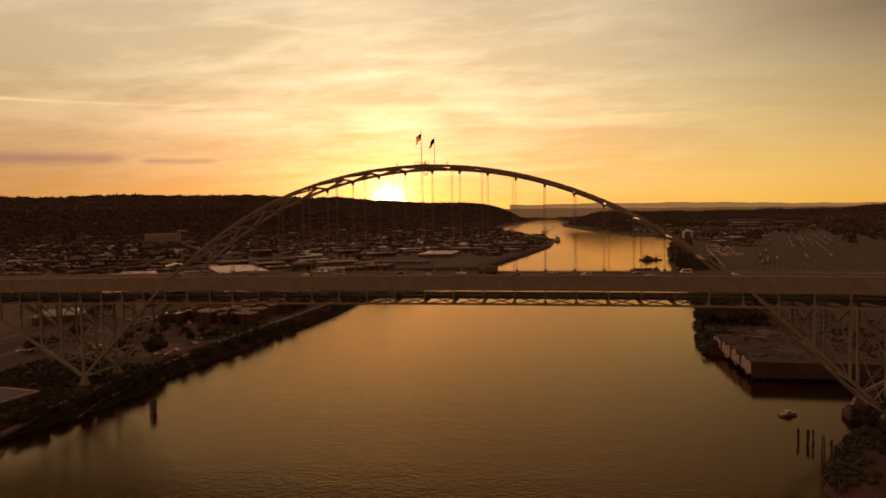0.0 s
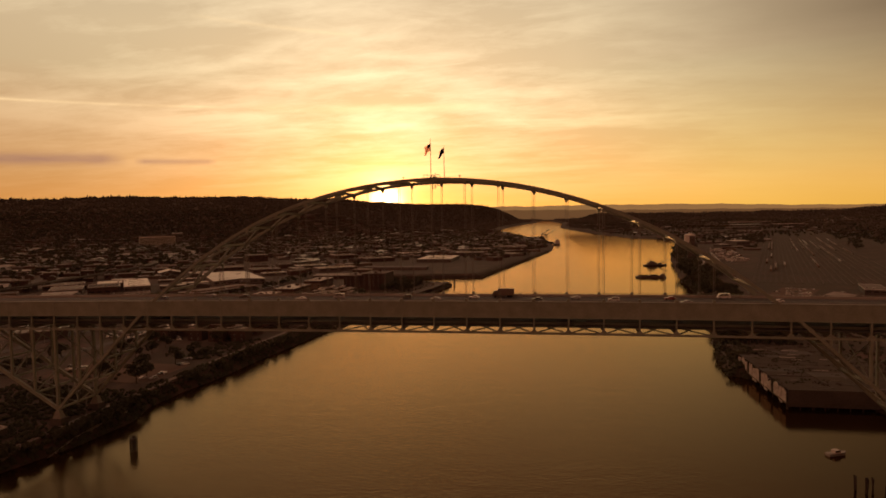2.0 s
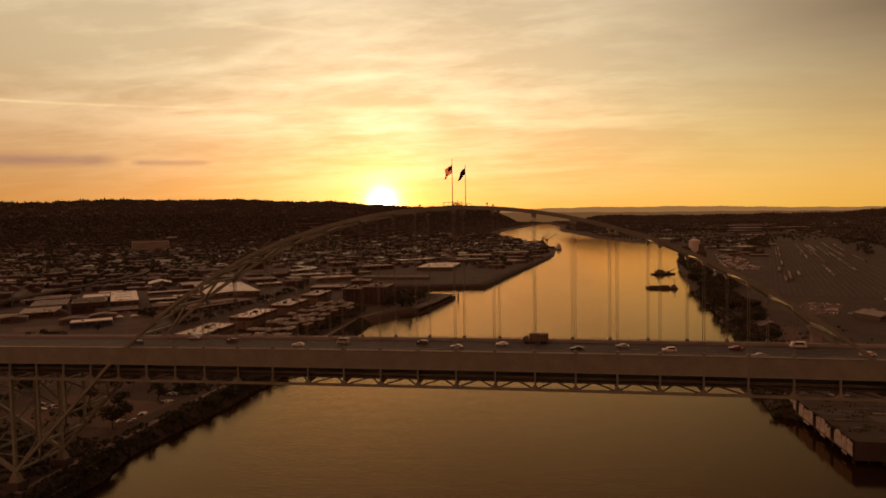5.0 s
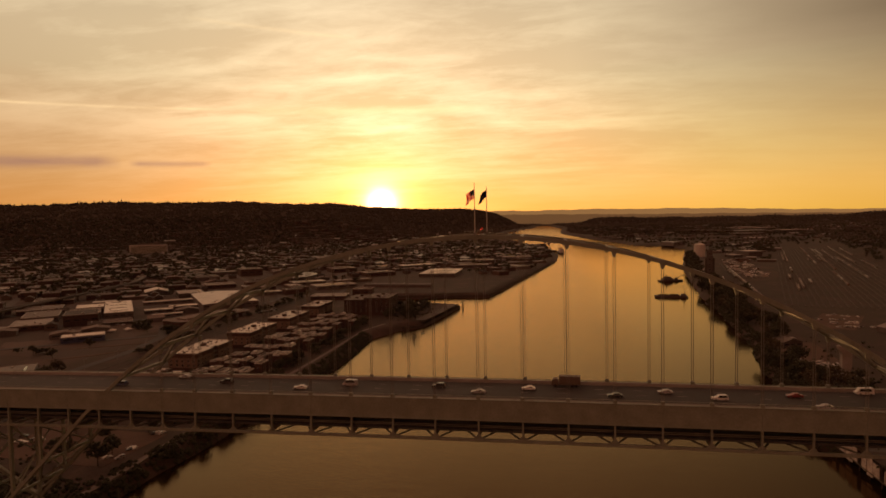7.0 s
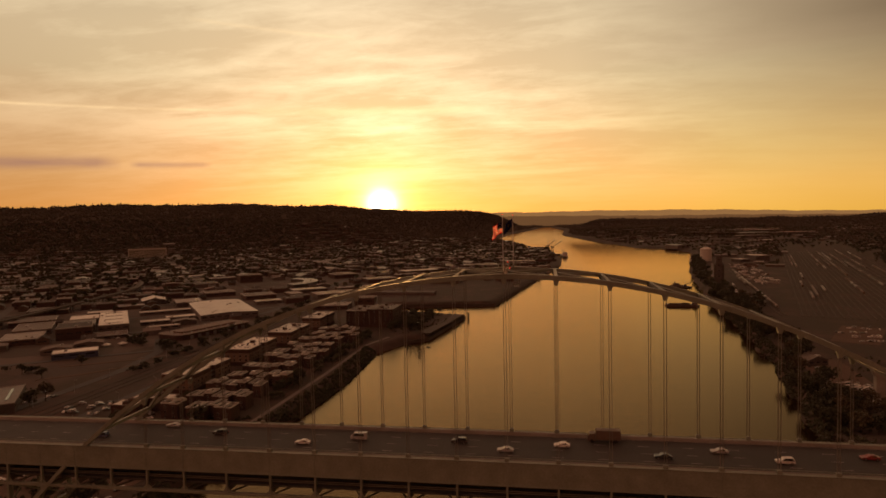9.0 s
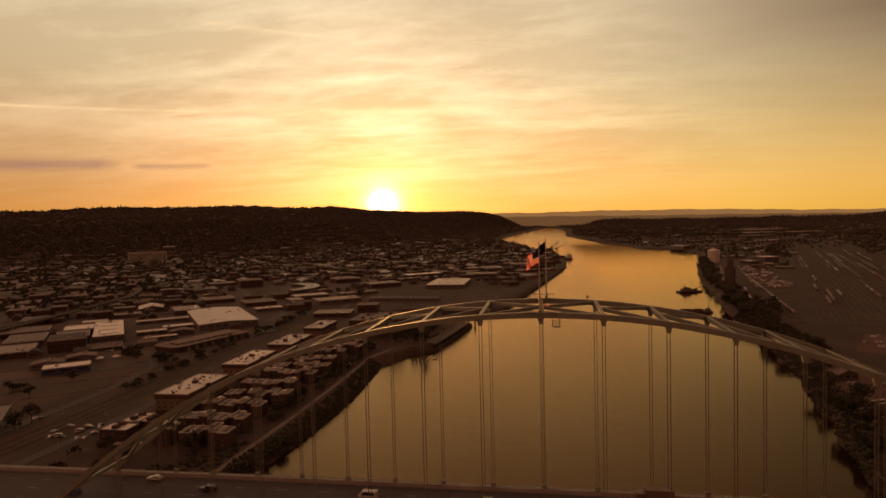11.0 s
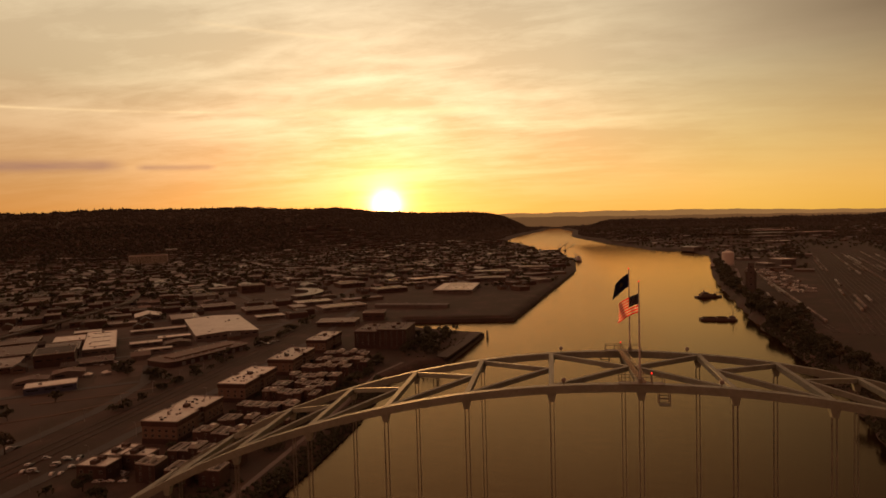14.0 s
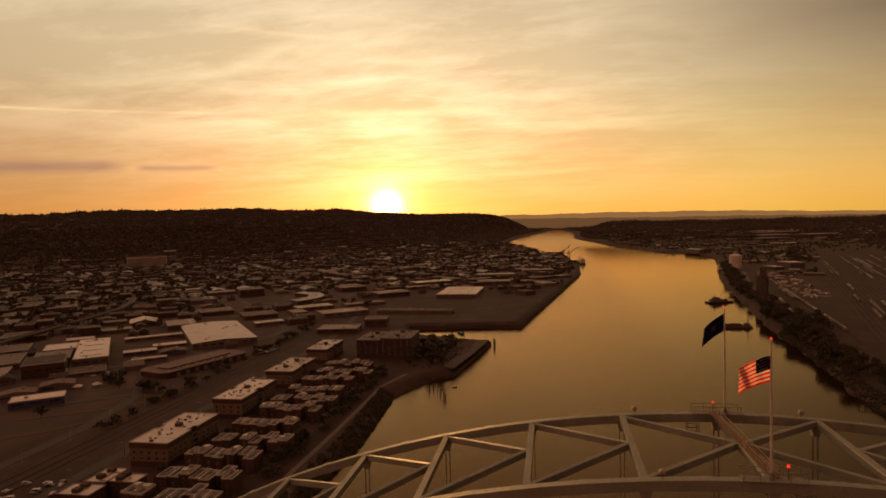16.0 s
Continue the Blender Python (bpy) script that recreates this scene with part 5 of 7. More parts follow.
for x, y, d in zip(cx, cy, cd):
    az, dist = math.degrees(math.atan2(x - 20, y + 160)), math.hypot(x, y)
    if az < -50 or az > 0.5 or dist > 3400 or y < 60 or d < 45:
        continue
    if x > -372 and y < 640:
        continue
    if x > -440 - 0.1 * (y - 700) and 640 <= y < 780:
        continue
    if y > 760 and x > -330 and y < 1010:
        continue
    if abs(x + 350 + max(0, y - 700) * 0.16) < 26:
        continue
    if any(math.hypot(x - a, y - b) < s + 26 for a, b, s in FIXED):
        continue
    q = r.random()
    if q < 0.15:
        for _ in range(5):
            tree_spots.append((x + r.uniform(-24, 24), y + r.uniform(-24, 24)))
        continue
    hill = max(0.0, (math.hypot(x, y) - 2300) / 900) if az < -24 else 0.0
    if r.random() < hill:
        for _ in range(2):
            spots[7].append(place(x + r.uniform(-20, 20), y + r.uniform(-20, 20), TURN + r.choice((0, 90))))
            for _ in range(4):
                tree_spots.append((x + r.uniform(-30, 30), y + r.uniform(-30, 30)))
        continue
    k = r.choices(range(9), (3.6, 4.5, 2.4, 3.5, 4, 2.5, 1.3, 1.2, 1.4))[0]
    m = place(x, y, TURN + r.choice((0, 90, 180)), 0.3)
    spots[k].append(m)
    if kinds[k][1] < 25:
        spots[r.choice((3, 7, 6))].append(place(x + 24, y + 19, TURN, 0.3))
    for _ in range(5):
        if r.random() < 0.62:
            tree_spots.append((x + r.choice((-1, 1)) * r.uniform(22, 34), y + r.uniform(-24, 24)))
# small sheds, huts and yards between the large buildings
taken = [(m.translation.x, m.translation.y, kinds[k][1]) for k in range(9) for m in spots[k]] + FIXED
for _ in range(900):
    x, y = r.uniform(-900, -60), r.uniform(330, 1500)
    if (x > -385 and y < 1020) or river_distance(np.array([x]), np.array([y]))[0] < 40 or abs(x + 350 + max(0, y - 700) * 0.16) < 22:
        continue
    k = r.choice((3, 7, 7, 8, 6))
    size = kinds[k][1] * 0.75
    if any(math.hypot(x - a, y - b) < s * 0.85 + size for a, b, s in taken):
        continue
    taken.append((x, y, size))
    spots[k].append(place(x, y, TURN + r.choice((0, 90)), 0.3))
# works and sheds on the right bank, beyond the yard
for _ in range(230):
    x, y = far(r.uniform(330, 1900), r.uniform(1900, 5600))
    if river_distance(np.array([x]), np.array([y]))[0] < 40 or 0.948 * x - 0.317 * y > 60 and y < 2500:
        continue
    spots[r.choices(range(9), (3, 2, 2, 1, 3, 0.3, 2, 0.3, 1))[0]].append(place(x, y, 18 + r.choice((0, 90)), 0.3))
for _ in range(2600):
    x, y = far(r.uniform(300, 2000), 1750 + 4300 * r.random() ** 1.3)
    if river_distance(np.array([x]), np.array([y]))[0] > 12 and not (0.948 * x - 0.317 * y > 90 and y < 2150):
        tree_spots.append((x, y))
# sheds and trees at both edges of the rail yard
for _ in range(260):
    off, go = r.choice((r.uniform(20, 98), r.uniform(290, 400))), r.uniform(1480, 2450)
    x, y = 0.948 * off + 0.317 * go, -0.317 * off + 0.948 * go
    if river_distance(np.array([x]), np.array([y]))[0] < 25 or 500 < x < 640 and 1500 < y < 1720:
        continue
    if off < 100 and r.random() < 0.16:
        spots[r.choice((3, 6, 8, 8, 2))].append(place(x, y, -18 + r.choice((0, 90)), 0.3))
    else:
        tree_spots.append((x, y))
r.shuffle(tree_spots)
far_city = Joined()
for ((b, _), s), count in zip(zip(kinds, spots), (14, 12, 10, 10, 12, 8, 10, 10, 8)):
    near, rest = near_first(s, count)
    far_city.add(b, rest, ("door", "window_band"))
    spread(b, near)
far_city.finish("distant_buildings", "far low warehouses, shops and houses with pale and dark roofs", "buildings")

hospital = thing("hospital_block", "broad pale multi-storey block on the hill foot", "office building", place(-1500, 1960, 38))
part("wall", Shape().box(-66, -14, -6, 66, 14, 40), M["coping"], hospital)
hr = part("roof", Shape().box(-64, -12.5, 40.02, 64, 12.5, 40.8), M["roof_grey"], hospital)
part("plant_room", Shape().box(-36, -8, 40.5, 40, 8, 45), M["wall_grey"], hr)
for s in range(10):
    part("window_band", Shape().box(-64, -14.1, 2.2 + s * 3.5, 64, -13.9, 3.8 + s * 3.5), M["glass"], hospital)

# streets of the grid nearest to the river
for k in range(-3, 9):
    a, b = grid_to_world(-260 + 0 * k, 380 + 62.0 * k * 2 + 31), grid_to_world(330, 380 + 62.0 * k * 2 + 31)
    pts = [(a[0] + (b[0] - a[0]) * i / 12, a[1] + (b[1] - a[1]) * i / 12) for i in range(13)]
    pts = [q for q in pts if q[0] < -372 and q[1] > 90]
    if len(pts) > 1:
        ribbon("road", pts, 9, M["asphalt"], "worn city street between warehouses", "road", 0.15, 30.0)

for u in (-240, -117, 6, 129, 252):
    a, b = grid_to_world(u, 560), grid_to_world(u, 2300)
    pts = [(a[0] + (b[0] - a[0]) * i / 30, a[1] + (b[1] - a[1]) * i / 30) for i in range(31)]
    pts = [q for q in pts if q[0] < -372 and q[1] > 90]
    ribbon("road", pts, 11, M["asphalt_pale"], "long straight city street towards the hills", "road", 0.22, 40.0)


def viaduct(points, top, width):
    """An elevated highway: deck, edge beams and pairs of round columns under crossheads."""
    v = thing("elevated_highway", "long brown concrete elevated highway on columns through the city", "highway")
    deck, pts = [], []
    for (ax, ay), (bx, by) in zip(points, points[1:]):
        n = max(1, int(math.hypot(bx - ax, by - ay) / 14))
        pts += [(ax + (bx - ax) * i / n, ay + (by - ay) * i / n) for i in range(n)]
    sides = [[], []]
    for i, (x, y) in enumerate(pts):
        a, b = pts[max(0, i - 1)], pts[min(len(pts) - 1, i + 1)]
        nrm = Vector((a[1] - b[1], b[0] - a[0], 0)).normalized()
        z = ground_at(x, y) + top
        l, q = Vector((x, y, z)) + nrm * width / 2, Vector((x, y, z)) - nrm * width / 2
        deck.append([(l.x, l.y, z - 1.4), (q.x, q.y, z - 1.4), (q.x, q.y, z), (l.x, l.y, z)])
        for row, p in zip(sides, (l, q)):
            row.append([(p.x, p.y, z - 1.6), (p.x + 0.4, p.y, z - 1.6), (p.x + 0.4, p.y, z + 0.9), (p.x, p.y, z + 0.9)])
        if i % 3 == 1:
            head = part("crosshead", Shape().beam(l + Vector((0, 0, -2.2)), q + Vector((0, 0, -2.2)), 1.6, 1.5), M["concrete_dark"], v)
            for p in (l.lerp(q, 0.2), l.lerp(q, 0.8)):
                part("column", Shape().tube((p.x, p.y, ground_at(p.x, p.y) - 1), (p.x, p.y, z - 2.9), 0.8, sides=10), M["concrete_dark"], head)
    part("deck", Shape().sweep(deck), M["asphalt_pale"], v)
    for row in sides:
        part("edge_beam", Shape().sweep(row), M["concrete_dark"], v)


viaduct(VIADUCT, 9.0, 11)

# ---- trees ----
trees = [leafy_tree(1, 13, 5.5, M["leaf"], "dark leafy bank tree with a broad crown"), leafy_tree(2, 10, 4.6, M["leaf"], "rounded dark green tree"),
         leafy_tree(3, 15, 5.0, M["leaf_dry"], "tall tree with dry brown-green leaves"), leafy_tree(4, 6, 3.6, M["leaf"], "low shrubby tree on the bank", 150),
         leafy_tree(5, 17, 8.0, M["leaf"], "big spreading dark riverside tree", 420, 0.75)]
tspots = [[], [], [], [], []]
r = random.Random(21)


def plant(x, y, kind=None, k=None):
    i = kind if kind is not None else r.choices((0, 1, 2), (4, 4, 2))[0]
    if x > -400 and ground_at(x, y) < 2.2:
        return
    tspots[i].append(place(x, y, r.uniform(0, 360), 0.4))


for x, y in tree_spots[:7000]:
    plant(x, y)
    if r.random() < 0.2:
        plant(x + r.uniform(-22, 22), y + r.uniform(-22, 22))
banks = [(164, 211), (178, 285), (205, 406), (212, 464), (232, 614), (240, 720), (311, 1173), (425, 1703)]
for (ax, ay), (bx, by) in zip(banks, banks[1:]):
    n = int(math.hypot(bx - ax, by - ay) / 21)
    for i in range(n):
        u = (i + r.random()) / n
        off = 5 + abs(r.gauss(0, 1)) * (11 if 410 < ay < 700 else 7)
        for q in range(r.choice((1, 1, 2)) if 280 < ay < 410 else r.choice((2, 3, 4, 5, 6))):
            o = off + abs(r.gauss(0, 7))
            plant(ax + (bx - ax) * u + o, ay + (by - ay) * u + r.gauss(0, 7), 3 if o < 5.5 else r.choice((0, 1, 2, 4, 4)))
for i in range(64):
    y = r.uniform(-110, 210)
    x = np.interp(y, [b[1] for b in LEFT_BANK[1:10]], [b[0] for b in LEFT_BANK[1:10]]) - r.uniform(2, 7)
    plant(x, y, 3)
for i in range(44):
    y = r.uniform(300, 720)
    plant(-338 - 0.02 * (y - 300) + r.gauss(0, 3), y, r.choice((1, 3, 3)))
for i in range(26):
    u = r.random()
    plant(-432 + 104 * u + r.gauss(0, 5), 428 - 52 * u + r.gauss(0, 6), r.choice((1, 3, 3)))
for i in range(7):
    plant(r.uniform(-455, -400), r.uniform(270, 335), r.choice((1, 3)))
for i in range(9):
    plant(r.uniform(-215, -190), r.uniform(20, 190), r.choice((1, 3, 0)))
for i in range(16):
    plant(r.uniform(-300, -230), r.uniform(60, 180), r.choice((1, 3)))
for i in range(44):
    plant(r.uniform(-170, -128), r.uniform(500, 655), r.choice((3, 1, 0)))
for i in range(40):
    plant(r.uniform(-186, -176), r.uniform(240, 480), r.choice((3, 3, 1)))
for i in range(26):
    plant(r.uniform(-246, -236), r.uniform(200, 490), 3)
for i in range(150):
    q = Vector((0.948, -0.317, 0)) * r.uniform(0, 56) + Vector((0.317, 0.948, 0)) * r.uniform(520, 870)
    if river_distance(np.array([q.x]), np.array([q.y]))[0] > 8:
        plant(q.x, q.y)
for i in range(8):
    plant(r.uniform(176, 196), r.uniform(262, 330), r.choice((0, 1, 0)))
for i in range(40):
    plant(r.uniform(190, 260), r.uniform(-110, 70), 3)
for i in range(46):
    plant(r.uniform(169, 222), r.uniform(206, 264), r.choice((0, 1, 0, 2, 3)))
for i in range(16):
    plant(r.uniform(161, 178), r.uniform(166, 226), 3)
for i in range(30):
    plant(r.uniform(162, 214), r.uniform(-120, 4), r.choice((0, 1, 3)))
far_trees = Joined()
thin = [leafy_tree(11, 12, 5.2, M["leaf"], "", 30, 2.3), leafy_tree(12, 10, 4.6, M["leaf"], "", 28, 2.3), leafy_tree(13, 14, 5.0, M["leaf_dry"], "", 30, 2.2), leafy_tree(14, 6, 3.8, M["leaf"], "", 24, 2.1), leafy_tree(15, 16, 8.0, M["leaf"], "", 60, 1.7)]
for t, u, s, count in zip(trees, thin, tspots, (46, 42, 26, 46, 40)):
    near, rest = near_first(s, count)
    far_trees.add(u, rest)
    spread(t, near)
    for o in (*u.children_recursive, u):
        bpy.data.objects.remove(o)
far_trees.finish("distant_trees", "dark street and bank trees farther off", "trees")


def forest():
    """Conifers and broad crowns on the hills and the bluff, past counting."""
    r = np.random.default_rng(4)
    n = 150000
    az = np.radians(r.uniform(-56, 44, n))
    d = 1500 + 3250 * np.sqrt(r.random(n))
    x, y = d * np.sin(az), d * np.cos(az) - 60
    away = river_distance(x, y)
    z = land_height(x, y, away)
    keep = (z > 26) & (away > 45)
    x, y, z = x[keep][:62000], y[keep][:62000], z[keep][:62000]
    k = len(x)
    h, w = np.where(r.random(k) < 0.09, r.uniform(13, 20, k), r.uniform(6, 9.5, k)), r.uniform(5.5, 9.0, k)
    w = np.where(h > 12, w * 0.6, w)
    a = r.uniform(0, 6.28, k)
    verts = []
    sides = 4
    ring = np.arange(sides) * 2 * np.pi / sides
    for lvl, (zz, ww) in enumerate(((0.0, 0.8), (0.42, 1.0))):
        ang = ring[None] + a[:, None] + lvl * 0.6
        rad = w[:, None] * ww * r.uniform(0.7, 1.2, (k, sides))
        verts.append(np.stack([x[:, None] + rad * np.cos(ang), y[:, None] + rad * np.sin(ang), (z - 1 + h * zz)[:, None] + 0 * ang], -1))
    tip = np.stack([x + r.normal(0, 0.8, k), y + r.normal(0, 0.8, k), z + h], -1)[:, None]
    v = np.concatenate(verts + [tip], 1)
    m = v.shape[1]
    tri = []
    for i in range(sides):
        j = (i + 1) % sides
        tri += [(i, j, sides + j), (i, sides + j, sides + i), (sides + i, sides + j, 2 * sides)]
    f = ((np.arange(k) * m)[:, None, None] + np.array(tri)[None]).reshape(-1, 3)
    me = bpy.data.meshes.new("forest")
    me.from_pydata(v.reshape(-1, 3).tolist(), [], f.tolist())
    me.materials.append(M["conifer"])
    me.shade_smooth()
    tagged(new("forest", me), "dense dark conifer forest over the hills", "forest", kind="stuff")


forest()


def far_ridges():
    """Ranges at the edge of sight: flat sheets that glow in the colour of haze."""
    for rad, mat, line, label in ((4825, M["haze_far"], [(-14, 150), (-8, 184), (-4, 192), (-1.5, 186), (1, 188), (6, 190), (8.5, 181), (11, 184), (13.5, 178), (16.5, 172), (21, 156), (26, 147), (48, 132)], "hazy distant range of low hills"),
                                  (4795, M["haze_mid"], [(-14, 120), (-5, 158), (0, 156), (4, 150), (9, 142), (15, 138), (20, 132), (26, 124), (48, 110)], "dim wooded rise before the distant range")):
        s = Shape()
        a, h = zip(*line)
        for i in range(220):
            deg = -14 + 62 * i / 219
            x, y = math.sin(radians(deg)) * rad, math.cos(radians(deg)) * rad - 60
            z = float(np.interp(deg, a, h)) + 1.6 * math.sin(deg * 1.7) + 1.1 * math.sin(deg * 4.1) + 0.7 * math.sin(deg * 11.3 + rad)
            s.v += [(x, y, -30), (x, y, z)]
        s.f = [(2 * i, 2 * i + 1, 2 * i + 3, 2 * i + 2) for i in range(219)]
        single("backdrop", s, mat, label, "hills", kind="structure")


far_ridges()

# ---- right bank: rail yard ----
ALONG, ACROSS = Vector((0.317, 0.948, 0)), Vector((0.948, -0.317, 0))
offsets = [100, 107, 114, 121, 128, 135, 142, 150, 158, 166, 174, 182, 190, 198, 206, 214, 222, 231, 240, 250, 260, 270, 282]
for off in offsets:
    a, b = ACROSS * off + ALONG * (700 if off > 90 else 640), ACROSS * off + ALONG * (2150 if off > 90 else 1500)
    tr = ribbon("railway_track", [(a.x, a.y), (b.x, b.y)], 3.0, M["gravel"], "straight railway track on brown ballast in the yard", "railway track", 0.2, 40.0)
    for g in (-0.75, 0.75):
        rail = Shape()
        n = 36
        pts = [a + (b - a) * (i / n) + ACROSS * g for i in range(n + 1)]
        rail.sweep([[(p.x - 0.06, p.y, ground_at(p.x, p.y) + 0.2), (p.x + 0.06, p.y, ground_at(p.x, p.y) + 0.2), (p.x + 0.06, p.y, ground_at(p.x, p.y) + 0.42), (p.x - 0.06, p.y, ground_at(p.x, p.y) + 0.42)] for p in pts])
        part("rail", rail, M["rail"], tr)


def freight_car(kind, mat, label):
    c = thing("freight_car", label, "freight car", group="freight cars in the yard")
    if kind == "box":
        part("body", Shape().sweep([[(-1.5, y, 1.1), (1.5, y, 1.1), (1.4, y, 3.6), (0.6, y, 3.9), (-0.6, y, 3.9), (-1.4, y, 3.6)] for y in (-7.6, 7.6)]), mat, c)
        part("door", Shape().box(1.40, -1.6, 1.3, 1.54, 1.6, 3.4), M["door_metal"], c)
    elif kind == "tank":
        part("tank", Shape().tube((0, -7.2, 2.7), (0, 7.2, 2.7), 1.5, sides=14), mat, c)
        part("dome", Shape().tube((0, 0, 4.1), (0, 0, 4.7), 0.6, sides=10), mat, c)
    else:
        part("hopper", Shape().sweep([[(-1.1, y, 1.2), (1.1, y, 1.2), (1.45, y, 2.0), (1.45, y, 3.5), (-1.45, y, 3.5), (-1.45, y, 2.0)] for y in (-6.8, 6.8)]), mat, c)
        part("hatch", Shape().box(-0.5, -6.2, 3.5, 0.5, 6.2, 3.7), M["metal_unit"], c)
    part("underframe", Shape().box(-1.2, -7.9, 0.85, 1.2, 7.9, 1.15), M["steel_dark"], c)
    for y in (-5.4, 5.4):
        bog = Shape().box(-1.0, y - 1.2, 0.45, 1.0, y + 1.2, 0.86)
        for dy in (-0.85, 0.85):
            bog.tube((-0.85, y + dy, 0.45), (0.85, y + dy, 0.45), 0.45, sides=10)
        part("bogie", bog, M["steel_dark"], c)
    return c


stock = [freight_car("box", M["freight_pale"], "pale freight boxcar standing on a yard track"), freight_car("box", M["roof_rust"], "rusty brown boxcar standing on a yard track"),
         freight_car("tank", M["hull_dark"], "black tank car standing on a yard track"), freight_car("hopper", M["metal_unit"], "grey covered hopper standing on a yard track")]
cars = [[], [], [], []]
r = random.Random(8)
RUNS = [(114, ((1040, 1110), (1500, 1840))), (121, ((880, 960), (1180, 1290), (1480, 1950))), (128, ((910, 1050),)), (142, ((980, 1040),)), (166, ((1500, 1560),)), (174, ((1420, 2130),)),
        (190, ((960, 1200), (1500, 1700))), (198, ((1260, 2100),)), (206, ((1700, 2000),)), (222, ((1480, 1970),)), (231, ((1090, 1660),)), (250, ((1440, 2130),)), (270, ((1300, 1500), (1700, 2000)))]
for off, runs in RUNS:
    k = r.randrange(4)
    for lo, hi in runs:
        s = lo
        while s < hi:
            if r.random() < 0.25:
                k = r.randrange(4)
            p = ACROSS * off + ALONG * s
            cars[0 if r.random() < 0.22 else k].append(pose(p.x, p.y, ground_at(p.x, p.y) + 0.40, 0, 0, -math.degrees(math.atan2(0.317, 0.948))))
            s += 16.4
# a train on the line that bends towards the river
for x0, y0, x1, y1, lo, hi in ((312, 701, 427, 1312, 0, 0.97), (306.5, 702, 421.5, 1313, 0.45, 0.7), (292, 796, 338, 987, 0, 1)):
    way = Vector((x1 - x0, y1 - y0, 0))
    n = int(way.length / 16.4)
    line = ribbon("railway_track", [(x0 - way.x * 0.1, y0 - way.y * 0.1), (x1 + way.x * 0.1, y1 + way.y * 0.1)], 3.2, M["gravel"], "single railway track on brown ballast by the bank trees", "railway track", 0.2, 40.0)
    for g in (-0.75, 0.75):
        rail = Shape()
        for i in range(-3, 40):
            p = Vector((x0 + g, y0, 0)) + way * (i / 37)
            z = ground_at(p.x, p.y)
            rail.v += [(p.x - 0.06, p.y, z + 0.2), (p.x + 0.06, p.y, z + 0.2), (p.x + 0.06, p.y, z + 0.42), (p.x - 0.06, p.y, z + 0.42)]
        rail.f = [(4 * i + a, 4 * i + (a + 1) % 4, 4 * i + 4 + (a + 1) % 4, 4 * i + 4 + a) for i in range(42) for a in range(4)]
        part("rail", rail, M["rail"], line)
    for i in range(n):
        u = (i + 0.5) / n
        if lo <= u <= hi and r.random() < 0.94:
            p = Vector((x0, y0, 0)) + way * u
            cars[r.choices((0, 1, 3), (5, 1, 3))[0]].append(pose(p.x, p.y, ground_at(p.x, p.y) + 0.40, 0, 0, -math.degrees(math.atan2(way.x, way.y))))
far_cars = Joined()
for c, s in zip(stock, cars):
    near, rest = near_first(s, 26)
    far_cars.add(c, rest, ("bogie",))
    spread(c, near)
far_cars.finish("distant_freight_cars", "strings of pale and rusty freight cars farther up the yard", "freight cars")
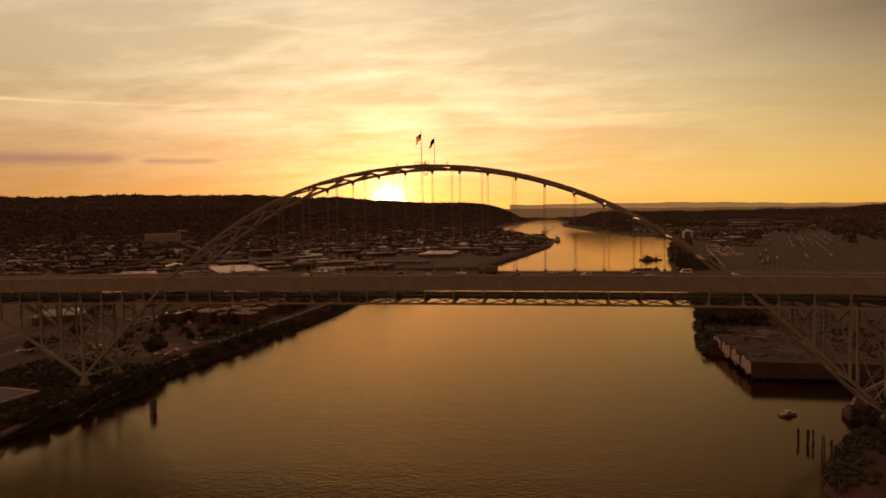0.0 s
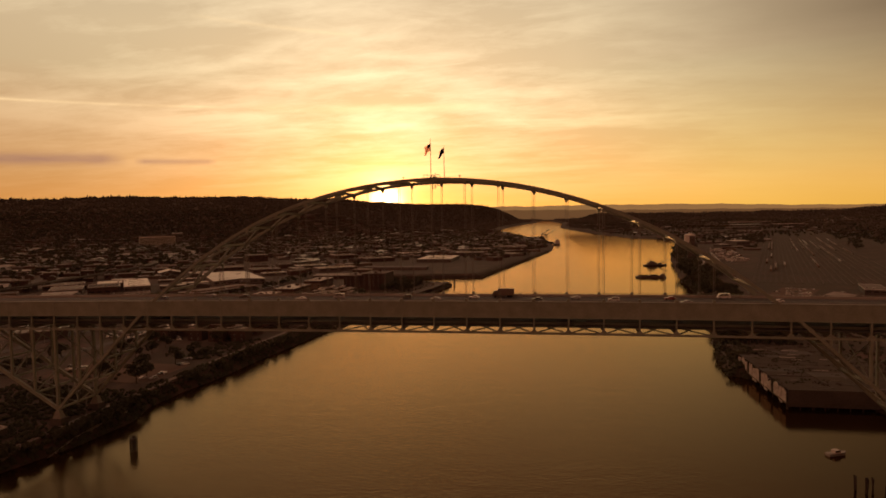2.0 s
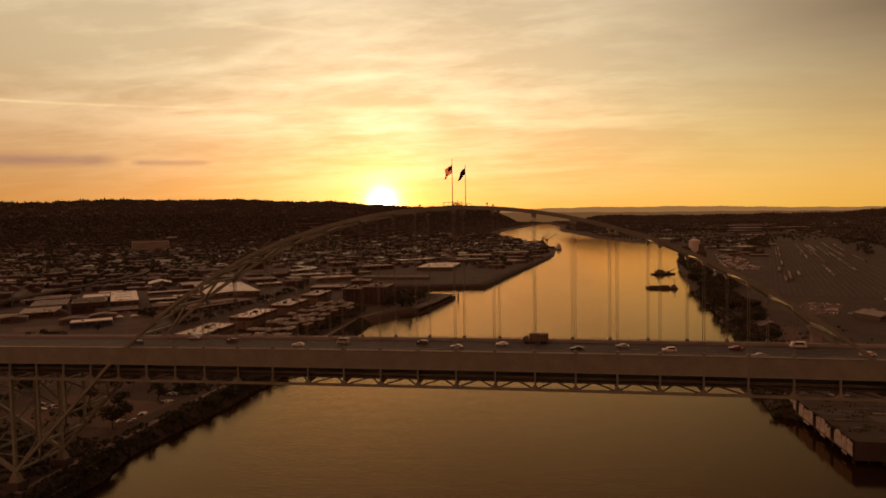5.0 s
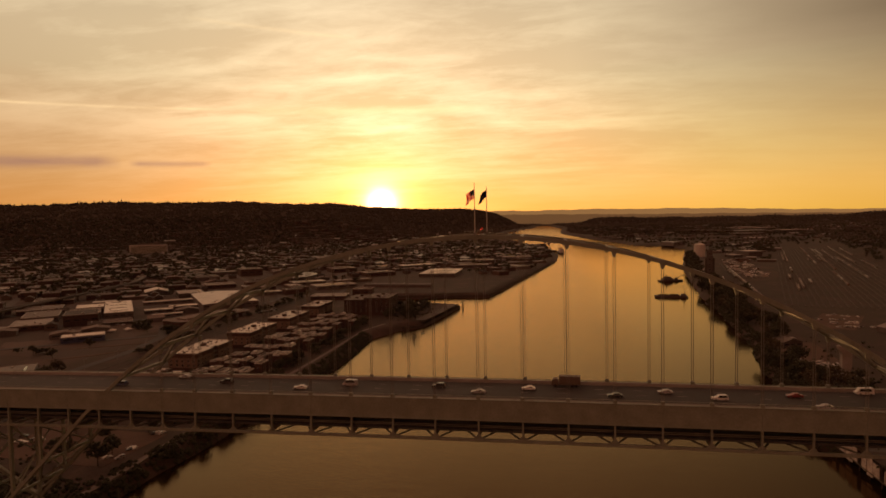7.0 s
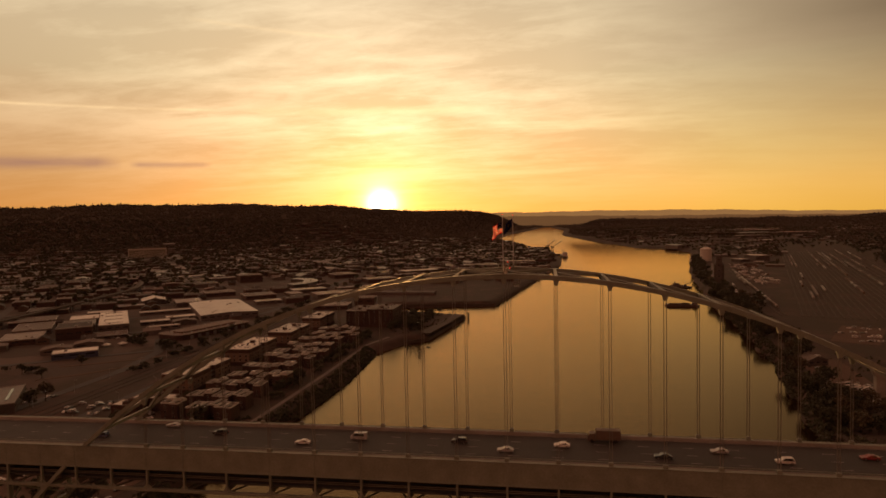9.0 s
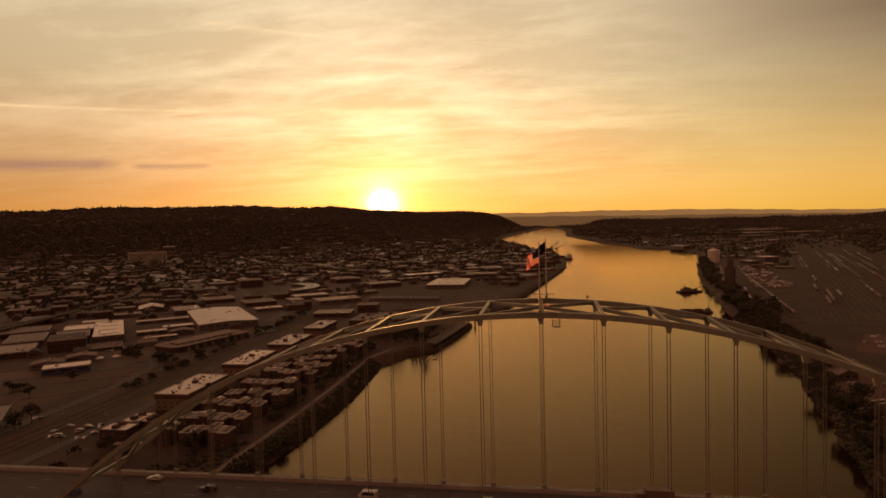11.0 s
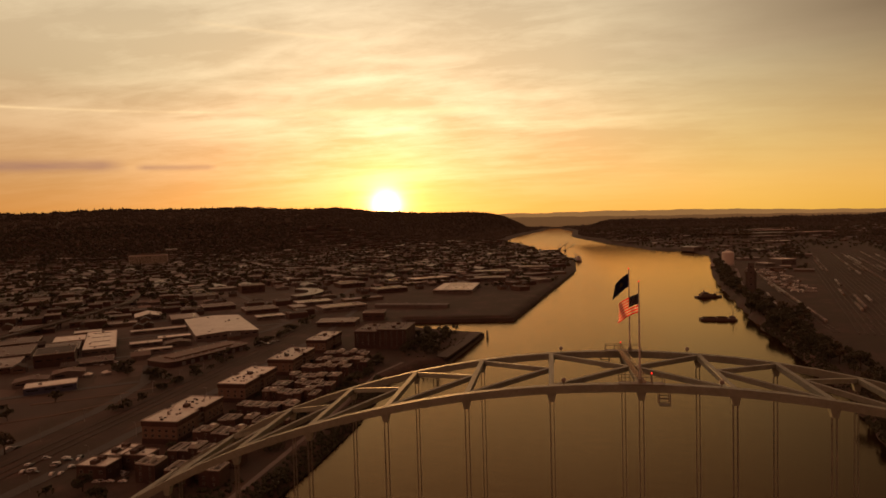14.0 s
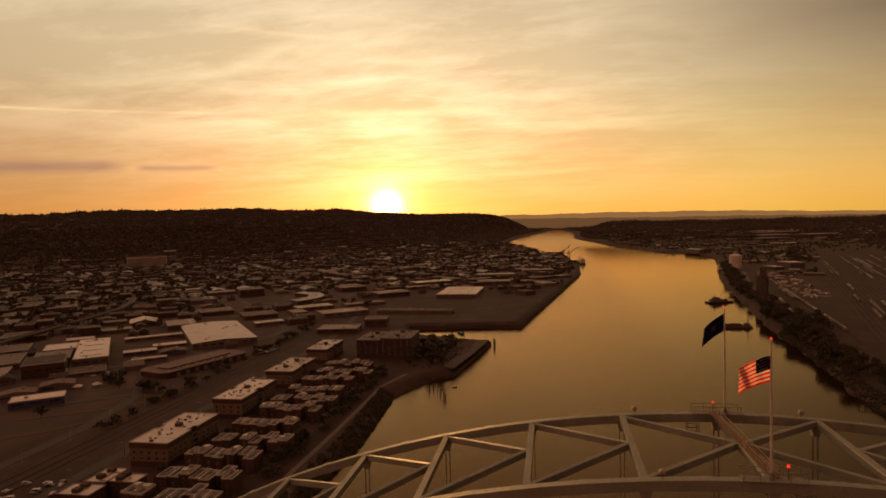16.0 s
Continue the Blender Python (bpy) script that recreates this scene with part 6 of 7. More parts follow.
# ---- right bank: old pier, sheds, column, craft ----
def old_pier():
    p = thing("derelict_pier", "derelict timber pier with broken white wall panels over water", "pier")
    x0, x1, y0, y1 = 165.0, 236.0, 84.0, 205.0
    part("deck", Shape().box(x0, y0, 3.0, x1, y1, 3.7), M["concrete_dark"], p)
    r = random.Random(3)
    for i in range(13):
        for j in range(4):
            y, x = y0 + 1.5 + i * 9.8, x0 + 0.8 + j * 6.5
            part("pile", Shape().tube((x, y, -5), (x, y, 3.0), 0.32, 0.28, 8), M["timber_wet"], p)
    for j in range(12):
        x = x0 + 1 + j * 5.8
        part("pile", Shape().tube((x, y0 + 0.4, -5), (x, y0 + 0.4, 3.0), 0.32, 0.28, 8), M["timber_wet"], p)
    # the river-side wall panels, torn and partly fallen
    y = y0 + 0.6
    i = 0
    while y < y1 - 40:
        w = r.uniform(4.0, 7.5)
        if i % 4 != 3:
            h = r.uniform(6.6, 8.4)
            low = 1.8 if i % 2 else 2.6 + r.uniform(0, 1.4)
            ends = [(y, low), (y + w, low + r.uniform(-0.5, 0.5))] + [(y + w * (1 - k / 5) + (r.uniform(-0.3, 0.3) if 0 < k < 5 else 0), 3.0 + h - r.uniform(0, 2.4 if k in (0, 2, 5) else 1.2)) for k in range(6)]
            n = len(ends)
            c = [(x0 + 0.05, a, b) for a, b in ends] + [(x0 + 0.3, a, b) for a, b in ends]
            part("wall_panel", Shape().add(c, [tuple(range(n - 1, -1, -1)), tuple(range(n, 2 * n))] + [(k, (k + 1) % n, n + (k + 1) % n, n + k) for k in range(n)]), M["panel_white"], p)
        else:
            w *= 0.6
            part("wall_frame", Shape().beam((x0 + 0.2, y + w / 2, 3.5), (x0 + 0.2, y + w / 2, 10.2), 0.3, 0.3), M["timber_wet"], p)
        y += w + r.uniform(0.0, 0.8)
        i += 1
    # end wall, and the sagging roof of the shed in strips
    part("end_wall", Shape().box(x0 + 1.0, y0 + 0.1, 1.6, x1 - 1, y0 + 0.5, 10.4), M["wall_grey"], p)
    for k in range(12):
        a, b = y0 + 0.6 + k * 9.4, y0 + 0.6 + (k + 1) * 9.4 - 0.05
        for j in range(3):
            u, v = x0 + 1.2 + j * 22.5, x0 + 1.2 + (j + 1) * 22.5 - 0.05
            z = 9.9 + r.uniform(-0.16, 0.12)
            t = r.uniform(-0.15, 0.15)
            c = [(u, a, z), (v, a, z + t), (v, b, z + t + r.uniform(-0.1, 0.1)), (u, b, z + r.uniform(-0.1, 0.1))]
            part("roof_panel", Shape().add(c + [(x, yy, zz + 0.3) for x, yy, zz in c], [(3, 2, 1, 0), (4, 5, 6, 7), (0, 1, 5, 4), (1, 2, 6, 5), (2, 3, 7, 6), (3, 0, 4, 7)]),
                 M["roof_dark"] if r.random() < 0.15 else M["roof_moss"], p)
    # weeds and fallen boards on the roof
    tufts = (Shape(), Shape())
    for k in range(110):
        x, yy, s = r.uniform(x0 + 1, x1 - 5), y0 + 4 + (y1 - y0 - 14) * r.random() ** 0.7, r.uniform(0.9, 3.2)
        for q in range(8):
            a, b = x + r.gauss(0, s * 0.8), yy + r.gauss(0, s * 0.45)
            tufts[k % 3 == 0].tube((a, b, 9.8), (a + r.uniform(-0.3, 0.3), b, 10.1 + r.uniform(0.1, 0.9)), s * r.uniform(0.2, 0.4), s * 0.08, 6)
    for tuft, mat in zip(tufts, (M["scrub"], M["roof_moss"])):
        tagged(part("weeds", tuft, mat, p, "dark weeds growing on the roof"), kind="stuff")
    for k in range(30):
        x, yy = r.uniform(x0 + 5, x1 - 12), y0 + 3 + (y1 - y0 - 18) * r.random() ** 1.4
        part("board", Shape().beam((x, yy, 10.45), (x + r.uniform(3, 11), yy + r.uniform(-0.8, 0.8), 10.5), r.uniform(0.3, 1.1), 0.12), M["wall_grey"] if k % 3 else M["panel_white"], p)
    return p


old_pier()


def pile_cluster(x, y, n, label, top=4.0, lean=0.3, seed=0):
    r = random.Random(seed)
    d = thing("timber_dolphin", label, "mooring pile")
    for i in range(n):
        a = i * 2.4
        px, py = x + math.cos(a) * 0.55 * math.sqrt(i), y + math.sin(a) * 0.55 * math.sqrt(i)
        part("pile", Shape().tube((px + r.uniform(-lean, lean) * 2, py + r.uniform(-lean, lean), -5), (px, py, top + r.uniform(-0.8, 0.6)), 0.28, 0.24, 8), M["timber_wet"], d)
    if n > 4:
        part("band", Shape().tube((x, y, top - 1.4), (x, y, top - 1.1), 0.9 + 0.12 * n / 4, sides=10), M["steel_dark"], d)
    return d


pile_cluster(-134, -10, 9, "dark timber dolphin standing in the river near the bank", 7.0, 0.2, 1)
pile_cluster(-91.5, 637, 7, "dark timber dolphin off the quay tip", 9.0, 0.1, 2)
for i, (x, y, n) in enumerate(((-131, 446, 2), (-127.5, 447, 2), (-124, 446, 1), (-113, 421, 5), (-118, 428, 2))):
    pile_cluster(x, y, n, "old timber piles of a vanished wharf", 5.0, 0.35, 10 + i)
for i, (x, y, n) in enumerate(((155, -10, 2), (157.8, -12, 3), (159.4, -13, 2), (160, -21, 2), (161.5, -24, 2), (160, -32, 3), (164, -38, 2))):
    pile_cluster(x, y, n, "leaning broken timber piles by the bank", 6.0, 0.6, 30 + i)
for x, y in ((-110.5, 456),):
    b = thing("rowing_boat", "small dark boat on the water", "boat", pose(x, y, 0, 0, 0, 30))
    part("hull", hull(5.0, 1.7, 0.6, 0.4), M["hull_dark"], b)
    part("thwart", Shape().box(-0.5, -0.7, 0.45, 0.0, 0.7, 0.56), M["timber_wet"], b)
b = thing("motor_boat", "grey cabin boat moored under the old pier", "boat", pose(163, 24, 0, 0, 0, 20))
part("hull", hull(8.5, 2.8, 1.1, 0.4, 0.4), M["metal_unit"], b)
cab = part("cabin", Shape().sweep([[(-1.6, y, 1.1), (1.5, y, 1.1), (0.9, y, 2.3), (-1.5, y, 2.3)] for y in (-1.0, 1.0)]), M["truck_white"], b)
part("window", Shape().box(-1.3, -1.02, 1.5, 0.9, -0.98, 2.1), M["glass"], cab)


def dredge():
    d = thing("dredge", "dark dredging vessel with a crane and masts moored in the river", "ship", pose(252, 1006, 0, 0, 0, 14))
    part("hull", hull(46, 13, 2.4, 0.12), M["hull_dark"], d)
    house = part("deckhouse", Shape().box(-16, -4.5, 2.4, 2, 4.5, 6.2).box(-12, -3.6, 6.2, -2, 3.6, 9.0), M["wall_grey"], d)
    part("window_band", Shape().box(-11.5, -3.65, 7.1, -2.5, -3.58, 8.2), M["glass"], house)
    part("funnel", Shape().tube((-9, 0, 9), (-9.3, 0, 12.5), 1.0, 0.9, 12), M["hull_dark"], house)
    for x, h in ((-15, 15), (3, 19), (9, 13)):
        part("mast", Shape().tube((x, 0, 2.4), (x, 0, h), 0.28, 0.16, 8), M["steel_dark"], d)
    boom = Shape()
    for y in (-0.9, 0.9):
        boom.beam((6, y, 5), (26, y * 0.4, 12), 0.3, 0.3).beam((6, y, 3.4), (26, y * 0.4, 11), 0.3, 0.3)
    for i in range(8):
        u = i / 8
        boom.beam((6 + 20 * u, -0.8, 3.4 + 7.6 * u), (6 + 20 * (u + 0.1), 0.8, 5 + 7 * (u + 0.1)), 0.15, 0.15)
    part("boom", boom, M["steel_dark"], d)
    part("winch_house", Shape().box(6, -3, 2.4, 12, 3, 5.4), M["hull_dark"], d)
    for a, c in (((-15, 0, 15), (3, 0, 19)), ((3, 0, 19), (26, 0, 12)), ((3, 0, 19), (20, 0, 2.6))):
        part("stay", Shape().tube(a, c, 0.07, sides=5), M["steel_dark"], d)
    return d


dredge()
d = thing("barge", "flat dark cargo barge with a spud crane moored midstream", "barge", pose(207, 768, 0, 0, 0, -3))
part("hull", Shape().sweep([[(x, -7 * k, -1), (x, 7 * k, -1), (x, 7 * k, z), (x, -7 * k, z)] for x, k, z in ((-24, 0.96, 2.4), (-22, 1, 2.6), (18, 1, 2.6), (22, 0.96, 2.4))]), M["hull_dark"], d)
for x0, x1, h in ((-20, -4, 1.4), (-3, 10, 1.9)):
    part("hopper_coaming", Shape().box(x0, -5, 2.6, x1, -4.6, 2.6 + h).box(x0, 4.6, 2.6, x1, 5, 2.6 + h).box(x0, -4.6, 2.6, x0 + 0.4, 4.6, 2.6 + h).box(x1 - 0.4, -4.6, 2.6, x1, 4.6, 2.6 + h), M["hull_dark"], d)
part("spud", Shape().tube((17.5, 0, 2), (17.5, 0, 18), 0.4, 0.3, 8), M["steel_dark"], d)
part("cabin", Shape().box(13, -3, 2.6, 20, 3, 5.4), M["wall_grey"], d)
part("crane_jib", Shape().beam((15, 0, 5), (23, 0, 13), 0.4, 0.4), M["steel_dark"], d)


def cargo_ship(x, y, turn, length, label):
    s = thing("cargo_ship", label, "ship", pose(x, y, 0, 0, 0, turn))
    part("hull", hull(length, length * 0.16, 5.5, 0.25, 1.5), M["hull_dark"], s)
    house = part("deckhouse", Shape().box(-length * 0.45, -length * 0.06, 5.5, -length * 0.28, length * 0.06, 17), M["truck_white"], s)
    for k in range(3):
        part("window_band", Shape().box(-length * 0.285, -length * 0.05, 8 + k * 3, -length * 0.278, length * 0.05, 9.2 + k * 3), M["glass"], house)
    part("funnel", Shape().tube((-length * 0.4, 0, 17), (-length * 0.4, 0, 22), 2.0, 1.8, 12), M["hull_dark"], house)
    for u in (-0.12, 0.1, 0.3):
        m = part("derrick", Shape().tube((u * length, 0, 5.5), (u * length, 0, 25), 0.6, 0.35, 8), M["steel_dark"], s)
        part("derrick_boom", Shape().beam((u * length, 0, 8), (u * length + 13, 0, 20), 0.4, 0.4), M["steel_dark"], m)
    return s


cargo_ship(70, 1960, 96, 110, "grey ship with derricks moored at the dock")
cargo_ship(410, 1625, 80, 60, "small dark work ship moored beside the bank")


def harbour_crane(x, y, turn):
    c = thing("harbour_crane", "tall dark dockside crane with a long jib", "crane", pose(x, y, ground_at(x, y) - 0.2, 0, 0, turn))
    for a in (-5, 5):
        for e in (-5, 5):
            part("leg", Shape().beam((a, e, 0), (a * 0.4, e * 0.4, 24), 1.0, 1.0), M["steel_dark"], c)
    part("machine_house", Shape().box(-6, -3, 24, 4, 3, 29), M["steel_dark"], c)
    part("jib", Shape().beam((2, 0, 27), (34, 0, 46), 1.4, 1.8), M["steel_dark"], c)
    part("mast", Shape().beam((0, 0, 29), (2, 0, 44), 1.0, 1.0), M["steel_dark"], c)
    part("stay", Shape().tube((2, 0, 44), (34, 0, 46.8), 0.2, sides=5), M["steel_dark"], c)
    return c


harbour_crane(34, 2010, 10)
harbour_crane(20, 2140, 40)

silo = thing("storage_silo", "tall wide pale storage silo on the river bank", "silo", place(446, 1612))
part("drum", Shape().tube((0, 0, -2), (0, 0, 33), 15, 15, 32), M["truck_white"], silo)
part("dome_roof", Shape().tube((0, 0, 33), (0, 0, 38), 15.3, 4, 32), M["roof_pale"], silo)
part("head_house", Shape().box(-3, -3, 37.5, 3, 3, 42), M["metal_unit"], silo)

# the grain elevator: a bank of drums with a gallery over them
grain = thing("grain_elevator", "tall weathered brown concrete grain elevator by the river", "grain elevator", place(330, 1045, -14))
for i in range(2):
    for j in range(4):
        part("drum", Shape().tube((i * 9 - 4.5, j * 9 - 13.5, -2), (i * 9 - 4.5, j * 9 - 13.5, 34), 4.4, 4.4, 16), M["concrete_dark"], grain)
part("gallery", Shape().box(-6, -18, 34, 6, 18, 39), M["wall_grey"], grain)
tower = part("tower", Shape().box(-5, -24, -2, 5, -18.2, 50), M["wall_grey"], grain)
for z in (12, 22, 32, 42):
    part("window", Shape().box(-1.2, -24.1, z, 1.2, -23.9, z + 2.4), M["glass"], tower)
ribbon("road", [(436, 1510), (392, 1330), (345, 1150), (333, 1085)], 6, M["path"], "pale service road along the bank by the grain elevator", "road", 0.2, 30.0)

col = thing("concrete_column", "tall bare concrete ramp column on a round footing", "column", place(226, 274))
part("shaft", Shape().sweep([[(-a, -b, z), (a, -b, z), (a, b, z), (-a, b, z)] for a, b, z in ((3.2, 2.0, -1), (3.2, 2.0, 17), (5.4, 2.2, 21), (5.4, 2.2, 22.5))]), M["concrete"], col)
part("footing", Shape().tube((0, 0, -2), (0, 0, 1.0), 12, 11.4, 28), M["concrete"], col)
for x, y, w, d, t, h, mat, lab in ((225, 386, 18, 26, 18, 5, "roof_metal", "boat shed with a pale gabled roof near the bank"), (206, 306, 6, 8, 18, 3, "roof_pale", "small white-roofed hut in a yard"),
                                   (350, 446, 24, 30, 20, 5, "roof_dull", "works building with a dull brown roof"), (410, 520, 22, 60, -18, 6, "roof_grey", "long grey works shed beside the yard"),
                                   (*far(1390, 4100), 70, 250, -70, 12, "roof_rose", "very long rose-coloured warehouse far off"), (*far(1440, 3560), 60, 220, -70, 12, "roof_rose", "long rose-coloured warehouse beside the woods"), (*far(1520, 4500), 40, 260, -70, 11, "roof_pale", "very long pale warehouse far off"),
                                   (*far(1180, 3600), 80, 170, -70, 10, "roof_metal", "broad grey-roofed warehouse far up the valley"), (*far(1040, 3150), 60, 150, -70, 10, "roof_dull", "long dull-roofed warehouse by the basin"), (*far(960, 2760), 50, 110, -70, 9, "roof_pale", "pale-roofed works far up the valley"), (520, 2350, 50, 90, 20, 12, "roof_metal", "big pale shipyard hall"),
                                   (570, 1590, 40, 50, 18, 16, "roof_pale", "tall rail hall with a pale pitched roof"), (520, 1560, 26, 40, 18, 8, "roof_pale", "rail depot with a pale roof"), (540, 1780, 60, 36, 18, 7, "roof_dull", "low works hall with a dull roof"), (700, 1950, 90, 40, 18, 7, "roof_pale", "long pale-roofed freight shed")):
    warehouse(w, d, h, lab, M[mat], M["wall_grey"], 3.0 if h < 6 or mat == "roof_metal" else 0.0, 3).matrix_basis = place(x, y, t)

# a still basin among the works far up the right bank
shore = [far(x, y) for x, y in ((770, 3960), (900, 3640), (1045, 3430), (1080, 3500), (940, 3760), (825, 4140))]
top = max(ground_at(x, y) for x, y in shore) + 0.6
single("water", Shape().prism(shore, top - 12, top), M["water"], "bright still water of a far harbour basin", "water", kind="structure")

# an old timber frame in the shallows, pipes and a covered boat in the yard behind
frame_rack = thing("timber_landing_frame", "dark timber landing frame standing in the shallows", "landing frame")
for x, y in ((201, 425.5), (205, 424.7), (209, 424)):
    part("post", Shape().tube((x, y, -3), (x, y, 3.6), 0.28, 0.24, 8), M["timber_wet"], frame_rack)
part("cap_beam", Shape().beam((200.4, 425.6, 3.7), (209.8, 423.8, 3.7), 0.5, 0.45), M["timber_wet"], frame_rack)
part("brace", Shape().beam((201, 425.5, 0.6), (209, 424, 3.2), 0.22, 0.22), M["timber_wet"], frame_rack)
for i in range(5):
    x, y = 224 + 2.2 * i, 318 - 5.5 * i
    trailer = thing("flatbed_trailer", "pale flatbed trailer parked on the dirt yard", "trailer", place(x, y, 24 + 3 * (i % 2), 0.0), group="trailers in the bank yard")
    part("bed", Shape().box(-6.5, -1.2, 1.0, 6.5, 1.2, 1.3), M["panel_white"], trailer)
    part("headboard", Shape().box(6.3, -1.2, 1.3, 6.5, 1.2, 2.2), M["metal_unit"], trailer)
    for wx in (-5.2, -3.9):
        for wy in (-0.95, 0.95):
            part("wheel", Shape().tube((wx, wy - 0.15, 0.5), (wx, wy + 0.15, 0.5), 0.5, sides=12), M["tyre"], trailer)
    part("landing_leg", Shape().box(3.4, -0.7, 0.0, 3.6, 0.7, 1.0), M["steel_dark"], trailer)
tent = thing("storage_tent", "white rounded storage tent on the bank yard", "tent", place(199, 290, 30, 0.1))
part("cover", Shape().sweep([[(5.5 * math.cos(math.pi * i / 10), y, 4.6 * math.sin(math.pi * i / 10)) for i in range(11)] for y in (-6, 6)]), M["panel_white"], tent)
part("door", Shape().box(-1.6, -6.12, 0, 1.6, -5.95, 3.0), M["door_metal"], tent)

# containers and trailers stacked beside the yard
boxes = []
for mat, lab in ((M["truck_white"], "pale shipping container on the ground"), (M["roof_rust"], "rusty red shipping container on the ground"), (M["metal_unit"], "grey shipping container on the ground")):
    c = thing("shipping_container", lab, "container", group="containers by the rail yard")
    part("body", Shape().box(-1.2, -6.0, 0, 1.2, 6.0, 2.6), mat, c)
    part("door_end", Shape().box(-1.15, -6.06, 0.1, 1.15, -5.98, 2.5), M["door_metal"], c)
    part("roof_ribs", Shape().box(-1.1, -5.9, 2.58, 1.1, 5.9, 2.66), mat, c)
    boxes.append((c, []))
r = random.Random(15)
for i in range(120):
    y = r.uniform(985, 1470)
    q = Vector((367 + 0.187 * (y - 985) + r.choice((8, 14, 22, 30, 36, 46, 52)) + r.uniform(-2, 2), y, 0))
    boxes[r.choices((0, 1, 2), (5, 2, 3))[0]][1].append(place(q.x, q.y, -18.5 + r.choice((0, 0, 90)) + r.uniform(-5, 5), 0.05))
for c, s in boxes:
    spread(c, s)

ribbon("dirt_lot", [(-187, 92), (-262, 98)], 46, M["dirt"], "bare reddish dirt lot under the bridge", "dirt lot", 0.08, 20.0)
ribbon("dirt_track", [(-418, 312), (-388, 333), (-366, 349), (-346, 372)], 5, M["dirt"], "pale dirt track across the rough ground by the railway", "dirt track", 0.14, 10.0)
ribbon("dirt_track", [(-402, 268), (-376, 292), (-352, 330), (-338, 352)], 3.6, M["dirt"], "rutted dirt track beside the railway", "dirt track", 0.16, 10.0)
ribbon("dirt_lot", [(222, 282), (238, 400)], 34, M["dirt"], "bare dirt yard on the river bank", "dirt lot", 0.08, 20.0)
ribbon("dirt_lot", [(300, 470), (350, 560)], 40, M["dirt"], "dusty car park beside the rail yard", "dirt lot", 0.08, 20.0)

# ---- parked cars and yard clutter ----
parked = [car("car", PAINTS[0], "white parked car on rough ground", "parked cars", False), car("suv", PAINTS[1], "silver parked car on rough ground", "parked cars", False), car("car", PAINTS[2], "black parked car on rough ground", "parked cars", False), car("van", PAINTS[0], "white parked van on rough ground", "parked cars", False)]
spots = [[], [], [], []]
r = random.Random(77)
for n, xa, xb, ya, yb, turn in ((16, -318, -285, 196, 216, 20), (9, -260, -240, 190, 200, 0), (7, -300, -290, 80, 220, 90), (5, -194, -187, 66, 92, 60), (5, -264, -248, 94, 102, 20), (6, -200, -187, 100, 130, 80), (7, -345, -372, 214, 240, 90), (11, 226, 240, 304, 318, 20), (26, 308, 340, 478, 524, -18), (5, 222, 232, 356, 364, 10), (6, 330, 360, 545, 556, -18), (14, -352, -330, 545, 566, 38), (12, -300, -284, 420, 470, 80), (10, -470, -440, 440, 460, 38)):
    for i in range(n):
        x, y = xa + (xb - xa) * (i + 0.5) / n + r.uniform(-1.5, 1.5), r.choice((ya, (ya + yb) / 2, yb)) + r.uniform(-1.5, 1.5)
        spots[r.choices(range(4), (4, 3, 3, 1))[0]].append(place(x, y, turn + r.choice((0, 180, 0, 90)) + r.uniform(-4, 4), 0.02))
for c, s in zip(parked, spots):
    spread(c, s)

# low roof on the near left bank, with its fence
shed = warehouse(26, 30, 4.0, "low riverside shed with a pale flat roof", M["roof_grey"], M["wall_grey"], 0, 2)
shed.matrix_basis = place(-206, -30, -8)
fence = thing("railing_fence", "pale metal railing along the riverside path", "fence",)
posts = [(-167.5 - 1.0 * (y + 62) / -60, y) for y in range(-110, 30, 3)]
for (x, y) in posts:
    part("post", Shape().beam((x, y, ground_at(x, y) - 0.3), (x, y, ground_at(x, y) + 1.25), 0.1, 0.1), M["pole"], fence)
for z in (0.65, 1.15):
    part("rail", Shape().sweep([box_ring(x, y, ground_at(x, y) + z, 0.05, 0.05) for x, y in posts]), M["pole"], fence)

# street lamps along the avenue
lamps = thing("street_lamp", "tall grey street lamp with one arm", "street lamp", group="street lamps")
part("pole", Shape().tube((0, 0, -0.5), (0, 0, 9), 0.12, 0.07, 8), M["metal_unit"], lamps)
part("arm", Shape().tube((0, 0, 9), (1.8, 0, 9.4), 0.05, sides=6), M["metal_unit"], lamps)
part("lamp_head", Shape().box(1.5, -0.15, 9.3, 2.3, 0.15, 9.5), M["metal_unit"], lamps)
spread(lamps, [place(-343, y) for y in range(90, 700, 38)] + [place(-285.5, y, 180) for y in range(90, 600, 42)])

# quay walls of the far left bank
for pts, lab in (([(-218, 742), (-66, 757)], "dark sheet-pile quay wall of the dock basin"), ([(-66, 757), (46, 1514)], "dark sheet-pile quay wall along the river"), ([(-137, 472), (-117, 490), (-96, 645), (-200, 689)], "stone wall of the low quay")):
    s = Shape()
    rings = []
    for x, y in pts:
        rings.append([(x, y - 0.6, -4), (x, y + 0.6, -4), (x, y + 0.6, 5.2 if "low" not in lab else 3.6), (x, y - 0.6, 5.2 if "low" not in lab else 3.6)])
    single("quay_wall", s.sweep(rings), M["concrete_dark"], lab, "quay wall", kind="structure")


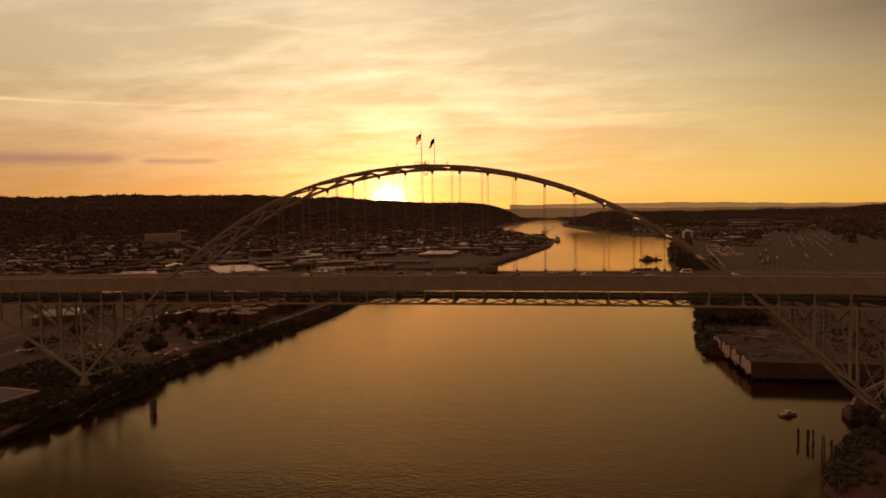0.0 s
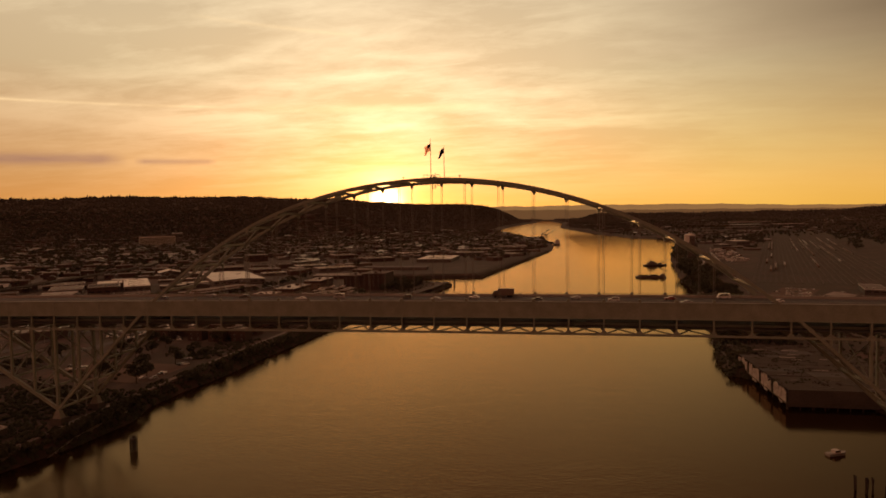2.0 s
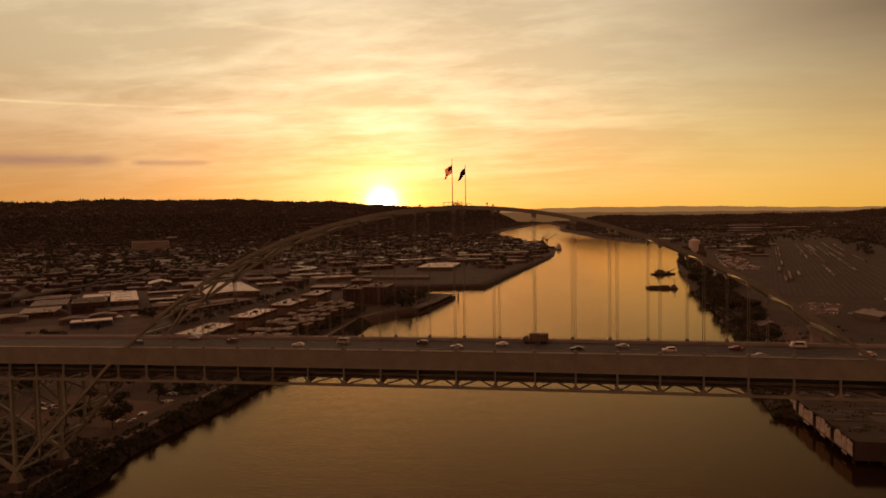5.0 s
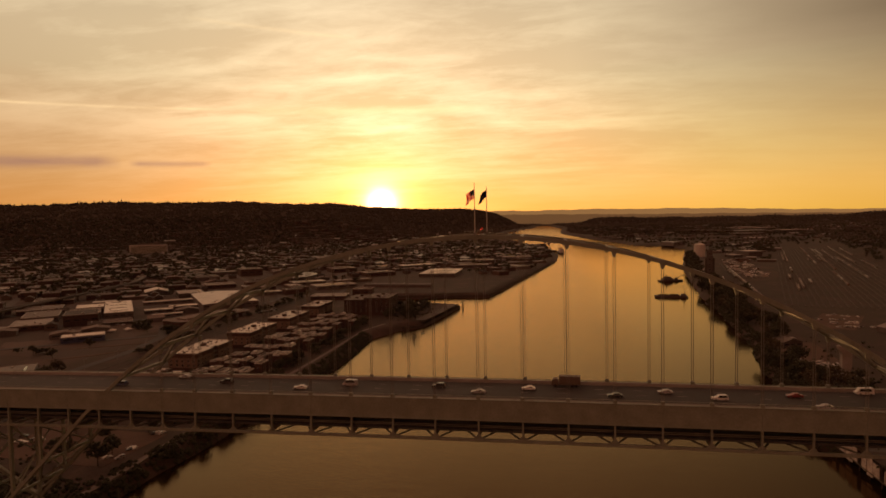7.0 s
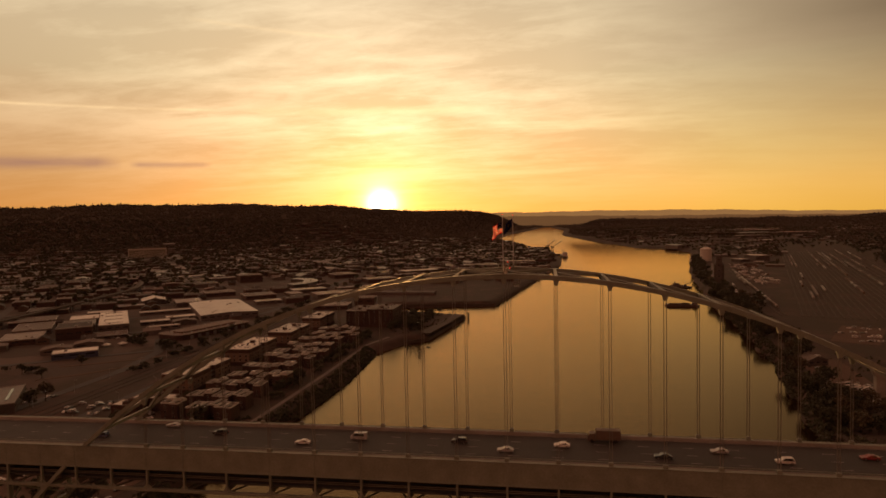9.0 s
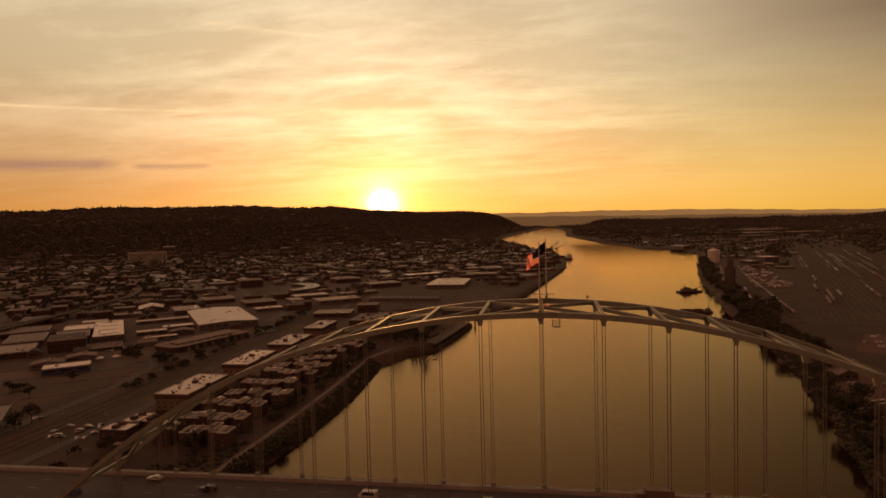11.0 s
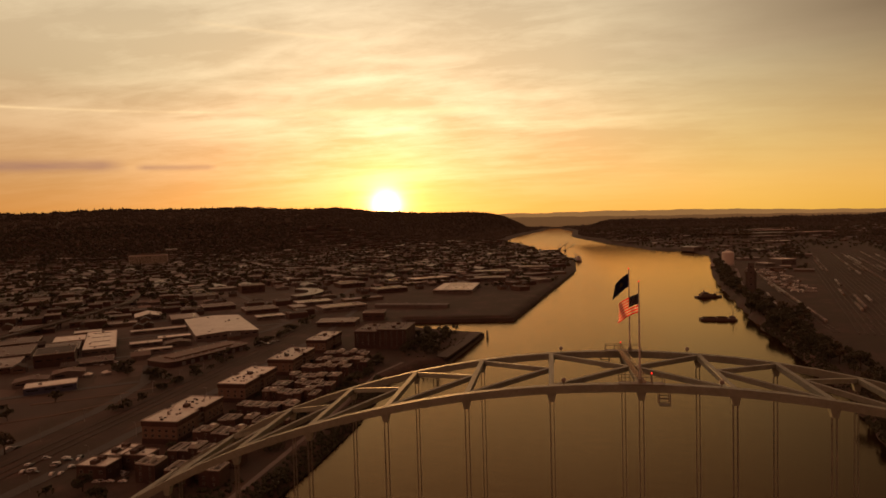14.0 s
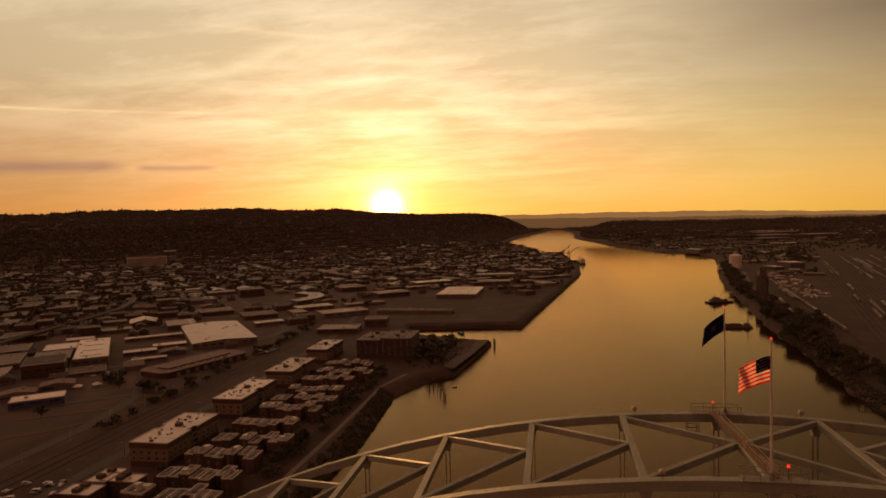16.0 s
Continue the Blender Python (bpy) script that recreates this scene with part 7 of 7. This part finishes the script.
def scrub():
    """Low bushes and reeds down both banks, past counting."""
    r = np.random.default_rng(9)
    pts = []
    for side, bank in ((-1, LEFT_BANK[1:12]), (1, RIGHT_BANK[1:16])):
        for (ax, ay), (bx, by) in zip(bank, bank[1:]):
            L = math.hypot(bx - ax, by - ay)
            n = int(L * (3.2 if ay < 200 or side > 0 else 3.6))
            u = r.random(n)
            off = side * (0.6 + 13 * r.random(n) ** 1.3)
            nx, ny = (by - ay) / L, -(bx - ax) / L
            pts.append(np.stack([ax + (bx - ax) * u + nx * off, ay + (by - ay) * u + ny * off], 1))
    for x0, x1, y0, y1, n in ((-262, -180, -40, 56, 1300), (-262, -206, 56, 90, 60), (-205, -178, 130, 200, 220), (-165, -110, 500, 650, 90), (168, 300, 208, 420, 260), (170, 250, -120, 82, 900), (236, 330, 90, 210, 500)):
        pts.append(np.stack([r.uniform(x0, x1, n), r.uniform(y0, y1, n)], 1))
    p = np.concatenate(pts)
    p = p[river_distance(p[:, 0], p[:, 1]) > 0.3]
    z = land_height(p[:, 0], p[:, 1])
    k = len(p)
    size, ang = r.uniform(0.6, 1.6, k), r.uniform(0, 6.28, k)
    sides = 5
    ring = np.arange(sides) * 2 * np.pi / sides
    parts = []
    for lvl, (h, w) in enumerate(((-0.3, 0.9), (0.55, 1.0), (1.05, 0.5))):
        a = ring[None] + ang[:, None] + 0.6 * lvl
        rad = size[:, None] * w * r.uniform(0.6, 1.25, (k, sides))
        parts.append(np.stack([p[:, :1] + rad * np.cos(a), p[:, 1:] + rad * np.sin(a), z[:, None] + size[:, None] * h * r.uniform(0.75, 1.2, (k, sides))], -1))
    v = np.concatenate(parts, 1)
    f = []
    for lvl in range(2):
        for i in range(sides):
            j = (i + 1) % sides
            f += [(lvl * sides + i, lvl * sides + j, (lvl + 1) * sides + j), (lvl * sides + i, (lvl + 1) * sides + j, (lvl + 1) * sides + i)]
    f += [(10, 11, 12), (10, 12, 13), (10, 13, 14)]
    faces = ((np.arange(k) * 15)[:, None, None] + np.array(f)[None]).reshape(-1, 3)
    me = bpy.data.meshes.new("bank_scrub")
    me.from_pydata(v.reshape(-1, 3).tolist(), [], faces.tolist())
    me.materials.append(M["scrub"])
    tagged(new("bank_scrub", me), "dark low bushes and reeds along the banks", "bushes", kind="stuff")


scrub()
